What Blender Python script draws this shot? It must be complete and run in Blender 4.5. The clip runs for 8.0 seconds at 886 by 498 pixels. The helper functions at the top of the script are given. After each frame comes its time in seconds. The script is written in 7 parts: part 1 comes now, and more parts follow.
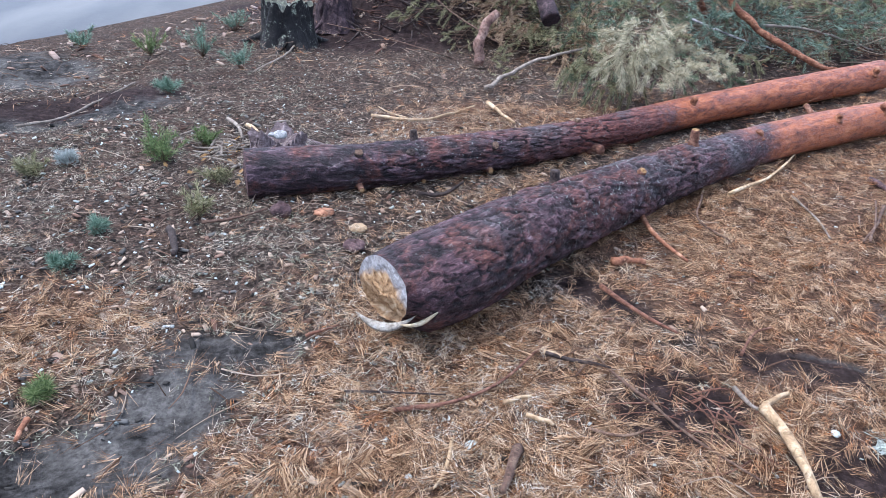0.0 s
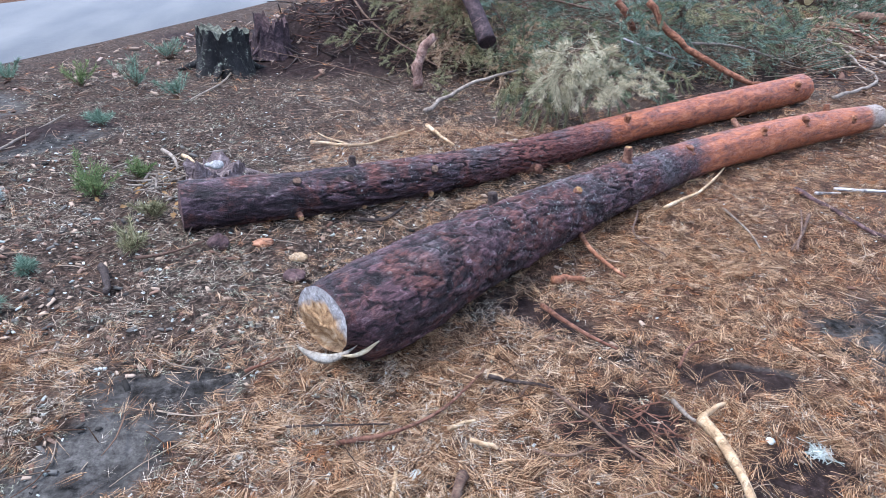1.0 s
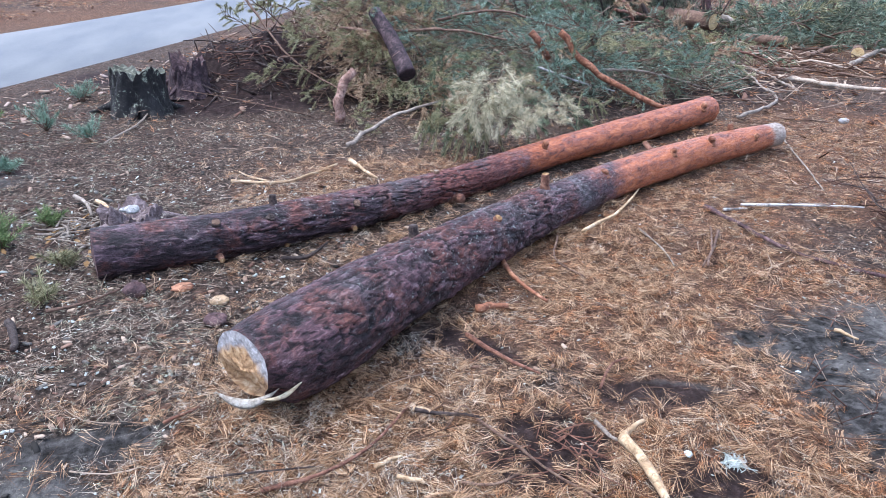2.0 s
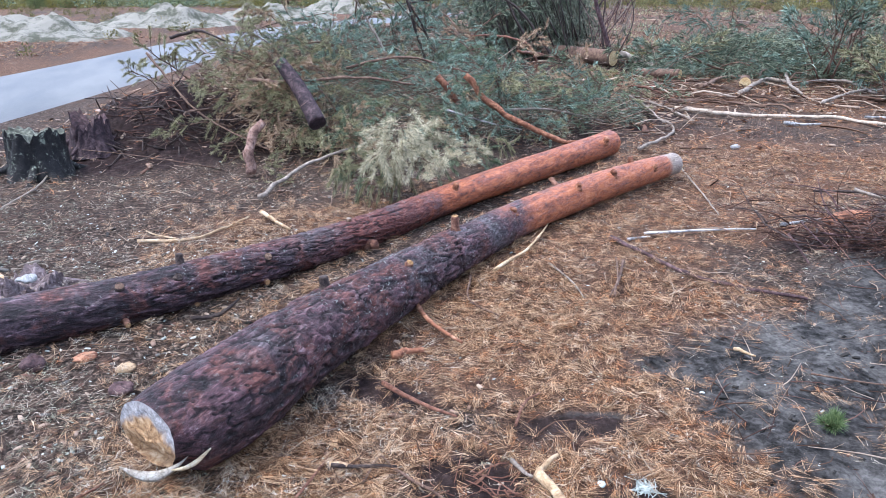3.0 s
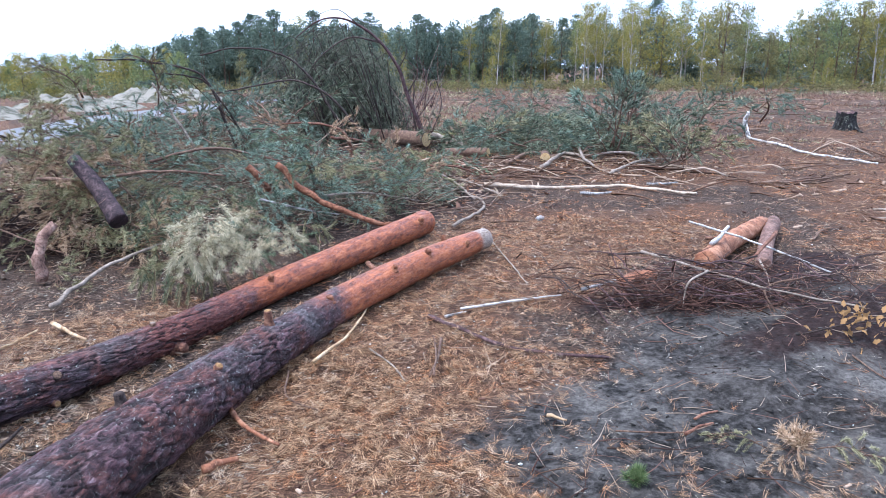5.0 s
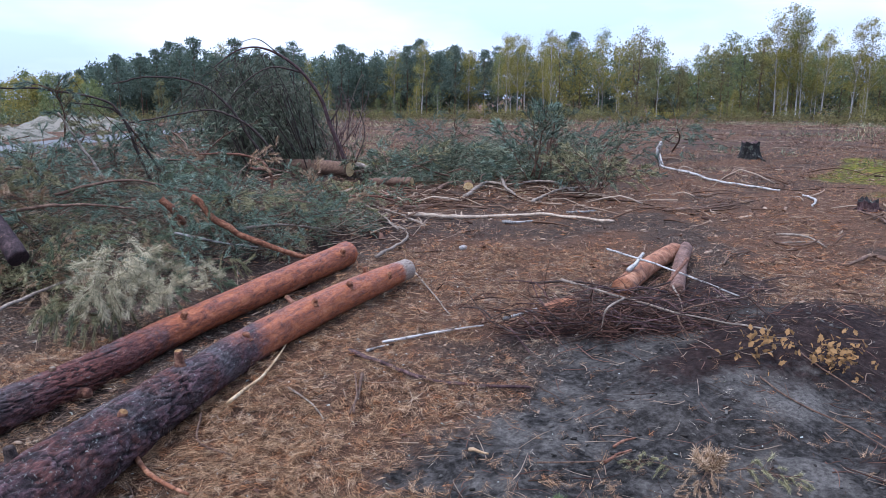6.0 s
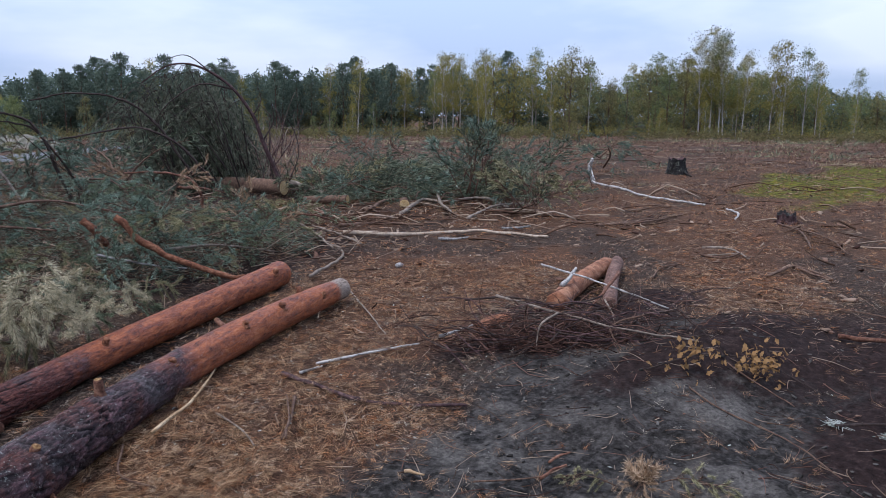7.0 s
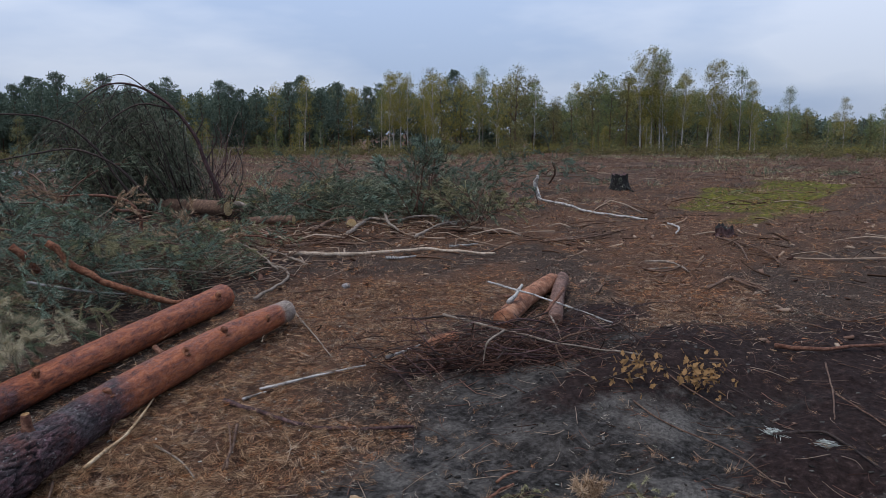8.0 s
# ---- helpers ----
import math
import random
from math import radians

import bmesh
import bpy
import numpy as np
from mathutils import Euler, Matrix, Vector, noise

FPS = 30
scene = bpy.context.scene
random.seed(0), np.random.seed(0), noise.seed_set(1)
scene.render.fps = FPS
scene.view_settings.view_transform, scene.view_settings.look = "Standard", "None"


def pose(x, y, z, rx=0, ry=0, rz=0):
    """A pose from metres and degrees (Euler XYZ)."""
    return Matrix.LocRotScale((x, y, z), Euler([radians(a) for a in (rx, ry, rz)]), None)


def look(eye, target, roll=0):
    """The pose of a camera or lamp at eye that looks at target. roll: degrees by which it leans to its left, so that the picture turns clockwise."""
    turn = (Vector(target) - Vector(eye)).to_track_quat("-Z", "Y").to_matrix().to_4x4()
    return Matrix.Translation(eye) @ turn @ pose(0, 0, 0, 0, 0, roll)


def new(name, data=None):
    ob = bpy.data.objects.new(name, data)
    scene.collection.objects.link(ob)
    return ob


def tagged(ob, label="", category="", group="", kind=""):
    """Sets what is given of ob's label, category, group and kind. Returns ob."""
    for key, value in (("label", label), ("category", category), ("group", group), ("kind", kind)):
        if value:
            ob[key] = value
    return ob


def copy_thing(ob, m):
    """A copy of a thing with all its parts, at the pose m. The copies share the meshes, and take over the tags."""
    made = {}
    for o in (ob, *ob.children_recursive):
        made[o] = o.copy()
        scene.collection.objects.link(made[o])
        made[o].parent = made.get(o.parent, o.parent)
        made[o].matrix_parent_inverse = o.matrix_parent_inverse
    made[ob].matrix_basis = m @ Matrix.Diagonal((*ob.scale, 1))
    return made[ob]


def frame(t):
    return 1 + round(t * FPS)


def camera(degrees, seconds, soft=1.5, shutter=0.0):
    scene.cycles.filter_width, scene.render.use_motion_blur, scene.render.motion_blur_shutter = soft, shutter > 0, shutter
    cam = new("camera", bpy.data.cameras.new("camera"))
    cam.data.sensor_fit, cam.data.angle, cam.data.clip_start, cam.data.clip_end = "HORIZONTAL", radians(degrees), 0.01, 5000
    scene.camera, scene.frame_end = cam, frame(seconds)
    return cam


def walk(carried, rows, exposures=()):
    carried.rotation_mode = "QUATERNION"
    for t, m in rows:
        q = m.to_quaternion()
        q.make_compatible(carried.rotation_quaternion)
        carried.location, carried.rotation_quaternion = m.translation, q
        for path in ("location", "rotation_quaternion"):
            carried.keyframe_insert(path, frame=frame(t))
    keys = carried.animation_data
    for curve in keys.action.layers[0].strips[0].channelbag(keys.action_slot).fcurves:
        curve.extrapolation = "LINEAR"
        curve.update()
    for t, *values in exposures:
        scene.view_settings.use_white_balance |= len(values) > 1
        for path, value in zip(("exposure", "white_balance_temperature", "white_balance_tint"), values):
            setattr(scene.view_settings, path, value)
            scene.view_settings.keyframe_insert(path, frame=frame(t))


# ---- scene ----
cam = camera(64.3, 8.0, soft=0.7)
PATH = [
    (0, (0.024, 0.017, 1.475), (0.097, 1.778, 0.529), 2.9),
    (0.5, (0.048, 0.023, 1.488), (0.187, 1.794, 0.57), 2.8),
    (1, (0.069, 0.026, 1.499), (0.278, 1.804, 0.607), 2.5),
    (1.5, (0.096, 0.022, 1.511), (0.39, 1.805, 0.654), 2.3),
    (3, (0.208, -0.025, 1.571), (0.797, 1.749, 0.862), 0.3),
    (3.5, (0.239, -0.036, 1.586), (0.936, 1.722, 0.937), -0.2),
    (4, (0.273, -0.044, 1.592), (1.073, 1.688, 0.991), -0.4),
    (4.5, (0.296, -0.056, 1.604), (1.221, 1.631, 1.056), -0.4),
    (6, (0.383, -0.053, 1.634), (1.595, 1.48, 1.212), 0.0),
    (6.5, (0.404, -0.047, 1.635), (1.695, 1.429, 1.244), 0.3),
    (7, (0.424, -0.051, 1.634), (1.774, 1.376, 1.259), 0.1),
    (7.5, (0.442, -0.055, 1.637), (1.843, 1.326, 1.277), -0.1),
    (8, (0.462, -0.063, 1.644), (1.917, 1.269, 1.318), -0.3),
]
EXPOSURE = [(0, 1.46, 5950, 12), (1.5, 1.56, 5900, 12.5), (3.5, 1.66, 5950, 12), (4.7, 1.68, 5900, 12), (5.8, 1.04, 5900, 15), (6.5, 0.6, 6100, 16), (7.2, 0.25, 6400, 14), (8, -0.08, 6550, 12)]
walk(cam, [(t, look(eye, target, roll)) for t, eye, target, roll in PATH], EXPOSURE)

# ---- world and light: an overcast autumn day ----
world = bpy.data.worlds.new("overcast_sky")
scene.world = world
world.use_nodes = True
wn = world.node_tree
wn.nodes.clear()
w_out = wn.nodes.new("ShaderNodeOutputWorld")
w_bg = wn.nodes.new("ShaderNodeBackground")
w_sky = wn.nodes.new("ShaderNodeTexSky")
w_sky.sky_type = "NISHITA"
w_sky.sun_disc = False
w_sky.sun_elevation = radians(64)
w_sky.sun_rotation = radians(288)
w_co = wn.nodes.new("ShaderNodeTexCoord")
w_map = wn.nodes.new("ShaderNodeMapping")
w_map.inputs["Scale"].default_value = (1.0, 1.0, 3.6)
w_nz = wn.nodes.new("ShaderNodeTexNoise")
w_nz.inputs["Scale"].default_value = 2.1
w_nz.inputs["Detail"].default_value = 5
w_nz.inputs["Roughness"].default_value = 0.5
w_ramp = wn.nodes.new("ShaderNodeValToRGB")
w_ramp.color_ramp.elements[0].position = 0.40
w_ramp.color_ramp.elements[0].color = (4.3, 5.6, 8.0, 1)
w_ramp.color_ramp.elements[1].position = 0.60
w_ramp.color_ramp.elements[1].color = (6.6, 7.6, 9.4, 1)
w_mix = wn.nodes.new("ShaderNodeMixRGB")
w_mix.inputs[0].default_value = 0.9
wn.links.new(w_co.outputs["Generated"], w_map.inputs[0])
wn.links.new(w_map.outputs[0], w_nz.inputs["Vector"])
wn.links.new(w_nz.outputs[0], w_ramp.inputs[0])
wn.links.new(w_sky.outputs[0], w_mix.inputs[1])
wn.links.new(w_ramp.outputs[0], w_mix.inputs[2])
w_xyz = wn.nodes.new("ShaderNodeSeparateXYZ")
w_rise = wn.nodes.new("ShaderNodeMapRange")
w_rise.inputs["From Max"].default_value = 0.36
w_rise.inputs["To Min"].default_value, w_rise.inputs["To Max"].default_value = 0.88, 1.66
w_grad = wn.nodes.new("ShaderNodeMixRGB")
w_grad.blend_type = "MULTIPLY"
w_grad.inputs[0].default_value = 1.0
wn.links.new(w_co.outputs["Generated"], w_xyz.inputs[0])
wn.links.new(w_xyz.outputs[2], w_rise.inputs[0])
wn.links.new(w_mix.outputs[0], w_grad.inputs[1])
wn.links.new(w_rise.outputs[0], w_grad.inputs[2])
wn.links.new(w_grad.outputs[0], w_bg.inputs[0])
w_bg.inputs[1].default_value = 0.090
wn.links.new(w_bg.outputs[0], w_out.inputs[0])

sun = new("sun", bpy.data.lights.new("sun", "SUN"))
sun.data.energy = 2.5
sun.data.angle = radians(14)
sun.data.color = (1.0, 0.985, 0.96)
sun.matrix_world = look((0, 0, 30), (13.5, -4.3, 0))

# ---- small mesh tools ----
RNG = np.random.default_rng(7)


def lattice(ix, iy, seed):
    h = (ix.astype(np.int64) * 374761393 + iy.astype(np.int64) * 668265263 + seed * 974634777) & 0x7FFFFFFF
    h = ((h ^ (h >> 13)) * 1274126177) & 0x7FFFFFFF
    h = h ^ (h >> 16)
    return (h & 0xFFFFF) / float(0xFFFFF)


def vn(x, y, seed=0):
    """Value noise, 0 to 1."""
    x, y = np.asarray(x, float), np.asarray(y, float)
    ix, iy = np.floor(x), np.floor(y)
    fx, fy = x - ix, y - iy
    fx, fy = fx * fx * (3 - 2 * fx), fy * fy * (3 - 2 * fy)
    a, b = lattice(ix, iy, seed), lattice(ix + 1, iy, seed)
    c, d = lattice(ix, iy + 1, seed), lattice(ix + 1, iy + 1, seed)
    return (a + (b - a) * fx) * (1 - fy) + (c + (d - c) * fx) * fy


def fbm(x, y, seed=0, octaves=4):
    x, y = np.asarray(x, float), np.asarray(y, float)
    total, amp, norm = 0.0, 1.0, 0.0
    for o in range(octaves):
        total = total + amp * vn(x * 2 ** o + 17.3 * o, y * 2 ** o - 9.1 * o, seed + o)
        norm += amp
        amp *= 0.5
    return total / norm


def sstep(a, b, v):
    k = np.clip((v - a) / (b - a), 0, 1)
    return k * k * (3 - 2 * k)


def mesh_from(name, verts, faces, mats, smooth=False, mat_index=None):
    """A mesh out of arrays: faces all have the same number of corners."""
    verts, faces = np.asarray(verts, np.float32), np.asarray(faces, np.int32)
    me = bpy.data.meshes.new(name)
    me.vertices.add(len(verts))
    me.vertices.foreach_set("co", verts.ravel())
    k = faces.shape[1]
    me.loops.add(faces.size)
    me.loops.foreach_set("vertex_index", faces.ravel())
    me.polygons.add(len(faces))
    me.polygons.foreach_set("loop_start", np.arange(0, faces.size, k, dtype=np.int32))
    for m in (mats if isinstance(mats, (list, tuple)) else [mats]):
        me.materials.append(m)
    if mat_index is not None:
        me.polygons.foreach_set("material_index", np.asarray(mat_index, np.int32))
    me.update(calc_edges=True)
    me.validate()
    if smooth:
        me.polygons.foreach_set("use_smooth", np.ones(len(me.polygons), bool))
    return me


def float_layer(me, name, values):
    layer = me.attributes.new(name, "FLOAT", "POINT")
    layer.data.foreach_set("value", np.asarray(values, np.float32))


def part(name, me, parent=None, label="", at=None):
    ob = new(name, me)
    if parent is not None:
        ob.parent = parent
    if at is not None:
        ob.matrix_basis = at
    return tagged(ob, label)


def thing(name, label, category, group="", kind="", at=None):
    ob = new(name)
    ob.empty_display_size = 0.1
    if at is not None:
        ob.matrix_basis = at
    return tagged(ob, label, category, group, kind)


def ring_frames(pts):
    pts = np.asarray(pts, float)
    tan = np.gradient(pts, axis=0)
    tan /= np.linalg.norm(tan, axis=1)[:, None] + 1e-12
    side = np.cross(tan[0], (0.31, 0.2, 0.93))
    if np.linalg.norm(side) < 0.1:
        side = np.cross(tan[0], (1, 0, 0))
    u = np.zeros_like(pts)
    for i in range(len(pts)):
        side = side - tan[i] * (side @ tan[i])
        side /= np.linalg.norm(side) + 1e-12
        u[i] = side
    return tan, u, np.cross(tan, u)


def smooth_line(pts, n):
    """A rounded line of n points through a few given ones."""
    pts = np.asarray(pts, float)
    if len(pts) == 2:
        return pts[0] + np.linspace(0, 1, n)[:, None] * (pts[1] - pts[0])
    p = np.vstack([2 * pts[0] - pts[1], pts, 2 * pts[-1] - pts[-2]])
    out = []
    for s in np.linspace(0, len(pts) - 1 - 1e-6, n):
        i = int(s)
        f = s - i
        a, b, c, d = p[i], p[i + 1], p[i + 2], p[i + 3]
        out.append(0.5 * (2 * b + (c - a) * f + (2 * a - 5 * b + 4 * c - d) * f * f + (3 * b - a - 3 * c + d) * f ** 3))
    return np.array(out)


def tube(pts, radii, sides=8, rough=0.0, seed=0):
    """Rings along a line, closed at both ends: vertices and quads."""
    pts = np.asarray(pts, float)
    n = len(pts)
    radii = np.broadcast_to(np.asarray(radii, float), (n,)).copy()
    tan, u, v = ring_frames(pts)
    ang = np.linspace(0, 2 * math.pi, sides, endpoint=False)
    ii, jj = np.meshgrid(np.arange(n), np.arange(sides), indexing="ij")
    r = radii[:, None] * (1 + rough * (vn(ii * 0.7, jj * 1.3, seed) - 0.5) * 2)
    ring = pts[:, None] + (u[:, None] * np.cos(ang)[None, :, None] + v[:, None] * np.sin(ang)[None, :, None]) * r[:, :, None]
    ring = np.vstack([pts[0] + (ring[:1] - pts[0]) * 0.02, ring, pts[-1] + (ring[-1:] - pts[-1]) * 0.02])
    m = n + 2
    i, j = np.meshgrid(np.arange(m - 1), np.arange(sides), indexing="ij")
    k = (j + 1) % sides
    faces = np.stack([i * sides + j, i * sides + k, (i + 1) * sides + k, (i + 1) * sides + j], -1).reshape(-1, 4)
    return ring.reshape(-1, 3), faces


def joined(pieces):
    vs, fs, base = [], [], 0
    for v, f in pieces:
        vs.append(v)
        fs.append(np.asarray(f) + base)
        base += len(v)
    return np.vstack(vs), np.vstack(fs)


def blades(base, direction, length, width, side=None, bend=None):
    """Thin pointed needles: one triangle each."""
    base, direction = np.asarray(base, float), np.asarray(direction, float)
    n = len(base)
    if side is None:
        side = RNG.normal(size=(n, 3))
    side = np.cross(direction, side)
    side /= np.linalg.norm(side, axis=1)[:, None] + 1e-9
    length, width = np.broadcast_to(length, (n,)), np.broadcast_to(width, (n,))
    a = base - side * width[:, None] / 2
    b = base + side * width[:, None] / 2
    c = base + direction * length[:, None]
    verts = np.stack([a, b, c], 1).reshape(-1, 3)
    return verts, np.arange(3 * n).reshape(-1, 3)


# ---- materials ----
def material(name, rough=0.85, spec=0.25):
    m = bpy.data.materials.new(name)
    m.use_nodes = True
    nt = m.node_tree
    b = nt.nodes["Principled BSDF"]
    b.inputs["Roughness"].default_value = rough
    b.inputs["Specular IOR Level"].default_value = spec
    return m, nt, b


def coords(nt, scale=(1, 1, 1)):
    c = nt.nodes.new("ShaderNodeTexCoord")
    mp = nt.nodes.new("ShaderNodeMapping")
    mp.inputs["Scale"].default_value = scale
    nt.links.new(c.outputs["Object"], mp.inputs[0])
    return mp.outputs[0]


def nz(nt, vec, scale, detail=5, rough=0.6, distort=0.0):
    n = nt.nodes.new("ShaderNodeTexNoise")
    n.inputs["Scale"].default_value = scale
    n.inputs["Detail"].default_value = detail
    n.inputs["Roughness"].default_value = rough
    n.inputs["Distortion"].default_value = distort
    nt.links.new(vec, n.inputs["Vector"])
    return n.outputs[0]


def cells(nt, vec, scale, feature="F1"):
    n = nt.nodes.new("ShaderNodeTexVoronoi")
    n.feature = feature
    n.inputs["Scale"].default_value = scale
    nt.links.new(vec, n.inputs["Vector"])
    return n


def ramp(nt, fac, stops):
    r = nt.nodes.new("ShaderNodeValToRGB")
    el = r.color_ramp.elements
    while len(el) < len(stops):
        el.new(0.5)
    for e, (p, c) in zip(el, stops):
        e.position = p
        e.color = (c, c, c, 1) if isinstance(c, (int, float)) else (*c, 1)
    nt.links.new(fac, r.inputs[0])
    return r.outputs[0]


def mixc(nt, fac, a, b, blend="MIX"):
    m = nt.nodes.new("ShaderNodeMixRGB")
    m.blend_type = blend
    for k, val in enumerate((fac, a, b)):
        if isinstance(val, (int, float)):
            m.inputs[k].default_value = val if k == 0 else (val, val, val, 1)
        elif isinstance(val, tuple):
            m.inputs[k].default_value = (*val, 1)
        else:
            nt.links.new(val, m.inputs[k])
    return m.outputs[0]


def calc(nt, op, a, b=0.0):
    m = nt.nodes.new("ShaderNodeMath")
    m.operation = op
    for k, val in enumerate((a, b)):
        if isinstance(val, (int, float)):
            m.inputs[k].default_value = val
        else:
            nt.links.new(val, m.inputs[k])
    return m.outputs[0]


def layer_of(nt, name):
    a = nt.nodes.new("ShaderNodeAttribute")
    a.attribute_name = name
    return a.outputs["Fac"]


def island(nt):
    return nt.nodes.new("ShaderNodeNewGeometry").outputs["Random Per Island"]


def by_object(nt):
    return nt.nodes.new("ShaderNodeObjectInfo").outputs["Random"]


def relief(nt, b, height, strength=0.5, dist=0.01):
    n = nt.nodes.new("ShaderNodeBump")
    n.inputs["Strength"].default_value = strength
    n.inputs["Distance"].default_value = dist
    nt.links.new(height, n.inputs["Height"])
    nt.links.new(n.outputs[0], b.inputs["Normal"])


def colour(nt, b, c):
    nt.links.new(c, b.inputs["Base Color"])


# ground: litter, needles, damp grey sand, moss
GROUND, nt, b = material("forest_floor", 0.95, 0.07)
v = coords(nt)
fine, mid, big = nz(nt, v, 55, 6, 0.7), nz(nt, v, 9, 5, 0.65), nz(nt, v, 0.8, 4, 0.6)
litter = ramp(nt, fine, [(0.38, (0.006, 0.005, 0.004)), (0.50, (0.034, 0.024, 0.019)), (0.60, (0.120, 0.086, 0.066)), (0.70, (0.285, 0.218, 0.176))])
red = ramp(nt, nz(nt, v, 31, 5, 0.7), [(0.40, (0.008, 0.005, 0.004)), (0.54, (0.046, 0.027, 0.020)), (0.66, (0.15, 0.090, 0.065))])
litter = mixc(nt, ramp(nt, mid, [(0.42, 0.0), (0.62, 0.75)]), litter, red)
needle = ramp(nt, nz(nt, v, 70, 5, 0.75, 1.5), [(0.36, (0.008, 0.005, 0.004)), (0.48, (0.060, 0.031, 0.020)), (0.60, (0.165, 0.092, 0.057)), (0.72, (0.31, 0.205, 0.135))])
sand = ramp(nt, nz(nt, v, 21, 6, 0.75), [(0.36, (0.006, 0.0056, 0.0053)), (0.5, (0.028, 0.0255, 0.0242)), (0.64, (0.078, 0.071, 0.067))])
pale = ramp(nt, nz(nt, v, 38, 6, 0.75), [(0.36, (0.042, 0.038, 0.035)), (0.62, (0.150, 0.138, 0.127))])
sand = mixc(nt, ramp(nt, nz(nt, v, 2.1, 6, 0.68), [(0.47, 0.0), (0.60, 0.85)]), sand, pale)
moss = ramp(nt, nz(nt, v, 6, 5, 0.7), [(0.36, (0.030, 0.026, 0.008)), (0.5, (0.068, 0.066, 0.010)), (0.66, (0.16, 0.155, 0.018))])
wobble = calc(nt, "MULTIPLY", calc(nt, "SUBTRACT", nz(nt, v, 14, 6, 0.75), 0.5), 0.7)


def zone(name):
    return ramp(nt, calc(nt, "ADD", layer_of(nt, name), wobble), [(0.38, 0.0), (0.61, 1.0)])


c = mixc(nt, zone("needles"), litter, needle)
c = mixc(nt, zone("sand"), c, sand)
c = mixc(nt, zone("moss"), c, moss)
# dark soil colour, also painted as shade under the bough heap and felled crown
c = mixc(nt, zone("soil"), c, ramp(nt, nz(nt, v, 20, 6, 0.75), [(0.35, (0.007, 0.004, 0.004)), (0.55, (0.026, 0.016, 0.015)), (0.72, (0.075, 0.050, 0.045))]))
c = mixc(nt, ramp(nt, big, [(0.35, 0.18), (0.6, 0.0)]), c, (0.03, 0.022, 0.018))
colour(nt, b, c)
relief(nt, b, mixc(nt, 0.5, nz(nt, v, 85, 6, 0.75), nz(nt, v, 18, 5, 0.7)), 1.0, 0.03)

ROAD, nt, b = material("wet_track", 0.45, 0.4)
v = coords(nt)
wet = nz(nt, coords(nt, (1, 0.25, 1)), 1.1, 4, 0.6)
colour(nt, b, mixc(nt, ramp(nt, wet, [(0.38, 0.0), (0.6, 1.0)]), (0.030, 0.031, 0.035), (0.085, 0.083, 0.082)))
rr = nt.nodes.new("ShaderNodeMapRange")
rr.inputs["To Min"].default_value, rr.inputs["To Max"].default_value = 0.42, 0.85
nt.links.new(wet, rr.inputs[0])
nt.links.new(rr.outputs[0], b.inputs["Roughness"])
relief(nt, b, nz(nt, v, 14, 6, 0.7), 0.25, 0.01)

SANDHEAP, nt, b = material("pale_sand", 0.95, 0.1)
v = coords(nt)
colour(nt, b, mixc(nt, ramp(nt, nz(nt, v, 1.5, 6, 0.7), [(0.46, 0.0), (0.58, 0.95)]), (0.165, 0.150, 0.126), (0.05, 0.05, 0.034)))
relief(nt, b, nz(nt, v, 5, 6, 0.7), 0.7, 0.08)


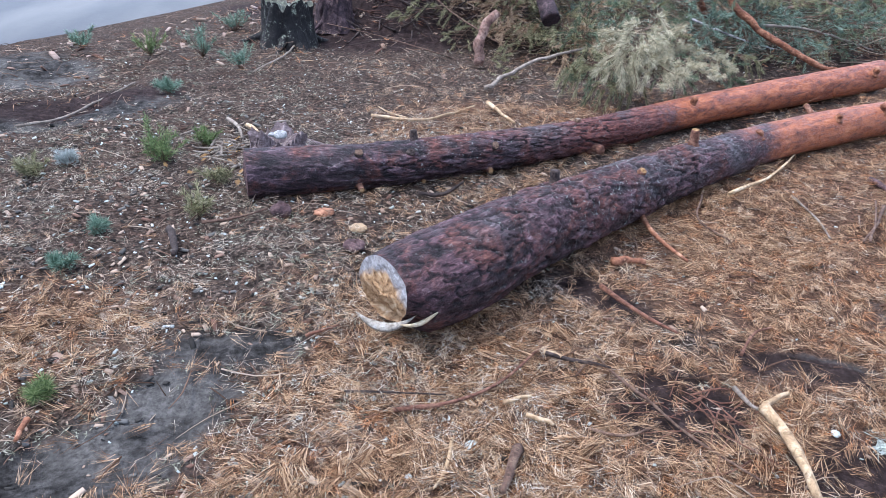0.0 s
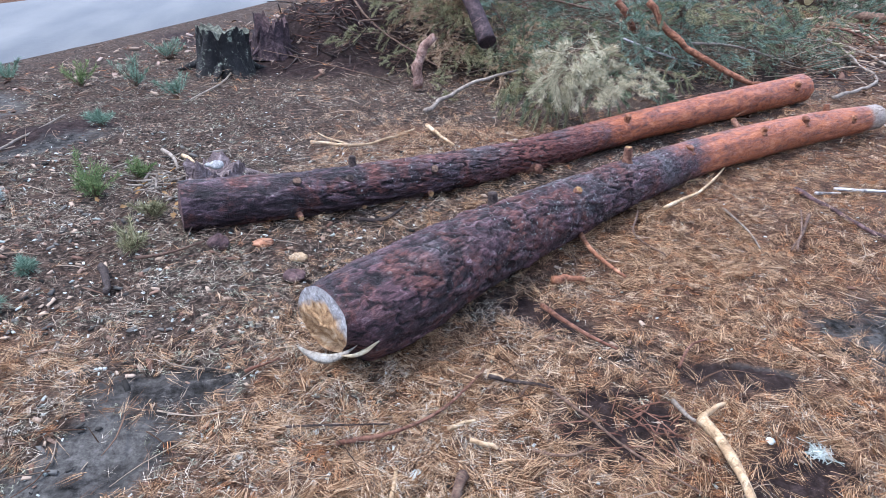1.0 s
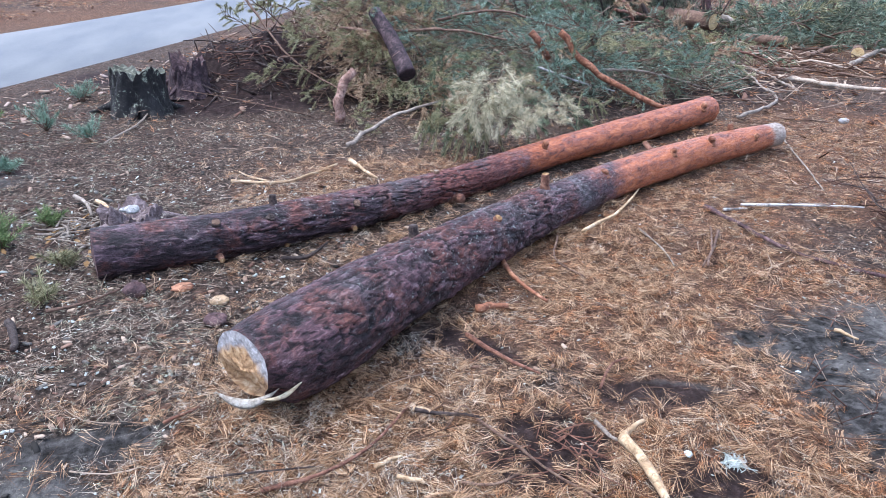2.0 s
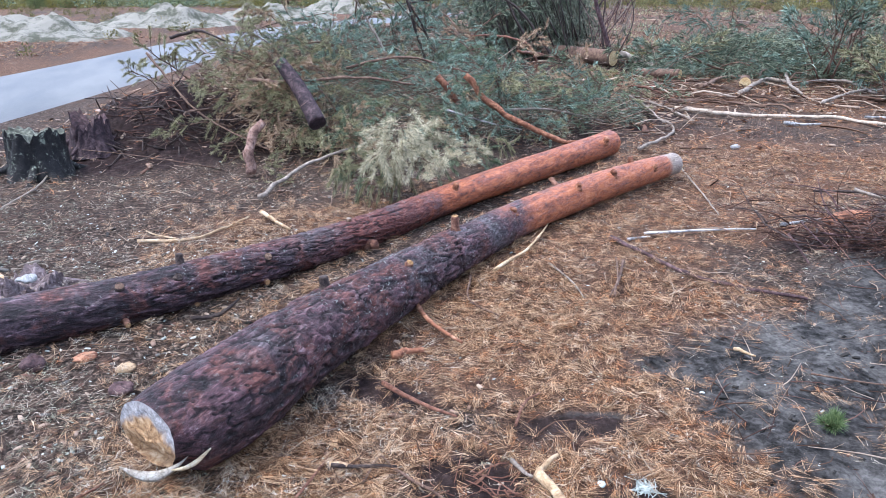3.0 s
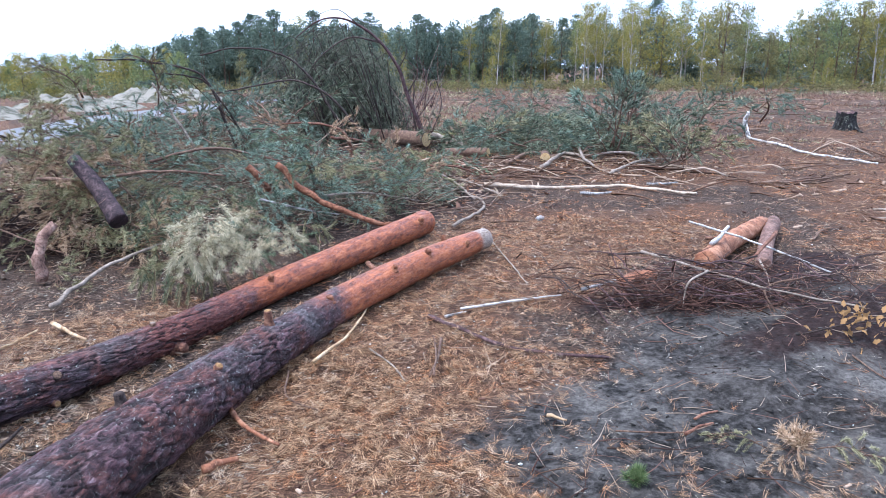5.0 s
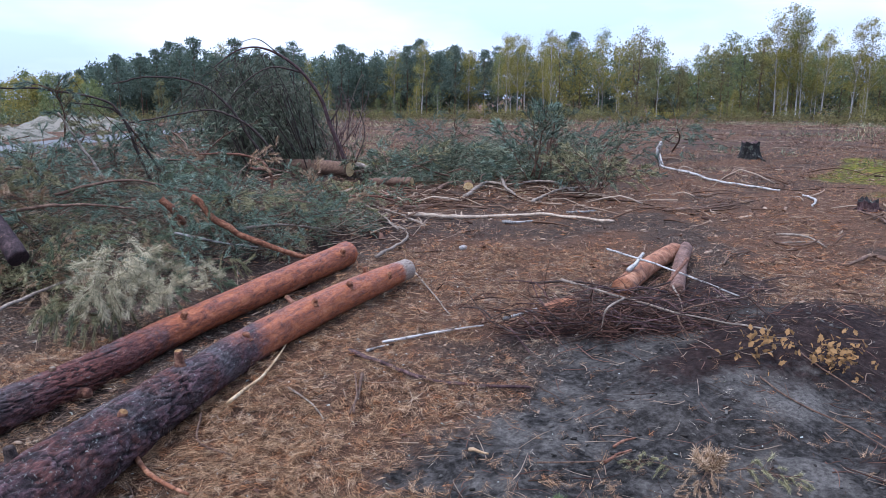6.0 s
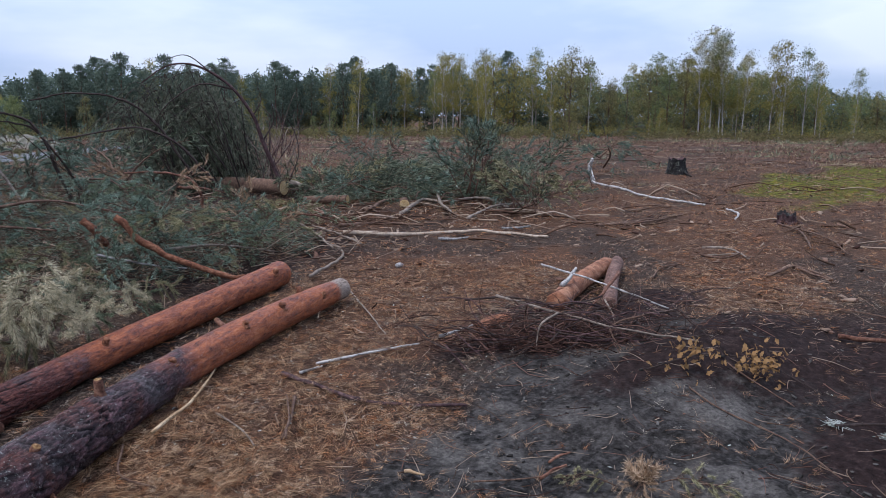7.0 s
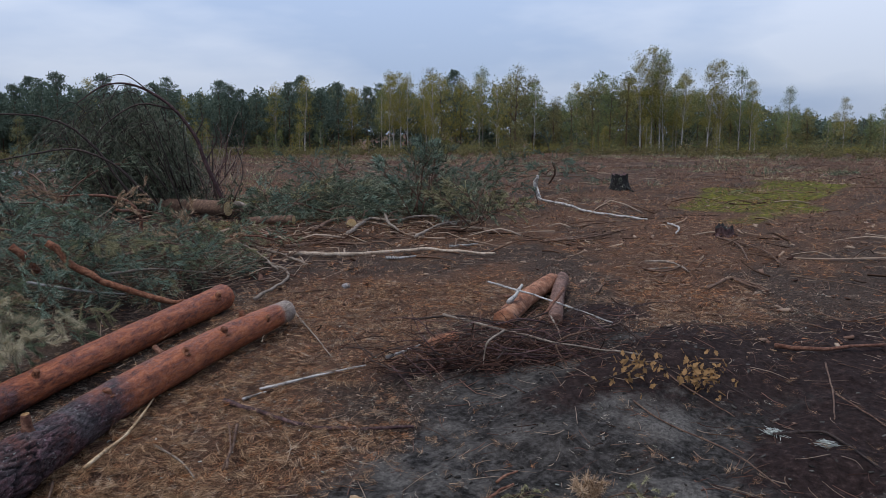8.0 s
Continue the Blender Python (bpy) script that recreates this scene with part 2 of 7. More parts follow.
def bark(name, dark, purple, orange, ruddy_at, orange_at, peeled=2.0, lichen=0.49):
    """Pine bark: thick dark plates at the butt, thin orange flakes towards the top."""
    m, nt, b = material(name, 0.5, 0.2)
    a = nt.nodes.new("ShaderNodeAttribute")
    a.attribute_name = "trunk"
    mp = nt.nodes.new("ShaderNodeMapping")
    mp.inputs["Scale"].default_value = (0.34, 1, 1)
    nt.links.new(a.outputs["Vector"], mp.inputs[0])
    v, st = a.outputs["Vector"], mp.outputs[0]
    along, groove, tint = layer_of(nt, "along"), layer_of(nt, "groove"), layer_of(nt, "tint")
    flake, scale, tiny = nz(nt, st, 60, 6, 0.74, 0.8), nz(nt, st, 21, 6, 0.7, 0.6), nz(nt, v, 130, 5, 0.7)
    patch = nz(nt, v, 5.5, 5, 0.7, 0.5)
    low = ramp(nt, flake, [(0.33, dark), (0.46, purple), (0.57, tuple(k * 2.0 for k in purple)), (0.70, (0.16, 0.115, 0.115))])
    low = mixc(nt, 1.0, low, ramp(nt, tint, [(0.2, 0.45), (0.5, 1.0), (0.8, 1.9)]), "MULTIPLY")
    low = mixc(nt, ramp(nt, scale, [(0.36, 0.85), (0.47, 0.0)]), low, dark)
    rusty = ramp(nt, flake, [(0.34, (0.022, 0.008, 0.007)), (0.5, (0.085, 0.028, 0.022)), (0.68, (0.21, 0.085, 0.062))])
    low = mixc(nt, ramp(nt, patch, [(0.50, 0.0), (0.62, 0.8)]), low, rusty)
    weathered = ramp(nt, flake, [(0.38, (0.018, 0.015, 0.016)), (0.62, (0.13, 0.115, 0.118))])
    low = mixc(nt, ramp(nt, nz(nt, v, 3.4, 6, 0.7, 0.4), [(0.54, 0.0), (0.64, 0.55)]), low, weathered)
    ruddy = ramp(nt, flake, [(0.34, (0.022, 0.008, 0.008)), (0.5, (0.085, 0.025, 0.020)), (0.68, (0.20, 0.075, 0.055))])
    top = ramp(nt, nz(nt, st, 30, 6, 0.72, 0.8), [(0.32, (0.045, 0.012, 0.008)), (0.44, orange), (0.58, (0.30, 0.090, 0.035)), (0.72, (0.45, 0.21, 0.115))])
    top = mixc(nt, ramp(nt, nz(nt, st, 9, 6, 0.75, 0.6), [(0.52, 0.0), (0.64, 0.55)]), top, ruddy)
    top = mixc(nt, ramp(nt, nz(nt, st, 95, 5, 0.8), [(0.62, 0.0), (0.70, 0.5)]), top, (0.50, 0.34, 0.25))
    edge = calc(nt, "ADD", along, calc(nt, "MULTIPLY", calc(nt, "SUBTRACT", nz(nt, v, 4.2, 5, 0.65), 0.5), 0.30))
    c = mixc(nt, ramp(nt, edge, [(ruddy_at, 0.0), (ruddy_at + 0.12, 1.0)]), low, ruddy)
    c = mixc(nt, ramp(nt, edge, [(orange_at, 0.0), (orange_at + 0.06, 1.0)]), c, top)
    blot = mixc(nt, 1.0, ramp(nt, nz(nt, v, 3.1, 6, 0.72), [(0.55, 0.0), (0.61, 0.85)]), ramp(nt, along, [(orange_at + 0.02, 1.0), (orange_at + 0.16, 0.15)]), "MULTIPLY")
    c = mixc(nt, blot, c, low)
    c = mixc(nt, ramp(nt, calc(nt, "ADD", along, calc(nt, "MULTIPLY", calc(nt, "SUBTRACT", tiny, 0.5), 0.03)), [(peeled, 0.0), (peeled + 0.008, 1.0)]), c, ramp(nt, flake, [(0.35, (0.10, 0.07, 0.055)), (0.65, (0.34, 0.27, 0.22))]))
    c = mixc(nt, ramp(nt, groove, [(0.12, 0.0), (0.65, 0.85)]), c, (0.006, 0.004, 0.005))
    speck = mixc(nt, ramp(nt, nz(nt, v, 75, 3, 0.55, 0.4), [(0.62, 0.0), (0.67, 1.0)]), 0.0, ramp(nt, nz(nt, v, 6.0, 6, 0.8), [(lichen, 0.0), (lichen + 0.08, 1.0)]))
    c = mixc(nt, mixc(nt, 1.0, calc(nt, "MULTIPLY", speck, 0.55), ramp(nt, along, [(0.03, 0.3), (0.2, 1.0), (orange_at, 1.0), (orange_at + 0.1, 0.1)]), "MULTIPLY"), c, (0.34, 0.36, 0.33))
    colour(nt, b, c)
    rg = nt.nodes.new("ShaderNodeMapRange")
    rg.inputs["To Min"].default_value, rg.inputs["To Max"].default_value = 0.40, 0.78
    nt.links.new(patch, rg.inputs[0])
    nt.links.new(mixc(nt, ramp(nt, edge, [(orange_at - 0.1, 0.0), (orange_at + 0.1, 0.6)]), rg.outputs[0], 0.30), b.inputs["Roughness"])
    relief(nt, b, mixc(nt, 0.35, mixc(nt, 0.5, flake, scale), tiny), 1.0, 0.022)
    return m


BARK_A = bark("pine_bark", (0.005, 0.0035, 0.004), (0.027, 0.013, 0.015), (0.18, 0.055, 0.028), 0.52, 0.545, 0.962, 0.45)
BARK_B = bark("pine_bark_worn", (0.006, 0.005, 0.006), (0.027, 0.016, 0.019), (0.15, 0.042, 0.022), 0.26, 0.47)


def plain_wood(name, a, bb, c, scale=9.0, rough=0.75, stretch=(1, 1, 1)):
    m, nt, b = material(name, rough, 0.18)
    v = coords(nt, stretch)
    n = nz(nt, v, scale, 6, 0.75, 0.5)
    col = ramp(nt, n, [(0.34, a), (0.5, bb), (0.66, c)])
    col = mixc(nt, ramp(nt, nz(nt, v, scale * 3.1, 5, 0.75), [(0.36, 0.75), (0.5, 0.0)]), col, tuple(k * 0.45 for k in a))
    colour(nt, b, mixc(nt, calc(nt, "MULTIPLY", by_object(nt), 0.35), col, a))
    relief(nt, b, nz(nt, v, scale * 4, 6, 0.75), 0.9, 0.010)
    return m


CUT, nt, b = material("fresh_cut_wood", 0.7, 0.3)
v = coords(nt)
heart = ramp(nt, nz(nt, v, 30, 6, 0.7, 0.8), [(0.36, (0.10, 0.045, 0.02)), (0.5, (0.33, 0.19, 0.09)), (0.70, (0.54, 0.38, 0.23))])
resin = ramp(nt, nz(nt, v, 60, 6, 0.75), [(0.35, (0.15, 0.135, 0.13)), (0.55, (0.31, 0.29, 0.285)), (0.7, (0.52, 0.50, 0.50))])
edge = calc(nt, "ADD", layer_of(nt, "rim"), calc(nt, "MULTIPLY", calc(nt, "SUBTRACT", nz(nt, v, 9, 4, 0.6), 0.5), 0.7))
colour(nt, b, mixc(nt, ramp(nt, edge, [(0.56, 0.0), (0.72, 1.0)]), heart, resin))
relief(nt, b, nz(nt, v, 120, 5, 0.7), 0.7, 0.006)
CUT_FRESH = plain_wood("fresh_yellow_wood", (0.34, 0.21, 0.09), (0.52, 0.37, 0.19), (0.64, 0.50, 0.30), 14)
CUT_PALE = plain_wood("pale_sapwood", (0.22, 0.18, 0.14), (0.40, 0.35, 0.29), (0.54, 0.50, 0.44), 40)
SPLINTER = plain_wood("splintered_wood", (0.30, 0.21, 0.12), (0.50, 0.41, 0.28), (0.62, 0.56, 0.44), 30)
STICK_BROWN = plain_wood("brown_stick_bark", (0.05, 0.028, 0.02), (0.13, 0.075, 0.052), (0.24, 0.16, 0.11), 22)
STICK_RED = plain_wood("red_pine_twig_bark", (0.055, 0.022, 0.015), (0.155, 0.068, 0.043), (0.31, 0.165, 0.11), 20)
STICK_GREY = plain_wood("grey_weathered_stick", (0.11, 0.085, 0.068), (0.22, 0.175, 0.14), (0.36, 0.30, 0.25), 18)
STICK_PALE = plain_wood("peeled_pale_stick", (0.20, 0.12, 0.065), (0.38, 0.26, 0.15), (0.54, 0.43, 0.30), 16)
STICK_DARK = plain_wood("dark_twig_bark", (0.016, 0.011, 0.010), (0.045, 0.030, 0.026), (0.10, 0.072, 0.06), 25)
POLE = plain_wood("weathered_pole_wood", (0.22, 0.16, 0.115), (0.42, 0.335, 0.26), (0.56, 0.48, 0.40), 18)
BIRCH = plain_wood("white_birch_bark", (0.08, 0.07, 0.065), (0.42, 0.40, 0.38), (0.62, 0.60, 0.57), 9)
CHARRED, nt, b = material("charred_stump_wood", 0.7, 0.2)
v = coords(nt)
char = ramp(nt, nz(nt, v, 22, 6, 0.75), [(0.35, (0.004, 0.004, 0.004)), (0.55, (0.013, 0.011, 0.011)), (0.7, (0.04, 0.035, 0.033))])
crust = calc(nt, "ADD", nz(nt, v, 11, 6, 0.8), calc(nt, "MULTIPLY", calc(nt, "SUBTRACT", nz(nt, v, 55, 4, 0.7), 0.5), 0.5))
colour(nt, b, mixc(nt, ramp(nt, crust, [(0.58, 0.0), (0.66, 0.85)]), char, (0.24, 0.26, 0.20)))
relief(nt, b, nz(nt, coords(nt, (1, 1, 0.35)), 40, 6, 0.75), 1.0, 0.02)
MOSSY_TOP = plain_wood("mossy_stump_top", (0.015, 0.016, 0.012), (0.065, 0.066, 0.048), (0.20, 0.20, 0.155), 22)
ROTTEN = plain_wood("rotten_red_wood", (0.018, 0.011, 0.012), (0.07, 0.036, 0.036), (0.17, 0.105, 0.10), 16)
ORANGE_LOG = plain_wood("orange_pine_bark", (0.09, 0.034, 0.020), (0.24, 0.10, 0.054), (0.42, 0.225, 0.14), 11)
KNOT_BARK = plain_wood("reddish_knot_bark", (0.05, 0.018, 0.012), (0.19, 0.072, 0.036), (0.36, 0.18, 0.11), 22)
GREY_ROT = plain_wood("greyish_rotten_wood", (0.035, 0.024, 0.024), (0.13, 0.092, 0.092), (0.30, 0.24, 0.24), 20)
KNOT_CUT = plain_wood("yellow_knot_wood", (0.14, 0.07, 0.028), (0.32, 0.18, 0.078), (0.50, 0.34, 0.19), 50)
DARK_ROT = plain_wood("dark_purple_rotten_wood", (0.010, 0.007, 0.009), (0.042, 0.024, 0.027), (0.12, 0.075, 0.075), 18)
PINK_LOG = plain_wood("weathered_pink_pine_bark", (0.055, 0.028, 0.022), (0.165, 0.090, 0.068), (0.30, 0.195, 0.155), 14)
WHITE = plain_wood("white_crumbs", (0.16, 0.15, 0.145), (0.36, 0.35, 0.345), (0.55, 0.54, 0.53), 60)
FARTRUNK = plain_wood("far_pine_trunk_bark", (0.045, 0.028, 0.02), (0.10, 0.06, 0.042), (0.16, 0.10, 0.07), 2)


def leafy(name, a, bb, c, gloss=0.5, through_light=0.35):
    """Needles or leaves: each one with its own tint, letting some light through."""
    m, nt, b = material(name, gloss, 0.05)
    col = ramp(nt, island(nt), [(0.0, a), (0.5, bb), (0.85, c), (1.0, tuple(min(0.8, k * 1.12) for k in c))])
    shade = mixc(nt, calc(nt, "MULTIPLY", by_object(nt), 0.35), col, a)
    colour(nt, b, shade)
    if through_light:
        tr = nt.nodes.new("ShaderNodeBsdfTranslucent")
        nt.links.new(shade, tr.inputs[0])
        mx = nt.nodes.new("ShaderNodeMixShader")
        mx.inputs[0].default_value = through_light
        nt.links.new(b.outputs[0], mx.inputs[1])
        nt.links.new(tr.outputs[0], mx.inputs[2])
        nt.links.new(mx.outputs[0], nt.nodes["Material Output"].inputs["Surface"])
    return m


NEEDLE_BLUE = leafy("blue_green_needles", (0.013, 0.025, 0.019), (0.116, 0.174, 0.130), (0.36, 0.44, 0.345), 0.5, 0.2)
NEEDLE_GREEN = leafy("green_needles", (0.014, 0.024, 0.016), (0.114, 0.152, 0.092), (0.32, 0.36, 0.23), 0.5, 0.25)
NEEDLE_FAR = leafy("distant_bough_needles", (0.016, 0.026, 0.019), (0.086, 0.104, 0.070), (0.25, 0.275, 0.19), 0.6, 0.2)
NEEDLE_OLIVE = leafy("olive_needles", (0.042, 0.043, 0.022), (0.225, 0.215, 0.112), (0.46, 0.415, 0.255), 0.5, 0.25)
NEEDLE_PALE = leafy("pale_underside_needles", (0.10, 0.096, 0.056), (0.44, 0.395, 0.265), (0.76, 0.655, 0.475), 0.5, 0.25)
NEEDLE_DARK = leafy("dark_needles", (0.050, 0.074, 0.058), (0.102, 0.137, 0.106), (0.17, 0.21, 0.16), 0.9, 0.4)
NEEDLE_TAN = leafy("dead_tan_needles", (0.024, 0.011, 0.006), (0.170, 0.086, 0.042), (0.46, 0.30, 0.18), 0.5, 0.15)
NEEDLE_GREY = leafy("old_grey_needles", (0.018, 0.013, 0.010), (0.115, 0.088, 0.066), (0.47, 0.405, 0.33), 0.5, 0.15)
NEEDLE_STRAW = leafy("pale_straw_needles", (0.11, 0.062, 0.032), (0.34, 0.22, 0.135), (0.58, 0.44, 0.31), 0.5, 0.15)
NEEDLE_RUST = leafy("rusty_needles", (0.024, 0.008, 0.004), (0.178, 0.066, 0.025), (0.45, 0.215, 0.098), 0.5, 0.15)
MOSSY = leafy("greenish_debris", (0.03, 0.030, 0.02), (0.115, 0.110, 0.078), (0.28, 0.275, 0.215), 0.7, 0.15)
CROWN_DULL = leafy("dull_crown_needles", (0.030, 0.040, 0.028), (0.100, 0.115, 0.082), (0.225, 0.228, 0.168), 0.7)
CHIPS = leafy("bark_flakes_and_chips", (0.035, 0.018, 0.014), (0.16, 0.09, 0.066), (0.35, 0.26, 0.195), 0.8, 0)
LICHEN = leafy("grey_lichen_bits", (0.18, 0.20, 0.18), (0.31, 0.33, 0.31), (0.48, 0.50, 0.47), 0.9, 0)
TWIGS = leafy("mixed_twigs", (0.03, 0.018, 0.013), (0.12, 0.068, 0.046), (0.33, 0.25, 0.19), 0.8, 0)
TWIGS_RED = leafy("reddish_twigs", (0.02, 0.010, 0.008), (0.065, 0.033, 0.026), (0.17, 0.095, 0.072), 0.8, 0)
EDGE_STONES = leafy("pebbles_and_leaves", (0.045, 0.028, 0.022), (0.16, 0.098, 0.075), (0.31, 0.235, 0.195), 0.8, 0)
SEEDLING = leafy("seedling_needles", (0.04, 0.075, 0.055), (0.135, 0.215, 0.155), (0.30, 0.39, 0.29), 0.6, 0.3)
CLODS = leafy("sand_clods", (0.012, 0.011, 0.010), (0.05, 0.045, 0.041), (0.13, 0.12, 0.11), 0.9, 0)
LEAF_YELLOW = leafy("yellow_birch_leaves", (0.16, 0.14, 0.04), (0.24, 0.215, 0.065), (0.32, 0.28, 0.10), 0.9, 0.5)
LEAF_GREEN = leafy("autumn_green_leaves", (0.095, 0.120, 0.055), (0.16, 0.19, 0.085), (0.25, 0.265, 0.12), 0.9, 0.5)
LEAF_OLIVE = leafy("dull_olive_leaves", (0.095, 0.098, 0.048), (0.165, 0.155, 0.072), (0.24, 0.21, 0.10), 0.9, 0.5)
LEAF_DRY = leafy("dry_oak_leaves", (0.12, 0.064, 0.026), (0.28, 0.155, 0.064), (0.44, 0.29, 0.15), 0.7)
HEATHER = leafy("brown_heather", (0.045, 0.025, 0.020), (0.145, 0.084, 0.062), (0.28, 0.185, 0.14), 0.9)
UNDERGROWTH = leafy("dull_undergrowth_leaves", (0.065, 0.062, 0.03), (0.13, 0.115, 0.052), (0.22, 0.175, 0.08), 0.9, 0.4)
SHOOTS = leafy("fresh_green_shoots", (0.045, 0.075, 0.03), (0.11, 0.155, 0.06), (0.24, 0.28, 0.13))

# ---- ground: one sheet to the horizon ----
# damp bare sand: centre, half sizes, turn
SAND_SPOTS = [(-0.98, 1.40, 0.40, 0.20, 32), (-0.72, 1.70, 0.24, 0.17, 45), (-0.60, 1.98, 0.24, 0.11, 10), (1.44, 1.95, 0.20, 0.06, -18),
              (-2.3, 4.5, 0.65, 0.28, 30), (3.4, 2.0, 1.25, 0.62, 25), (4.9, 1.9, 1.15, 0.75, 5),
              (2.35, 1.55, 0.45, 0.75, 10), (4.2, 0.7, 1.3, 0.8, 0), (-3.0, 5.3, 0.5, 0.5, 0)]
NEEDLE_SPOTS = [(0.25, 1.55, 0.85, 0.62, 0), (1.6, 2.8, 1.0, 1.0, 30), (1.25, 1.55, 0.8, 0.6, 0), (3.1, 4.0, 1.1, 0.7, 45), (4.7, 5.0, 1.5, 0.9, 40),
                (2.1, 3.2, 0.8, 0.8, 0), (6.2, 4.6, 1.2, 0.7, 20), (-1.45, 1.95, 0.5, 0.30, 40), (7.6, 3.0, 1.6, 0.6, 20), (0.6, 4.6, 0.9, 0.5, 15), (0.2, 0.9, 1.6, 0.6, 0),
                (9.5, 4.0, 2.2, 0.9, 25), (12.0, 5.0, 2.0, 1.1, 20), (0.35, 2.0, 0.6, 0.35, 0)]
MOSS_SPOTS = [(18.5, 6.0, 3.8, 1.15, 15), (23.0, 6.5, 3.0, 1.2, 10), (8, 13, 3.0, 1.0, 40)]


# bare soil; spots under the bough heap and felled crown paint in shade
SOIL_SHADE_SPOTS = [(-0.95, 8.3, 1.1, 0.8, 0), (0.1, 8.0, 0.9, 0.7, 20), (0.86, 1.72, 0.19, 0.20, 0), (0.75, 2.42, 0.20, 0.08, -50), (1.34, 1.46, 0.20, 0.12, 20), (1.42, 1.93, 0.24, 0.07, -15), (-0.35, 7.3, 1.0, 0.75, 10), (-0.2, 6.75, 0.5, 0.2, 10), (-2.4, 4.6, 0.6, 0.22, 30), (0.95, 8.4, 1.6, 1.4, 0), (3.0, 8.4, 3.2, 1.8, 0), (7.0, 13.5, 2.2, 1.6, 0), (5.6, 3.0, 0.9, 0.3, 0), (5.3, 2.15, 0.9, 0.3, -5), (4.4, 2.95, 0.75, 0.22, -25), (5.4, 1.6, 1.3, 0.7, -20), (4.5, 2.15, 0.8, 0.3, 0), (6.4, 0.9, 1.2, 0.6, 0), (4.7, 0.75, 0.9, 0.45, 0)]


def spots(x, y, table):
    best = np.zeros_like(x)
    for cx, cy, a, bb, turn in table:
        ca, sa = math.cos(radians(turn)), math.sin(radians(turn))
        u, w = (x - cx) * ca + (y - cy) * sa, -(x - cx) * sa + (y - cy) * ca
        best = np.maximum(best, 1.15 - 0.6 * np.sqrt((u / a) ** 2 + (w / bb) ** 2))
    return np.clip(best, 0, 1)


ROAD_NEAR = [(-9.5, -1.0), (-5.6, 3.0), (-3.5, 6.2), (-2.15, 9.3), (-0.45, 13.8), (1.6, 19.5), (5.6, 27.5), (13.0, 38.0), (30.0, 56.0)]
ROAD_FAR = [(-13.0, 1.0), (-8.6, 5.6), (-5.9, 9.2), (-4.1, 12.6), (-2.5, 16.6), (-0.4, 22.2), (4.0, 30.6), (11.5, 40.8), (28.0, 59.0)]
road_a, road_b = smooth_line([(*p, 0) for p in ROAD_NEAR], 90), smooth_line([(*p, 0) for p in ROAD_FAR], 90)


def road_distance(x, y):
    mid = (road_a + road_b)[:, :2] / 2
    best = np.full(np.shape(x), 1e9)
    for px, py in mid[::2]:
        best = np.minimum(best, (x - px) ** 2 + (y - py) ** 2)
    return np.sqrt(best)


def ground_z(x, y):
    x, y = np.asarray(x, float), np.asarray(y, float)
    d = np.hypot(x, y)
    z = -1.3 * sstep(14, 120, d) - 0.0 * d
    near = sstep(0.2, 1.2, d)
    bumps = (fbm(x * 1.7, y * 1.7, 3, 3) - 0.5) * 0.08 + (fbm(x * 6, y * 6, 5, 4) - 0.5) * 0.055
    far = (fbm(x * 0.35, y * 0.35, 9, 3) - 0.5) * 0.25 * sstep(7, 20, d)
    z = z + near * bumps * (1 - 0.15 * spots(x, y, SAND_SPOTS)) + far
    z = z + near * 0.035 * (fbm(x * 9 + 3, y * 9, 61, 3) - 0.5) * spots(x, y, SAND_SPOTS) + near * 0.10 * (fbm(x * 2.6, y * 2.6, 63, 2) - 0.5) * spots(x, y, SAND_SPOTS)
    # a low bank of dug earth behind the burnt stump, and a low sand hump
    z = z + 0.36 * np.exp(-(((x - 0.15) / 1.0) ** 2 + ((y - 8.6) / 0.9) ** 2)) + near * 0.46 * np.exp(-(((x + 0.15) / 0.9) ** 2 + ((y - 7.6) / 0.55) ** 2)) * (0.5 + fbm(x * 3.1, y * 3.1, 77, 3)) + 0.17 * np.exp(-(((x - 4.9) / 1.1) ** 2 + ((y - 2.0) / 0.38) ** 2))
    k = sstep(1.4, 2.6, road_distance(x, y))
    return z * k + (1 - k) * (-1.3 * sstep(14, 120, d) - 0.03)


def spaced(lo, hi, fine, reach, growth):
    core = np.arange(lo, hi, fine)
    out, step = [], fine
    pos = 0.0
    while pos < reach:
        step *= growth
        pos += step
        out.append(pos)
    out = np.array(out)
    return np.concatenate([(lo - out)[::-1], core, core[-1] + out])


gx, gy = spaced(-3.0, 7.0, 0.048, 900, 1.15), spaced(0.3, 7.0, 0.048, 900, 1.15)
X, Y = np.meshgrid(gx, gy, indexing="ij")
Z = ground_z(X, Y)
nx, ny = X.shape
i, j = np.meshgrid(np.arange(nx - 1), np.arange(ny - 1), indexing="ij")
faces = np.stack([i * ny + j, (i + 1) * ny + j, (i + 1) * ny + j + 1, i * ny + j + 1], -1).reshape(-1, 4)
me = mesh_from("ground", np.stack([X, Y, Z], -1).reshape(-1, 3), faces, GROUND, True)


def sand_at(x, y):
    s = spots(x, y, SAND_SPOTS) + (fbm(x * 2.2, y * 2.2, 21) - 0.5) * np.where(x < 1.8, 0.35, 0.7)
    return np.clip(s, 0, 1)


def needles_at(x, y):
    far = 0.54 * sstep(6, 12, np.hypot(x, y))
    s = np.maximum(spots(x, y, NEEDLE_SPOTS), far) + (fbm(x * 1.9, y * 1.9, 31) - 0.5) * 0.8
    return np.clip(s, 0, 1)


def soil_shade_at(x, y):
    return np.clip(spots(x, y, SOIL_SHADE_SPOTS) + (fbm(x * 2.4, y * 2.4, 51) - 0.5) * 0.6, 0, 1)


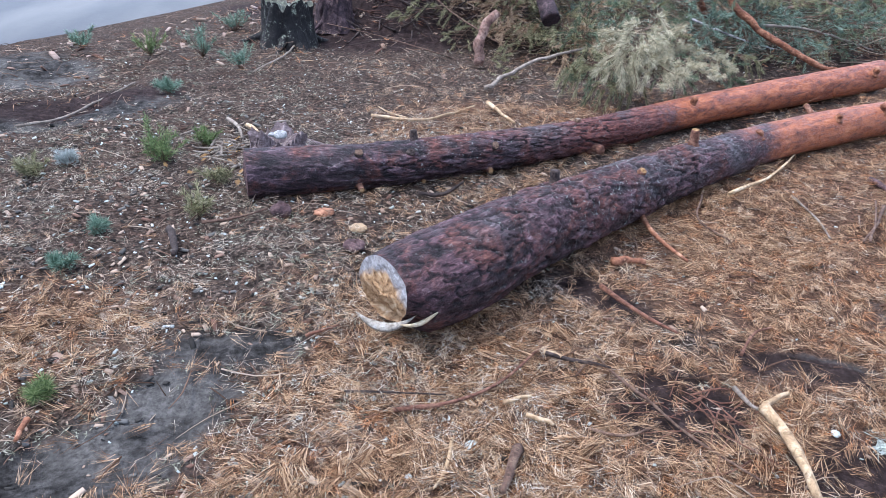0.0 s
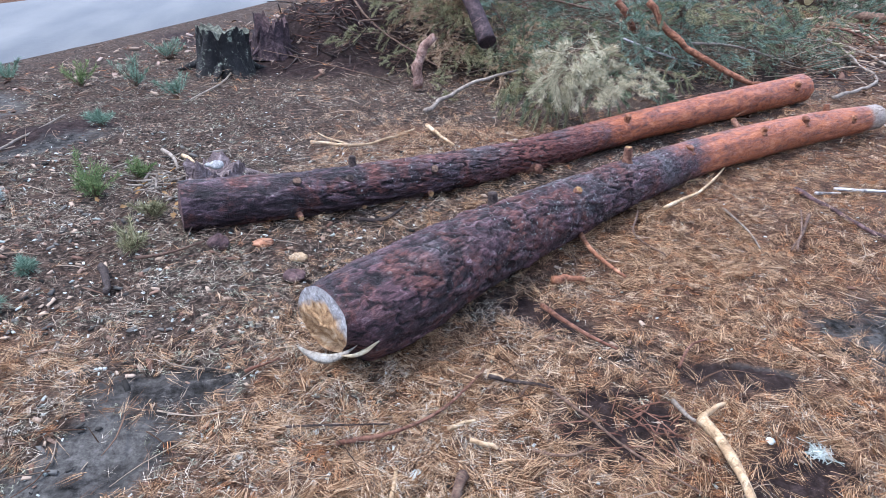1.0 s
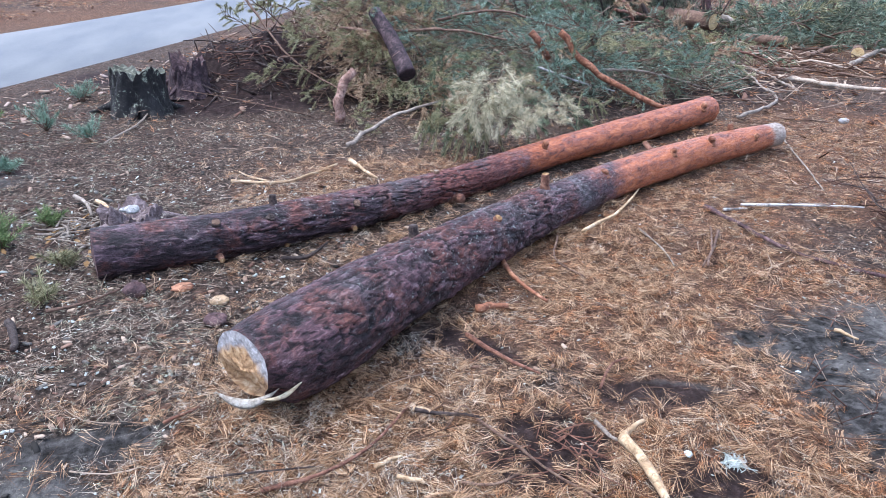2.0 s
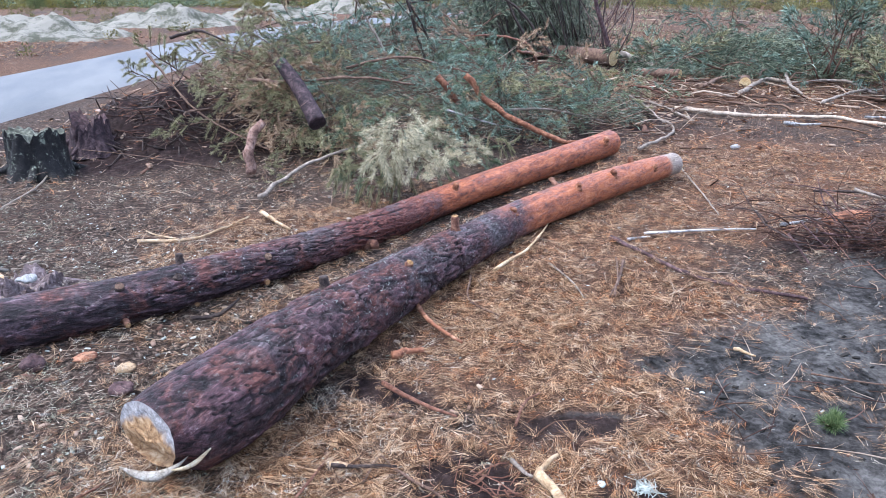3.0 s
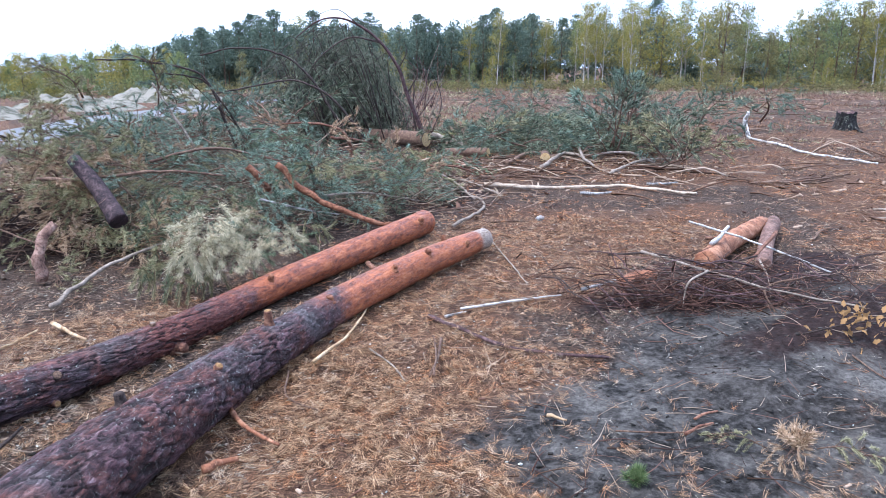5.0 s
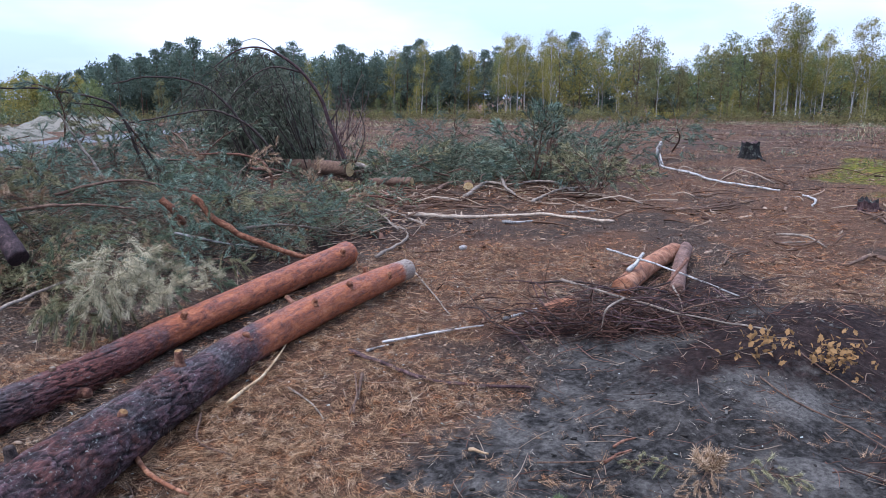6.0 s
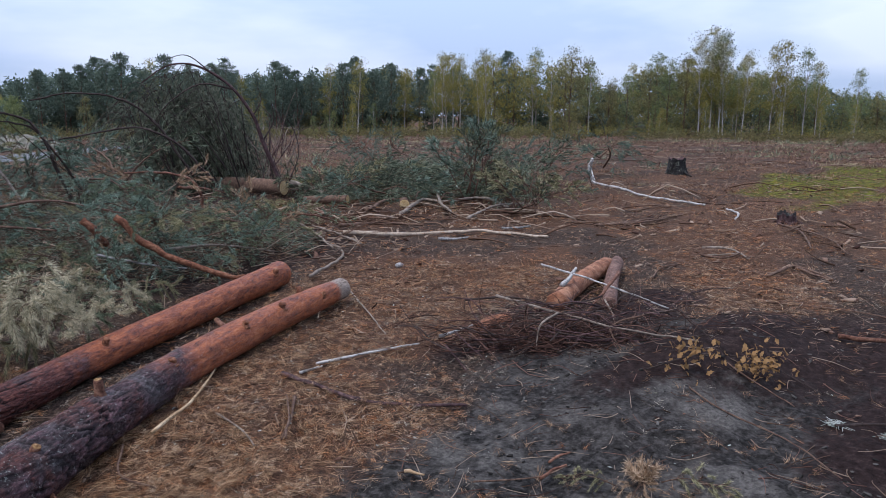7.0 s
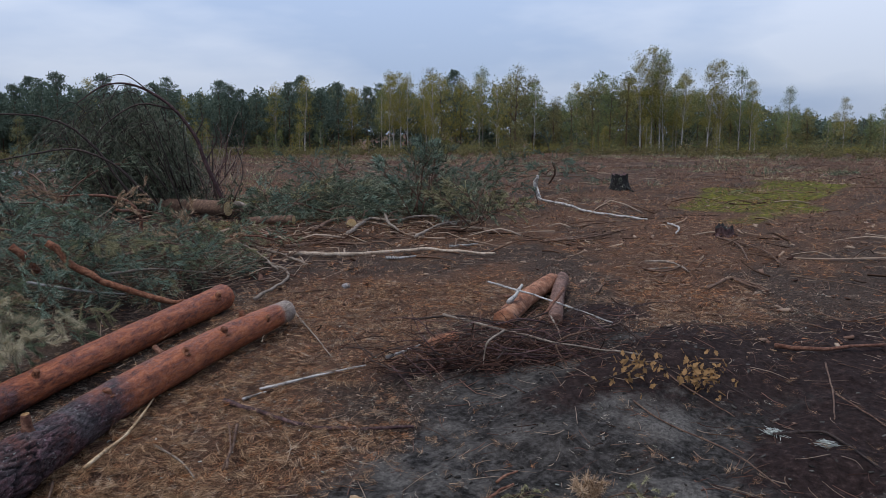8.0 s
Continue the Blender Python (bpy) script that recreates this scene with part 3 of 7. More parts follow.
def open_at(x, y):
    """Where litter lies: not on bare sand, bare soil or the ground darkened under the heaps."""
    return (1 - 0.93 * sstep(0.36, 0.74, sand_at(x, y))) * (1 - 0.85 * sstep(0.42, 0.62, soil_shade_at(x, y))) * sstep(2.2, 2.7, road_distance(x, y))


float_layer(me, "sand", sand_at(X, Y).ravel())
float_layer(me, "needles", needles_at(X, Y).ravel())
float_layer(me, "soil", soil_shade_at(X, Y).ravel())
moss_here = spots(X, Y, MOSS_SPOTS)
moss_here = np.clip(moss_here + (fbm(X * 0.9, Y * 0.9, 41, 5) - 0.5) * 1.7 * np.clip(moss_here * 3, 0, 1), 0, 1)
float_layer(me, "moss", moss_here.ravel())
tagged(new("ground", me), "cleared forest floor with needle litter and damp grey sand", "ground", kind="structure")

# the wet track
rv = np.stack([road_a + (road_b - road_a) * f for f in np.linspace(0, 1, 9)], 1)
rz = -1.3 * sstep(14, 120, np.hypot(rv[..., 0], rv[..., 1]))
crown = np.array([-0.06, 0.0, 0.012, 0.006, 0.018, 0.006, 0.012, 0.0, -0.06])
rv[..., 2] = rz + crown[None, :] + 0.012
i, j = np.meshgrid(np.arange(89), np.arange(8), indexing="ij")
rf = np.stack([i * 9 + j, i * 9 + j + 1, (i + 1) * 9 + j + 1, (i + 1) * 9 + j], -1).reshape(-1, 4)[:, ::-1]
tagged(new("road", mesh_from("road", rv.reshape(-1, 3), rf, ROAD, True)), "wet grey dirt track running along the clearing", "road", kind="structure")


GROUND_X, GROUND_Y, GROUND_Z = gx, gy, Z


def gz(x, y):
    """Height of the ground sheet, between its grid points."""
    i = int(np.clip(np.searchsorted(GROUND_X, x) - 1, 0, len(GROUND_X) - 2))
    j = int(np.clip(np.searchsorted(GROUND_Y, y) - 1, 0, len(GROUND_Y) - 2))
    u, w = (x - GROUND_X[i]) / (GROUND_X[i + 1] - GROUND_X[i]), (y - GROUND_Y[j]) / (GROUND_Y[j + 1] - GROUND_Y[j])
    q = GROUND_Z[i:i + 2, j:j + 2]
    return float((q[0, 0] * (1 - w) + q[0, 1] * w) * (1 - u) + (q[1, 0] * (1 - w) + q[1, 1] * w) * u)


# ---- the two felled logs ----
def plates(a, c, period, seed):
    """Irregular cells on the bark: gap to the next cell, and a number for each cell."""
    ia, ic = np.floor(a), np.floor(c)
    f1, f2, tint = np.full(a.shape, 9.0), np.full(a.shape, 9.0), np.zeros(a.shape)
    for da in (-1, 0, 1):
        for dc in (-1, 0, 1):
            ca, cc = ia + da, ic + dc
            w = np.mod(cc, period)
            d = np.sqrt((ca + 0.05 + 0.9 * lattice(ca, w, seed) - a) ** 2 + (cc + 0.05 + 0.9 * lattice(ca, w, seed + 1) - c) ** 2)
            closer = d < f1
            tint = np.where(closer, lattice(ca, w, seed + 2), tint)
            f2 = np.where(closer, f1, np.minimum(f2, d))
            f1 = np.where(closer, d, f1)
    return f2 - f1, tint


def log_mesh(line, radii, mat, seed, depth, n=450, sides=112, notch=None):
    """A felled trunk: plates and furrows of bark, deep at the butt and thin at the top."""
    both = smooth_line(np.column_stack([line, radii]), n * 2)
    walked = np.concatenate([[0], np.cumsum(np.linalg.norm(np.diff(both[:, :3], axis=0), axis=1))])
    s = np.linspace(0, 1, n)
    pts = np.stack([np.interp(s * walked[-1], walked, both[:, k]) for k in range(4)], 1)
    pts, rad = pts[:, :3], pts[:, 3]
    tan, u, w = ring_frames(pts)
    ang = np.linspace(0, 2 * math.pi, sides, endpoint=False)
    S, A = np.meshgrid(s, ang, indexing="ij")
    length = np.linalg.norm(np.diff(pts, axis=0), axis=1).sum()
    px, py = S * length * 7.5, A * rad.mean() * 30
    wrap = 2 * math.pi * rad.mean() * 30

    def periodic(fx, fy, sd):
        k = A / (2 * math.pi)
        return vn(px * fx, py * fy, sd) * (1 - k) + vn(px * fx, (py - wrap) * fy, sd) * k

    warp = periodic(0.6, 0.8, seed + 7) - 0.5
    warp2 = periodic(1.6, 1.6, seed + 8) - 0.5
    turn = A / (2 * math.pi)
    gap1, tint1 = plates(S * length / 0.14 + 1.3 * warp + 0.5 * warp2, turn * 22 + 1.8 * warp + 0.8 * warp2, 22, seed)
    gap2, tint2 = plates(S * length / 0.075 + 1.0 * warp2, turn * 46 + 1.8 * warp2 + 1.2 * warp, 46, seed + 40)
    deep = 0.15 + 0.85 * sstep(0.38, 0.62, periodic(0.35, 0.5, seed + 23))
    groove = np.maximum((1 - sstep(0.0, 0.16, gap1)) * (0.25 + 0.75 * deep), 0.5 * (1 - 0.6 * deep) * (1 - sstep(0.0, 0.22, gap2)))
    fade = (1 - 0.92 * sstep(0.36, 0.60, S)) * (0.55 + 0.45 * sstep(0.1, 0.7, S * length))
    strength = depth * fade
    lump = (periodic(0.16, 0.22, seed + 11) - 0.5) * (0.05 + 0.05 * S) * rad[:, None] + (periodic(0.5, 0.6, seed + 12) - 0.5) * (0.03 + 0.06 * S) * rad[:, None]
    disp = strength * (-1.2 * groove + 0.75 * (tint1 - 0.5) + 0.55 * (tint2 - 0.5) + 0.5 * (periodic(3.6, 3.6, seed + 5) - 0.5)) + lump
    disp = disp + (periodic(2.4, 3.0, seed + 6) - 0.5) * 0.0025
    if notch is not None:
        side = (u[:, None] * np.cos(A)[..., None] + w[:, None] * np.sin(A)[..., None]) @ np.array(notch)
        disp = disp - 0.10 * rad[:, None] * np.clip(side, 0, 1) ** 1.6 * (1 - sstep(0.0, 0.26, S * length))
    disp = disp * sstep(-0.02, 0.05, S * length)
    if notch is not None:
        disp = disp - rad[:, None] * (1 - sstep(0.0, 0.09, S * length)) * (0.05 + 0.42 * np.clip(side + 0.1, 0, 1))
    R = rad[:, None] + disp
    ring = pts[:, None] + (u[:, None] * np.cos(A)[..., None] + w[:, None] * np.sin(A)[..., None]) * R[..., None]
    if notch is not None:
        # the saw cut runs slightly askew, and its lower half is undercut
        ease = 1 - sstep(0.0, 0.34, S * length)
        lean = (ring - pts[:, None]) @ np.array([0.71, -0.71, 0.0]) * 0.06 * ease
        under = np.clip(0.03 - (ring - pts[:, None])[..., 2], 0, 1) * 0.20 * ease
        ring = ring + tan[0] * (under - lean)[..., None]
    i, j = np.meshgrid(np.arange(n - 1), np.arange(sides), indexing="ij")
    k = (j + 1) % sides
    faces = np.stack([i * sides + j, i * sides + k, (i + 1) * sides + k, (i + 1) * sides + j], -1).reshape(-1, 4)
    me = mesh_from("bark", ring.reshape(-1, 3), faces, mat, True)
    float_layer(me, "along", S.ravel())
    trunk = me.attributes.new("trunk", "FLOAT_VECTOR", "POINT")
    trunk.data.foreach_set("vector", np.stack([S * length, R * np.cos(A), R * np.sin(A)], -1).astype(np.float32).ravel())
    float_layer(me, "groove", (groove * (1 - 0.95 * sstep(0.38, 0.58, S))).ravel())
    float_layer(me, "tint", (0.55 * tint1 + 0.45 * tint2).ravel())
    return me, ring, tan


def end_disc(ring, mat, out, bulge=0.012, name="cut_face", seed=0, hole=None):
    """The sawn end of a log, with slightly uneven saw marks."""
    c = ring.mean(axis=0)
    n = len(ring)
    steps = (1.0, 0.93, 0.86, 0.8, 0.7, 0.6, 0.5, 0.4, 0.3, 0.2, 0.1, 0.02) if hole is not None else (1.0, 0.93, 0.8, 0.6, 0.4, 0.2, 0.03)
    rows = [c + (ring - c) * f for f in steps]
    wave = np.arange(n) * 0.22
    for k, f in enumerate(steps[1:], 1):
        rows[k] = rows[k] + np.outer(0.010 * (vn(wave, np.full(n, f * 9.0), seed) - 0.5) + bulge * (1 - f), out)
    if hole is not None:
        high = np.ptp(ring[:, 2]) / 2
        for k in range(1, len(rows)):
            away = np.linalg.norm(rows[k] - (c + np.array(hole) * high), axis=1) / high
            low = np.clip(-(rows[k][:, 2] - c[2]) / high, 0, 1)
            rows[k] = rows[k] - np.outer(0.045 * np.exp(-(away / 0.17) ** 2) + 0.05 * low ** 1.3, out)
    V = np.vstack(rows)
    i, j = np.meshgrid(np.arange(len(rows) - 1), np.arange(n), indexing="ij")
    k = (j + 1) % n
    me = mesh_from(name, V, np.stack([i * n + j, i * n + k, (i + 1) * n + k, (i + 1) * n + j], -1).reshape(-1, 4), mat, True)
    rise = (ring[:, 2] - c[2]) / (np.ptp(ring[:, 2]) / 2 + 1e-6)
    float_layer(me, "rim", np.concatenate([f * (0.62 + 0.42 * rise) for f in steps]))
    return me


A_LINE = [(-0.08, 2.06, 0.172), (0.2, 2.31, 0.18), (0.52, 2.66, 0.168), (1.19, 3.28, 0.143), (1.55, 3.58, 0.135), (2.14, 4.02, 0.13), (2.99, 4.5, 0.135), (3.9, 4.91, 0.14)]
A_RAD = [0.172, 0.182, 0.168, 0.141, 0.126, 0.116, 0.116, 0.092]
B_LINE = [(-0.83, 3.27, 0.115), (-0.32, 3.41, 0.115), (0.14, 3.59, 0.115), (0.75, 3.89, 0.108), (1.26, 4.22, 0.105), (1.93, 4.69, 0.11), (3.83, 5.83, 0.13)]
B_RAD = [0.124, 0.118, 0.114, 0.105, 0.103, 0.104, 0.118]

log_a = thing("pine_log", "felled pine log with dark plated bark turning orange towards the top", "log", "felled logs")
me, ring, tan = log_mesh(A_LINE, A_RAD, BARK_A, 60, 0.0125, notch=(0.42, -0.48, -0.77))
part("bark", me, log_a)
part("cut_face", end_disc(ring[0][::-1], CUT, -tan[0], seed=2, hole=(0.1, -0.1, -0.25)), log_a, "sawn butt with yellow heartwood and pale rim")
part("cut_face", end_disc(ring[-1], CUT_PALE, tan[-1], seed=5), log_a, "pale grey sawn top end")

log_b = thing("pine_log", "felled pine log with blackish lower bark and red upper bark", "log", "felled logs")
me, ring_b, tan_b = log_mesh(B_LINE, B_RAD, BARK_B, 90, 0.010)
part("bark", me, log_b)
part("cut_face", end_disc(ring_b[0][::-1], ROTTEN, -tan_b[0], seed=8), log_b, "dark weathered sawn butt")
part("cut_face", end_disc(ring_b[-1], ORANGE_LOG, tan_b[-1], seed=9), log_b, "torn reddish top end")


def knot(parent, name, p, d, r0, length, mat, label, cap=None, seed=1):
    """A branch stub or a sawn-off knot on a log, with a collar of bark at its foot."""
    p, d = np.array(p, float), np.array(d, float)
    d = d / np.linalg.norm(d)
    line = np.array([p - d * 0.02 + d * f for f in np.linspace(0, length + 0.02, 9)])
    rad = r0 * np.array([1.9, 1.6, 1.25, 1.08, 1.0, 1.0, 0.97, 0.95, 0.86])
    ob = part(name, mesh_from(name, *tube(line, rad, 14, 0.12, seed), mat, True), parent, label)
    if cap:
        tn, u, w = ring_frames(line)
        ang = np.linspace(0, 2 * math.pi, 16, endpoint=False)
        ring = line[-1] + d * 0.002 + (np.outer(np.cos(ang), u[-1]) + np.outer(np.sin(ang), w[-1])) * r0 * 0.84
        part("cut_face", end_disc(ring, cap, d, 0.004, seed=seed), ob, "pale sawn wood")


for p, d, r0, length, mat, cap, label in (
        ((1.458, 3.521, 0.258), (-0.04, 0.0, 1.0), 0.023, 0.085, STICK_RED, KNOT_CUT, "upright broken branch stub with pale wood"),
        ((1.059, 3.066, 0.276), (0.30, -0.36, 0.88), 0.021, 0.012, STICK_RED, KNOT_CUT, "sawn-off knot with yellow wood"),
        ((0.613, 2.85, 0.305), (-0.1, 0.1, 0.95), 0.022, 0.05, STICK_DARK, None, "short dark branch stub"),
        ((3.348, 4.71, 0.238), (-0.1, 0.1, 0.95), 0.022, 0.045, KNOT_BARK, None, "reddish branch stub"),
        ((3.042, 4.461, 0.232), (0.15, -0.3, 0.9), 0.026, 0.025, KNOT_BARK, None, "rounded reddish knob"),
        ((2.54, 4.38, 0.19), (-0.35, 0.75, 0.6), 0.019, 0.085, STICK_RED, KNOT_CUT, "pale broken stub between the logs"),
        ((1.95, 3.83, 0.24), (0.1, -0.2, 0.9), 0.024, 0.012, KNOT_BARK, None, "healed reddish knot"),
        ((2.62, 4.22, 0.235), (0.2, -0.35, 0.9), 0.020, 0.018, KNOT_BARK, None, "small reddish knob"),
        ((0.33, 2.38, 0.33), (0.25, -0.3, 0.9), 0.022, 0.010, STICK_DARK, None, "dark scar on the bark"),
        ((3.55, 4.66, 0.20), (0.31, -0.73, 0.61), 0.020, 0.012, KNOT_BARK, None, "dark knot")):
    knot(log_a, "knot", p, d, r0, length, mat, label, cap, int(p[0] * 40))
for p, d, r0, length, mat, cap, label in (
        ((-0.284, 3.352, 0.208), (0.18, -0.54, 0.82), 0.024, 0.016, STICK_DARK, STICK_BROWN, "sawn-off grey knot"),
        ((-0.026, 3.432, 0.195), (0.26, -0.64, 0.73), 0.022, 0.014, STICK_DARK, STICK_DARK, "sawn-off dark knot"),
        ((-0.013, 3.56, 0.222), (-0.05, 0.1, 0.95), 0.020, 0.05, STICK_DARK, None, "upright dark stub"),
        ((-0.279, 3.323, 0.05), (0.3, -0.85, -0.1), 0.016, 0.05, STICK_RED, KNOT_CUT, "small orange stub"),
        ((0.036, 3.491, 0.03), (0.3, -0.85, -0.05), 0.014, 0.035, STICK_RED, KNOT_CUT, "small orange stub"),
        ((0.39, 3.629, 0.05), (0.35, -0.8, 0.0), 0.019, 0.05, STICK_RED, KNOT_CUT, "sawn orange stub"),
        ((0.425, 3.627, 0.178), (0.34, -0.7, 0.63), 0.024, 0.010, STICK_DARK, STICK_BROWN, "flat healed knot"),
        ((1.058, 3.974, 0.06), (0.5, -0.75, 0.1), 0.030, 0.06, STICK_RED, None, "thick reddish stub"),
        ((1.817, 4.556, 0.195), (0.2, -0.3, 0.9), 0.022, 0.04, KNOT_BARK, None, "reddish stub beside the boughs"),
        ((0.942, 4.006, 0.206), (0.05, 0.0, 1.0), 0.018, 0.02, STICK_BROWN, STICK_GREY, "flat grey knot"),
        ((3.66, 5.62, 0.20), (0.3, -0.3, 0.8), 0.026, 0.04, KNOT_BARK, None, "ragged stub near the torn top")):
    knot(log_b, "knot", p, d, r0, length, mat, label, cap, int(p[0] * 40) + 50)

# the hinge splinter under the butt of the thicker log
sp = np.array([-0.075, 1.985, 0.128]) + 0.66 * (smooth_line([(-0.225, 2.02, 0.115), (-0.15, 1.985, 0.075), (-0.06, 1.965, 0.06), (0.03, 1.975, 0.085), (0.09, 2.0, 0.12)], 22) - np.array([-0.07, 1.975, 0.08]))
wide = 0.019 * np.sin(np.linspace(0.03, 3.11, 22)) ** 1.1 + 0.0004
thick = np.sin(np.linspace(0.03, 3.11, 22))[:, None]
strip = []
for lift, off in ((0.0, -1.0), (0.012, -0.3), (0.010, 0.5), (-0.006, 1.0)):
    strip.append(sp + np.outer(wide * off, (0.35, 0.35, 0.75)) + np.array([-0.7, -0.7, 0.0]) * lift * 0.4 * thick)
for lift, off in ((-0.014, 0.6), (-0.016, -0.4)):
    strip.append(sp + np.outer(wide * off, (0.35, 0.35, 0.75)) + np.array([-0.7, -0.7, 0.0]) * lift * 0.4 * thick)
i, j = np.meshgrid(np.arange(6), np.arange(21), indexing="ij")
k = (i + 1) % 6
sf = np.stack([i * 22 + j, i * 22 + j + 1, k * 22 + j + 1, k * 22 + j], -1).reshape(-1, 4)
part("splinter", mesh_from("splinter", np.vstack(strip), sf, CUT_PALE, True), log_a, "pale torn hinge splinter")
part("splinter", mesh_from("splinter", *tube(smooth_line([(-0.025, 1.972, 0.132), (0.01, 1.966, 0.134), (0.05, 1.966, 0.148), (0.10, 1.985, 0.178)], 12), 0.008 * np.sin(np.linspace(0.15, 3.0, 12)) + 0.001, 6, 0.3, 4), SPLINTER, True), log_a, "torn yellowish wood fibres")


# ---- boughs, sticks, trees: one function for each kind ----
def spray(points, per, length, width, spread, seed, droop=0.0):
    """Needles all along a twig, pointing forward and outward."""
    rng = np.random.default_rng(seed)
    pts = smooth_line(points, 14)
    tan = np.gradient(pts, axis=0)
    tan /= np.linalg.norm(tan, axis=1)[:, None] + 1e-9
    k = rng.uniform(0.12, 1.0, per) ** 0.62 * 13
    i = np.minimum(k.astype(int), 12)
    f = (k - i)[:, None]
    base = pts[i] * (1 - f) + pts[i + 1] * f
    d = tan[i] + rng.normal(size=(per, 3)) * spread + np.array([0, 0, -droop])
    d /= np.linalg.norm(d, axis=1)[:, None]
    return blades(base, d, rng.uniform(0.7, 1.15, per) * length, width, rng.normal(size=(per, 3)))


def bough_pieces(seed, length, twigs, per, needle, width, flat=0.25, droop=0.3):
    rng = np.random.default_rng(seed)
    stem = smooth_line([(0, 0, 0), (length * 0.35, rng.normal() * 0.05, 0.06 * length), (length * 0.7, rng.normal() * 0.08, 0.05 * length), (length, rng.normal() * 0.1, -droop * 0.3 * length)], 16)
    wood = [tube(stem[::2], np.linspace(0.016, 0.005, 8) * max(1, length / 1.3), 5, 0.1, seed)]
    leaves = [spray(stem[9:], per, needle, width, 0.4, seed + 1, droop * 0.4)]
    for k in range(twigs):
        s = 0.2 + 0.78 * (k + rng.uniform(0, 0.8)) / twigs
        p = stem[int(s * 15)]
        side = 1 if k % 2 else -1
        a = radians(rng.uniform(25, 75))
        reach = length * (0.42 - 0.22 * s) * rng.uniform(0.7, 1.2)
        d = np.array([math.cos(a), side * math.sin(a), rng.normal() * flat])
        q = p + d * reach * 0.55 + np.array([0, 0, 0.02])
        e = p + d * reach + np.array([0.05 * reach, 0, -droop * reach * rng.uniform(0.2, 0.9)])
        wood.append(tube(smooth_line([p, q, e], 3), np.linspace(0.006, 0.0025, 3), 3, 0, k))
        leaves.append(spray([p, q, e], per, needle, width, 0.30, seed * 31 + k, droop * 0.4))
        for m in range(2):
            f = rng.uniform(0.4, 0.8)
            o = p + (q - p) * f * 1.4
            dd = d + np.array([0.2, side * (0.7 if m else -0.7) * rng.uniform(0.5, 1), rng.normal() * flat])
            dd /= np.linalg.norm(dd)
            ee = o + dd * reach * 0.4
            leaves.append(spray([o, (o + ee) / 2, ee], per // 2, needle, width, 0.32, seed * 57 + k * 3 + m, droop * 0.5))
    return wood, leaves


def bough(seed, length, leaf_mat, label, twigs=11, per=66, needle=0.085, width=0.0052, flat=0.5, droop=0.3, group="boughs in the heap", wood_mat=None):
    wood, leaves = bough_pieces(seed, length, twigs, per, needle, width, flat, droop)
    top = thing("pine_bough", label, "bough", group)
    part("stem", mesh_from("stem", *joined(wood), wood_mat or STICK_BROWN, True), top)
    part("needles", mesh_from("needles", *joined(leaves), leaf_mat), top)
    return top


def stick(line, r, mat, label, name="stick", taper=0.55, sides=8, n=None):
    """A bent stick with knots along it; heights are given over the ground."""
    pts = np.array([(x, y, gz(x, y) + h + 0.022 * float(sstep(4.5, 3.0, math.hypot(x, y)))) for x, y, h in line])
    length = np.linalg.norm(np.diff(pts, axis=0), axis=1).sum()
    n = n or int(min(60, max(10, length / 0.04)))
    p = smooth_line(pts, n)
    sd = int(abs(line[0][0] * 977 + line[0][1] * 131)) + 3
    wig = np.stack([vn(np.arange(n) * 0.45, np.full(n, k * 5.5), sd) - 0.5 for k in range(3)], 1)
    p = p + wig * r * np.array([1.1, 1.1, 0.6])
    rad = np.linspace(r, r * taper, n) * (0.88 + 0.3 * vn(np.arange(n) * 0.6, np.zeros(n), sd + 4))
    v, f = tube(p, rad, sides, 0.12, sd)
    ob = new(name, mesh_from(name, v, f, mat, True))
    return tagged(ob, label, "stick" if name == "stick" else name.replace("_", " "))


def leaf_cloud(centres, sizes, per, leaf, seed, flatten=0.8):
    """Many small leaves round each of some clump centres."""
    rng = np.random.default_rng(seed)
    centres = np.repeat(np.asarray(centres, float), per, axis=0)
    spread = np.repeat(np.asarray(sizes, float), per)
    d = rng.normal(size=(len(centres), 3))
    d *= (rng.uniform(0.15, 1, len(d)) ** 0.6 / np.linalg.norm(d, axis=1))[:, None]
    d[:, 2] *= flatten
    base = centres + d * spread[:, None]
    way = rng.normal(size=d.shape)
    way /= np.linalg.norm(way, axis=1)[:, None]
    return blades(base, way, rng.uniform(0.7, 1.5, len(base)) * leaf, rng.uniform(0.5, 0.9, len(base)) * leaf, rng.normal(size=d.shape))


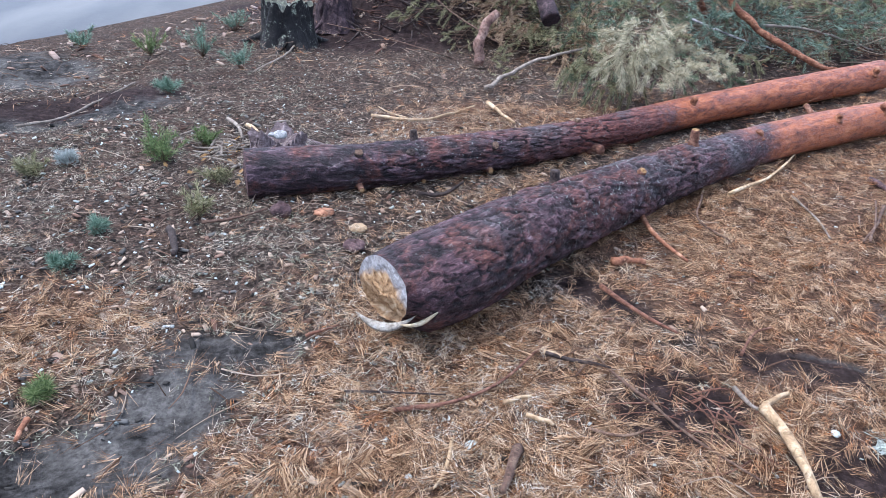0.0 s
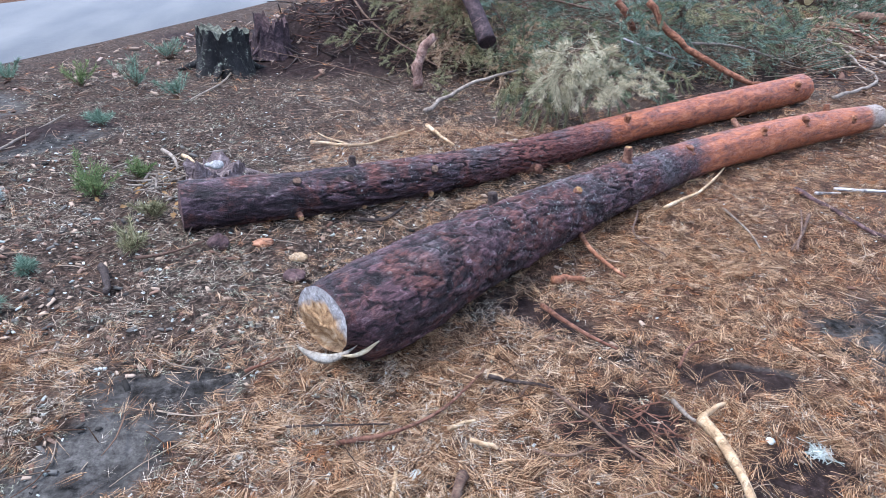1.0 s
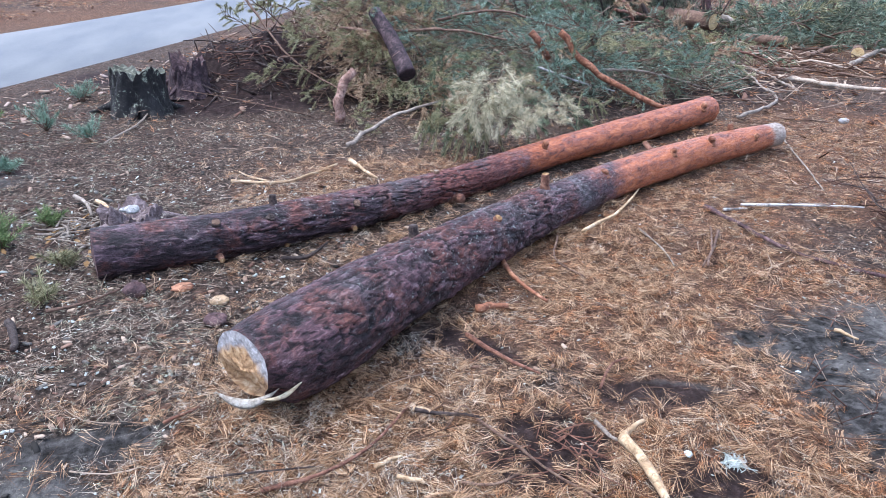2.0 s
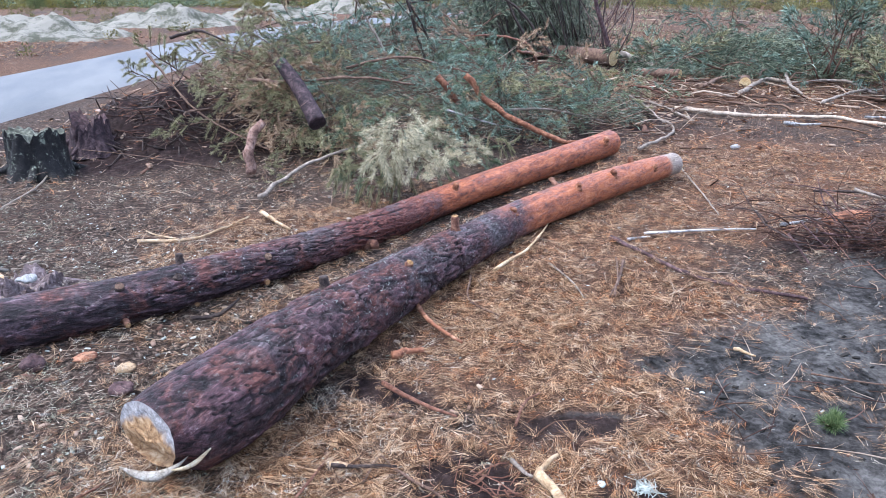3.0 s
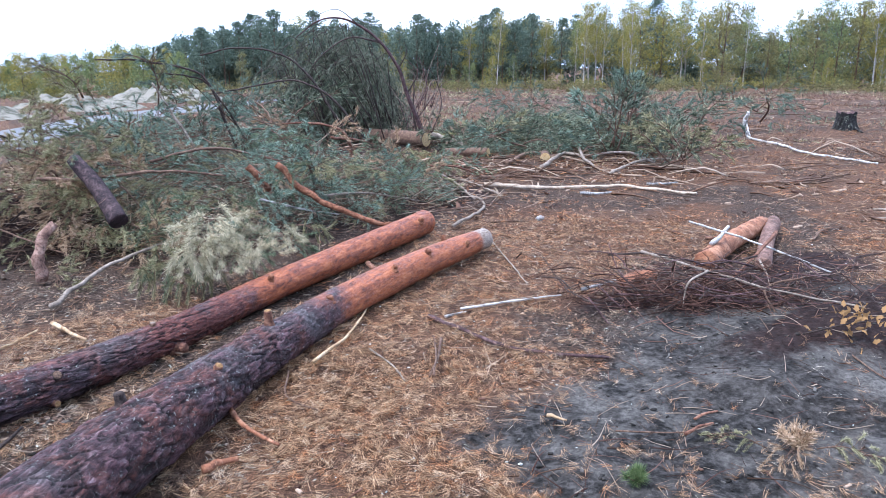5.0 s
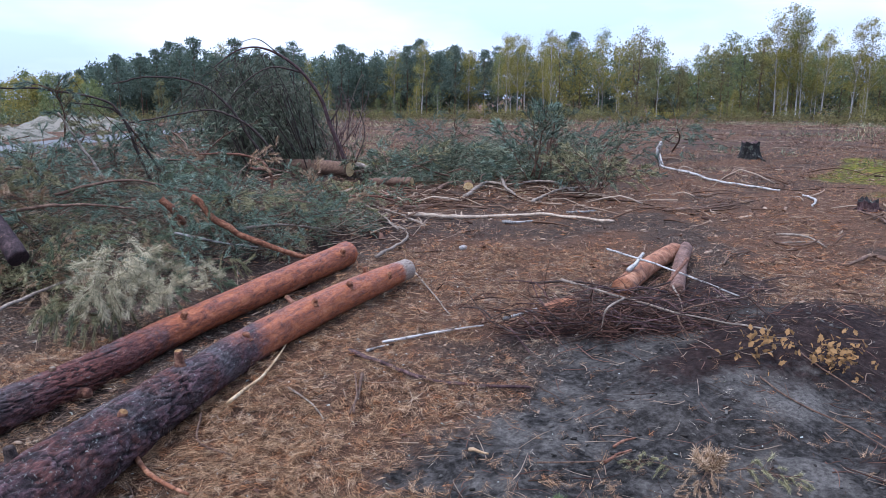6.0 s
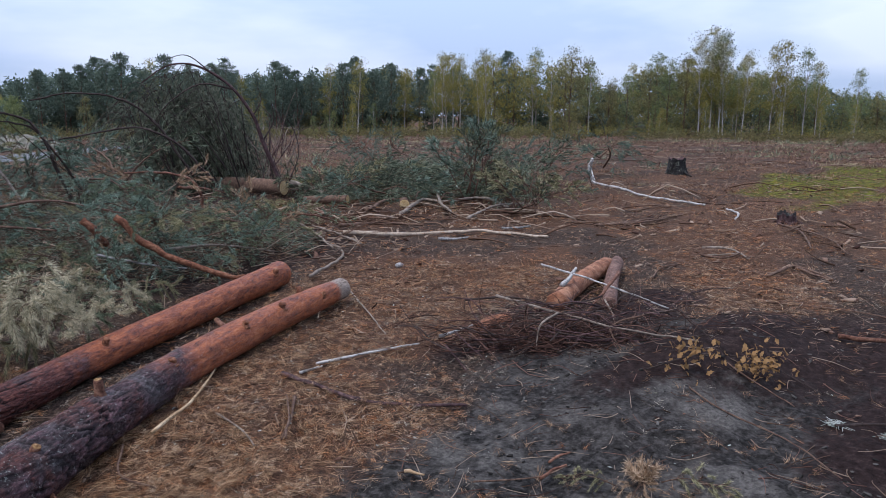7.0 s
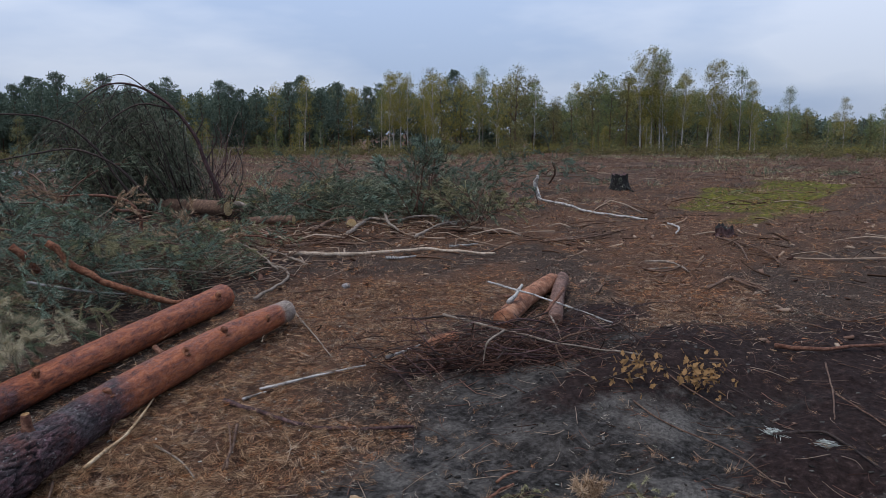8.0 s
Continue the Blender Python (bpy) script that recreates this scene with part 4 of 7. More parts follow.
def tree(kind, seed, height, label, group):
    rng = np.random.default_rng(seed)
    top = thing({"pine": "pine_tree", "birch": "birch_tree", "broad": "broadleaf_tree", "bush": "young_tree"}[kind], label, "tree", group)
    lean = rng.normal(size=2) * 0.02 * height
    line = smooth_line([(0, 0, -0.3), (lean[0] * 0.3, lean[1] * 0.3, height * 0.4), (lean[0], lean[1], height * 0.97)], 14)
    r0 = {"pine": 0.13, "birch": 0.10, "broad": 0.12, "bush": 0.12}[kind]
    wood = [tube(line, np.linspace(r0, 0.02, 14), 7, 0.1, seed)]
    lo, per, leaf, count = {"pine": (0.26, 30, 0.23, 100), "birch": (0.30, 31, 0.15, 100), "broad": (0.06, 29, 0.20, 115), "bush": (0.0, 27, 0.40, 110)}[kind]
    centres, sizes = [], []
    for k in range(count):
        s = lo + (1 - lo) * rng.uniform(0, 1) ** (0.8 if kind == "pine" else 1.0)
        shape = (1 - (s - lo) / (1 - lo)) ** 0.55 * (0.35 + 0.65 * min(1, (s - lo) / (1 - lo) * 4))
        reach = height * {"pine": 0.19, "birch": 0.17, "broad": 0.25, "bush": 0.36}[kind] * (shape + 0.12) * rng.uniform(0.35, 1.1)
        a = rng.uniform(0, 2 * math.pi)
        o = line[int(s * 13 * 0.92)]
        c = np.array([o[0] + reach * math.cos(a), o[1] + reach * math.sin(a), s * height + (0.25 if kind == "pine" else 0.0) * reach])
        if k % 6 == 0:
            wood.append(tube(smooth_line([o, (o + c) / 2 + np.array([0, 0, 0.12]), c], 3), np.linspace(0.035, 0.01, 3), 3, 0, k))
        centres.append(c)
        sizes.append(height * {"pine": 0.055, "birch": 0.06, "broad": 0.07, "bush": 0.11}[kind] * rng.uniform(0.5, 1.5))
    part("trunk", mesh_from("trunk", *joined(wood), {"pine": FARTRUNK, "birch": BIRCH, "broad": FARTRUNK, "bush": FARTRUNK}[kind], True), top)
    leaf_mat = {"bush": LEAF_YELLOW if seed % 2 else LEAF_GREEN, "pine": NEEDLE_DARK, "birch": LEAF_YELLOW if seed % 2 else LEAF_GREEN, "broad": {21: LEAF_GREEN, 22: LEAF_OLIVE, 23: LEAF_GREEN, 24: LEAF_YELLOW, 25: LEAF_OLIVE}.get(seed)}[kind]
    part("crown", mesh_from("crown", *leaf_cloud(centres, sizes, per, leaf, seed + 5, 0.6 if kind == "pine" else 0.9), leaf_mat), top)
    return top


def spot(x, y, turn=0.0, size=1.0, lift=0.0, rx=0.0, ry=0.0):
    return pose(x, y, gz(x, y) + lift, rx, ry, turn) @ Matrix.Diagonal((size, size, size, 1))


def polar(yaw, d):
    return d * math.sin(radians(yaw)), d * math.cos(radians(yaw))


# ---- the wood round the clearing ----
rng = np.random.default_rng(11)
makers = {
    "pine": [tree("pine", s, 12.0, "tall dark pine at the far edge of the clearing", "pines at the edge of the wood") for s in (1, 2, 3, 4)],
    "birch": [tree("birch", s, 12.0, "slender birch with a white trunk and thinning yellow-green leaves", "birches at the edge of the wood") for s in (11, 12, 13)],
    "broad": [tree("broad", s, 12.0, "dense autumn tree with olive green foliage", "leafy trees at the edge of the wood") for s in (21, 22, 23, 24, 25)],
    "bush": [tree("bush", s, 12.0, "dense young tree with yellowing green leaves beyond the track", "young trees beyond the track") for s in (31, 32, 33, 34)],
}
used = set()


def plant(kind, yaw, d, height, pick=None):
    pool = makers[kind]
    k = rng.integers(len(pool)) if pick is None else pick
    x, y = polar(yaw, d)
    key = (kind, k)
    if key in used:
        return copy_thing(pool[k], spot(x, y, rng.uniform(0, 360), height / 12.0 / pool[k].scale[0]))
    m = spot(x, y, rng.uniform(0, 360), height / 12.0)
    used.add(key)
    pool[k].matrix_basis = m
    return pool[k]


def skyline(yaw):
    """Height of the trees against the direction, in metres."""
    return float(np.interp(yaw, [11, 13, 20, 27, 31, 35, 40, 47, 52, 55, 56, 57.6, 58.6, 63, 66, 70, 73, 76, 79, 84],
                           [4.5, 8.0, 9.8, 9.6, 9.3, 9.8, 10.4, 11.0, 11.6, 10.6, 7.4, 7.2, 10.0, 11.0, 9.6, 8.0, 6.0, 4.8, 4.5, 4.2]))


for row, (d, step) in enumerate(((104, 1.35), (112, 1.9))):
    yaw = 11.5 + row * 0.4
    while yaw < 84:
        top = skyline(yaw) * (1 + 0.05 * row) * rng.uniform(0.82, 1.08)
        if yaw < 28:
            kind = "pine" if rng.uniform() < 0.9 else "birch"
        elif yaw < 45:
            kind = rng.choice(["pine", "birch", "broad"], p=[0.5, 0.25, 0.25])
        else:
            kind = rng.choice(["pine", "birch", "broad"], p=[0.1, 0.3, 0.6])
        plant(kind, yaw, d + rng.uniform(-3.5, 3.5), top)
        yaw += step * rng.uniform(0.75, 1.25)
for yaw, h in ((63.2, 12.6), (64.0, 13.6), (64.6, 13.0), (64.9, 12.2), (66.2, 10.4), (68.0, 11.4), (68.9, 11.6), (70.2, 10.6), (71.0, 9.0), (73.4, 8.0), (77.0, 6.6), (79.4, 5.6), (43.5, 10.6), (44.4, 10.8), (47.0, 10.6), (36.8, 10.0)):
    plant("birch", yaw, 99, h)


def brushwood(name, label, category, mat, count, yaws, reach, height, leaf, seed, clump=40):
    """Low growth nobody could count: clumps of small leaves."""
    r = np.random.default_rng(seed)
    n = count // clump
    yaw, d = np.radians(r.uniform(*yaws, n)), np.sqrt(r.uniform(reach[0] ** 2, reach[1] ** 2, n))
    x, y = d * np.sin(yaw), d * np.cos(yaw)
    keep = (fbm(x * 0.16, y * 0.16, seed) > (0.42 if height[1] < 3 else 0.25)) & (road_distance(x, y) > 2.6)
    x, y = x[keep], y[keep]
    h = r.uniform(height[0], height[1], len(x)) * (0.35 + 1.3 * fbm(x * 0.11 + 7, y * 0.11, seed + 9, 3))
    c = np.stack([x, y, ground_z(x, y) + h * 0.45], 1)
    v, f = leaf_cloud(c, h * 0.62, clump, leaf, seed + 1, 0.75)
    return tagged(new(name, mesh_from(name, v, f, mat)), label, category, kind="stuff")


def canopy(name, label, mat, count, reach, part_of, leaf, seed, clump=45, yaws=(11, 84)):
    """Crowns deeper in the wood, too dense to count."""
    r = np.random.default_rng(seed)
    n = count // clump
    yaw, d = r.uniform(*yaws, n), r.uniform(*reach, n)
    x, y = d * np.sin(np.radians(yaw)), d * np.cos(np.radians(yaw))
    tops = np.array([skyline(a) for a in yaw])
    z = ground_z(x, y) + tops * r.uniform(part_of[0], part_of[1], n)
    v, f = leaf_cloud(np.stack([x, y, z], 1), r.uniform(0.8, 1.6, n), clump, leaf, seed + 1, 0.9)
    return tagged(new(name, mesh_from(name, v, f, mat)), label, "trees", kind="stuff")


canopy("inner_wood", "dark crowns and growth deeper in the wood", NEEDLE_DARK, 75000, (113, 130), (0.0, 0.84), 0.52, 170)
canopy("inner_wood", "dark pine crowns deeper in the wood", NEEDLE_DARK, 36000, (108, 122), (0.12, 0.93), 0.40, 172, yaws=(12, 40))
canopy("inner_wood", "olive crowns deeper in the wood", LEAF_OLIVE, 34000, (108, 126), (0.25, 0.88), 0.32, 171, yaws=(34, 84))
brushwood("undergrowth", "olive brown undergrowth along the edge of the wood", "undergrowth", UNDERGROWTH, 50000, (10, 85), (60, 108), (0.25, 1.2), 0.15, 71, 50)
brushwood("undergrowth", "yellowing bushes along the edge of the wood", "undergrowth", LEAF_YELLOW, 12000, (18, 85), (92, 104), (0.6, 2.6), 0.15, 72, 60)
brushwood("undergrowth", "green bushes along the edge of the wood", "undergrowth", LEAF_OLIVE, 26000, (10, 85), (88, 106), (0.5, 2.2), 0.17, 78, 60)
brushwood("shrubs", "dense green shrubs beyond the track", "shrubs", LEAF_OLIVE, 30000, (-16, 13), (70, 96), (0.9, 2.6), 0.15, 73, 60)
brushwood("shrubs", "dark green shrubs beyond the track", "shrubs", NEEDLE_GREEN, 16000, (-16, 13), (66, 92), (0.8, 2.2), 0.15, 79, 60)
brushwood("undergrowth", "low dull growth round the sand heaps", "undergrowth", UNDERGROWTH, 14000, (-24, 14), (16, 70), (0.15, 0.6), 0.07, 83, 40)
# young trees beyond the track, and saplings before the wood
for k in range(62):
    yaw = -17 + 30 * (k + rng.uniform(0, 1)) / 62
    plant("bush", yaw, rng.uniform(70, 88), rng.uniform(2.4, 3.9) * (1 + 0.03 * max(0.0, yaw)))
for k in range(9):
    plant(rng.choice(["pine", "birch"]), rng.uniform(-16, 13), rng.uniform(84, 92), rng.uniform(3.4, 4.6))
for k in range(30):
    plant("birch" if k % 3 else "broad", rng.uniform(14, 82), rng.uniform(90, 99), rng.uniform(2.2, 4.6))


def low_growth(name, label, mat, count, yaws, reach, tall, width, seed, thin=0.45, clump=30):
    """Heather, dead grass and shoots: upright thin blades in loose clumps."""
    r = np.random.default_rng(seed)
    n = count // clump
    yaw, d = np.radians(r.uniform(*yaws, n)), r.uniform(0, 1, n) ** 0.7 * (reach[1] - reach[0]) + reach[0]
    x, y = d * np.sin(yaw), d * np.cos(yaw)
    keep = (fbm(x * 0.22, y * 0.22, seed) > thin) & (road_distance(x, y) > 2.6)
    x, y, d = x[keep], y[keep], d[keep]
    m = len(x)
    grow = np.clip(d / 14, 0.7, 3.0)
    bx = np.repeat(x, clump) + r.normal(size=m * clump) * np.repeat(0.16 * grow, clump)
    by = np.repeat(y, clump) + r.normal(size=m * clump) * np.repeat(0.16 * grow, clump)
    g = np.repeat(grow, clump)
    way = r.normal(size=(m * clump, 3)) * 0.7 + np.array([0, 0, 0.25])
    way[:, 2] = np.abs(way[:, 2])
    way /= np.linalg.norm(way, axis=1)[:, None]
    v, f = blades(np.stack([bx, by, ground_z(bx, by)], 1), way, r.uniform(*tall, m * clump) * np.sqrt(g), width * g)
    return tagged(new(name, mesh_from(name, v, f, mat)), label, "low growth", kind="stuff")


low_growth("heather", "brown heather over the clearing", HEATHER, 70000, (13, 88), (8, 80), (0.06, 0.2), 0.010, 75, 0.40)
low_growth("heather", "dull olive growth over the clearing", NEEDLE_OLIVE, 24000, (13, 88), (12, 80), (0.06, 0.2), 0.009, 76, 0.50)
low_growth("heather", "dull green growth over the clearing", NEEDLE_GREEN, 26000, (13, 88), (16, 80), (0.08, 0.3), 0.010, 77, 0.52)
low_growth("dead_grass", "tan dead shoots over the clearing", NEEDLE_TAN, 30000, (13, 88), (7, 60), (0.03, 0.14), 0.007, 80, 0.46)

# pale sand heaps beyond the track
def sand_mound(cx, cy, a, bb, h, seed):
    n = 46
    u = np.linspace(-1, 1, n)
    U, W = np.meshgrid(u, u, indexing="ij")
    x, y = cx + U * a * 1.5, cy + W * bb * 1.5
    d = np.sqrt((U * 1.5) ** 2 + (W * 1.5) ** 2)
    lumps = 1.5 * np.abs(fbm(x * 0.8, y * 0.8, seed, 4) - 0.5) + 0.5 * fbm(x * 2.6, y * 2.6, seed + 7, 4)
    z = ground_z(x, y) - 0.25 + (h * 0.95 + 0.25) * np.clip(1.15 - d, 0, 1) ** 0.8 * (0.4 + lumps)
    i, j = np.meshgrid(np.arange(n - 1), np.arange(n - 1), indexing="ij")
    f = np.stack([i * n + j, (i + 1) * n + j, (i + 1) * n + j + 1, i * n + j + 1], -1).reshape(-1, 4)
    me = mesh_from("sand_mound", np.stack([x, y, z], -1).reshape(-1, 3), f, SANDHEAP, True)
    return tagged(new("sand_mound", me), "pale heap of dug sand beyond the track", "sand heap", "sand heaps beyond the track")


for args in ((-8.5, 19.5, 3.2, 2.2, 0.6, 1), (-4.2, 24.5, 2.8, 2.6, 0.7, 2), (-0.9, 30.5, 3.0, 2.6, 0.8, 3), (-7.5, 30.0, 4.5, 3.0, 0.8, 4), (3.6, 37.0, 3.2, 2.4, 0.95, 5), (-13.5, 22.0, 4.0, 3.0, 0.7, 6), (9.5, 46.0, 4.0, 3.0, 1.1, 7)):
    sand_mound(*args)

# ---- the felled pine with its arching crown, far logs ----
crown_tree = thing("felled_pine_tree", "felled pine with a dark domed crown and an arching bare limb", "felled tree")
limb = smooth_line([(7.88, 12.55, 0.1), (7.73, 12.6, 0.55), (7.55, 12.7, 1.1), (7.4, 12.76, 1.6), (7.1, 12.92, 2.1), (6.74, 13.11, 2.42), (6.37, 13.3, 2.57), (5.99, 13.45, 2.5), (5.6, 13.6, 2.2)], 40)
part("limb", mesh_from("limb", *tube(limb, np.linspace(0.048, 0.009, 40), 8, 0.15, 4), ROTTEN, True), crown_tree, "reddish bare arching limb")
for line, r0 in (([(7.75, 12.6, 0.1), (7.7, 12.7, 0.7), (7.75, 12.75, 1.3)], 0.03), ([(7.55, 12.7, 1.1), (7.75, 12.6, 1.5), (7.72, 12.6, 1.85)], 0.018), ([(7.4, 12.76, 1.6), (7.55, 12.7, 1.9), (7.5, 12.7, 2.15)], 0.014),
                 ([(7.1, 12.92, 2.1), (6.6, 13.3, 2.2), (6.1, 13.6, 1.85), (5.8, 13.8, 1.4)], 0.02), ([(6.74, 13.11, 2.42), (6.3, 13.2, 2.72), (5.8, 13.3, 2.55)], 0.012), ([(8.0, 12.5, 0.3), (8.25, 12.5, 0.9), (8.1, 12.6, 1.5), (7.8, 12.7, 1.75)], 0.014)):
    part("limb", mesh_from("limb", *tube(smooth_line(line, 16), np.linspace(r0, r0 * 0.35, 16), 6, 0.15, 5), STICK_DARK, True), crown_tree)
r = np.random.default_rng(6)
ACROSS, INTO = np.array([0.89, -0.45, 0.0]), np.array([0.45, 0.89, 0.0])
for k in range(26):
    o = np.array([8.0 + r.normal() * 0.2, 12.95 + r.normal() * 0.1, r.uniform(0.1, 0.9)])
    side = r.choice([-1.0, 1.0], p=[0.35, 0.65])
    m = o + ACROSS * side * r.uniform(0.05, 0.35) + INTO * r.uniform(-0.1, 0.2) + np.array([0, 0, r.uniform(0.35, 0.8)])
    e = m + ACROSS * r.uniform(-0.5, 0.35) + INTO * r.uniform(-0.1, 0.3) + np.array([0, 0, r.uniform(0.0, 0.6)])
    f = e + ACROSS * r.uniform(-0.4, 0.1) + np.array([0, 0, r.uniform(-0.2, 0.2)])
    part("limb", mesh_from("limb", *tube(smooth_line([o, m, e, f], 16), np.linspace(0.010, 0.003, 16), 5, 0.2, 40 + k), ROTTEN if k % 2 else STICK_GREY, True), crown_tree)
r = np.random.default_rng(5)
heart, tufts = np.array([6.85, 14.4, 0.0]), []
for k in range(74):
    q, depth = r.uniform(-0.9, 1.35), r.uniform(-1.1, 0.9)
    o = heart + ACROSS * q + INTO * depth + np.array([0, 0, r.uniform(0.1, 0.7)])
    crest = q - r.uniform(0.1, 1.0)
    tall = 2.62 * math.sqrt(max(0.05, 1 - (crest / 1.9) ** 2)) * math.sqrt(max(0.2, 1 - (depth / 1.7) ** 2)) * r.uniform(0.62, 1.03)
    t = heart + ACROSS * crest + INTO * depth * 0.9 + np.array([0, 0, tall])
    fall = r.uniform(0.3, 1.1)
    e = t - ACROSS * fall + INTO * r.normal() * 0.2 + np.array([0, 0, -tall * r.uniform(0.15, 0.6)])
    line = smooth_line([o, o * 0.4 + t * 0.6 + np.array([0.0, 0.0, 0.25]), t, e], 22)
    part("limb", mesh_from("limb", *tube(line[::2], np.linspace(0.015, 0.004, 11), 4, 0.15, 300 + k), STICK_DARK, True), crown_tree)
    for m in range(12):
        p = line[int(r.uniform(2, 21))]
        way = ACROSS * r.normal() * 0.5 + INTO * r.normal() * 0.4 + np.array([0, 0, -r.uniform(0.2, 1.0)])
        reach = r.uniform(0.18, 0.45)
        tip = p + way / np.linalg.norm(way) * reach
        tufts.append(spray([p, (p + tip) / 2 + np.array([0, 0, 0.04]), tip], 44, 0.11, 0.011, 0.46, 900 + k * 9 + m, 0.35))
n = 15000
a, sh = r.uniform(0, 2 * math.pi, n), r.uniform(0.0, 0.82, n) ** 0.5
el = np.arcsin(r.uniform(0, 1, n))
base = np.stack([7.15 + 1.8 * sh * np.cos(a) * np.cos(el), 14.6 + 1.3 * sh * np.sin(a) * np.cos(el), 0.05 + 2.4 * sh * np.sin(el)], 1)
d = r.normal(size=(n, 3)) + np.array([0, 0, -0.6])
d /= np.linalg.norm(d, axis=1)[:, None]
tufts.append(blades(base, d, r.uniform(0.10, 0.22, n), 0.02))
part("needles", mesh_from("needles", *joined(tufts), CROWN_DULL), crown_tree, "dense dark green drooping needles")


def cut_log(p, q, r0, r1, mat, end_mat, label, seed):
    """A short felled trunk piece with its sawn end."""
    top = thing("cut_log", label, "log", "cut logs on the clearing")
    p, q = np.array(p, float), np.array(q, float)
    p[2] += gz(p[0], p[1])
    q[2] += gz(q[0], q[1])
    line = smooth_line([p, (p + q) / 2 + np.array([0.02, 0.03, 0.01]), q], 24)
    v, f = tube(line, np.linspace(r0, r1, 24), 20, 0.06, seed)
    part("bark", mesh_from("bark", v, f, mat, True), top)
    tan, u, w = ring_frames(line)
    ang = np.linspace(0, 2 * math.pi, 24, endpoint=False)
    ring = q + tan[-1] * 0.006 + (np.outer(np.cos(ang), u[-1]) + np.outer(np.sin(ang), w[-1])) * r1 * 0.97
    part("cut_face", end_disc(ring, end_mat, tan[-1], 0.006, seed=seed), top, "freshly sawn yellow end")
    return top


cut_log((6.95, 14.0, 0.18), (7.75, 12.30, 0.22), 0.155, 0.15, STICK_BROWN, CUT_FRESH, "thick brown pine trunk with a fresh yellow sawn end", 1)
cut_log((7.65, 11.4, 0.08), (8.15, 10.72, 0.09), 0.08, 0.085, STICK_BROWN, CUT_FRESH, "short brown log with a sawn yellow end", 2)
cut_log((8.6, 9.6, 0.08), (8.3, 9.25, 0.09), 0.09, 0.09, STICK_BROWN, CUT_FRESH, "short log half under branches with a sawn end", 3)
cut_log((5.0, 7.95, 0.10), (5.45, 7.45, 0.08), 0.055, 0.05, STICK_BROWN, ORANGE_LOG, "dark log piece sticking out of the bough heap", 4)
cut_log((5.01, 3.43, 0.09), (6.55, 3.97, 0.12), 0.085, 0.085, ORANGE_LOG, ORANGE_LOG, "orange-barked pine log in the brush", 5)
cut_log((5.42, 3.18, 0.05), (6.72, 3.95, 0.13), 0.062, 0.07, PINK_LOG, PINK_LOG, "greyish pink pine log leaning in the brush", 6)
cut_log((4.18, 3.52, 0.04), (4.46, 3.45, 0.07), 0.045, 0.05, ORANGE_LOG, CUT_PALE, "short orange-barked log half under the twigs", 7)
stick([(8.02, 12.45, 0.30), (8.28, 12.1, 0.20), (8.42, 11.7, 0.05)], 0.06, STICK_GREY, "bent grey trunk end hanging beside the cut log", "branch", 0.8)
stick([(2.53, 6.30, 0.80), (2.68, 6.18, 0.54), (2.96, 5.99, 0.32), (3.29, 5.80, 0.20), (3.55, 5.80, 0.13)], 0.033, KNOT_BARK, "thick orange-red branch rising out of the bough heap", "branch", 0.6)
stick([(2.31, 6.51, 0.76), (2.39, 6.46, 0.65), (2.47, 6.41, 0.53)], 0.033, KNOT_BARK, "short orange branch stub in the bough heap", "branch", 0.8)
stick([(0.47, 6.01, 0.03), (0.5, 6.05, 0.22), (0.62, 6.15, 0.45)], 0.042, PINK_LOG, "reddish peeling trunk stub leaning out of the boughs", "branch", 0.9)
cut_log((0.90, 6.95, 0.80), (1.13, 6.36, 0.34), 0.06, 0.08, DARK_ROT, DARK_ROT, "thick dark purple rotten trunk in the bough heap", 8)
stick([(14.0, 9.35, 0.66), (13.95, 9.4, 0.45), (14.05, 9.3, 0.12), (13.5, 8.3, 0.06), (12.95, 7.28, 0.06), (12.76, 5.99, 0.05)], 0.032, BIRCH, "white birch branch lying on the clearing", "branch", 0.7)
stick([(14.05, 9.3, 0.15), (14.2, 9.5, 0.4), (14.05, 9.4, 0.55)], 0.018, BIRCH, "upturned white birch fork", "branch", 0.7)

# ---- the heap of boughs ----
def hanging_bough(seed, mat, label, group, shoots=17, per=145, length=0.75, droop=0.12, needle=0.082, width=0.0046, spread=0.34):
    """Shoots like brushes, set round an arching stem."""
    r = np.random.default_rng(seed)
    stem = smooth_line([(0, 0, 0), (0.35 * length, 0.02, 0.12 * length), (0.7 * length, -0.02, 0.10 * length), (length, 0.0, -0.06 * length)], 14)
    wood, leaves = [tube(stem[::2], np.linspace(0.012, 0.004, 7), 5, 0.1, seed)], []
    for k in range(shoots):
        p = stem[int(2 + 11 * (k / shoots))]
        a = r.uniform(-1.3, 1.3)
        out = r.uniform(0.10, 0.26)
        q = p + np.array([math.cos(a) * out, math.sin(a) * out, r.uniform(-0.03, 0.09)])
        e = q + np.array([math.cos(a) * 0.12, math.sin(a) * 0.12, r.uniform(-1.5, 0.5) * droop])
        wood.append(tube(smooth_line([p, q, e], 4), np.linspace(0.005, 0.003, 4), 3, 0, k))
        leaves.append(spray([p * 0.45 + q * 0.55, q, e], per, needle, width, spread, seed * 77 + k, droop * 0.8))
    top = thing("pine_bough", label, "bough", group)
    part("stem", mesh_from("stem", *joined(wood), STICK_BROWN, True), top)
    part("needles", mesh_from("needles", *joined(leaves), mat), top)
    return top


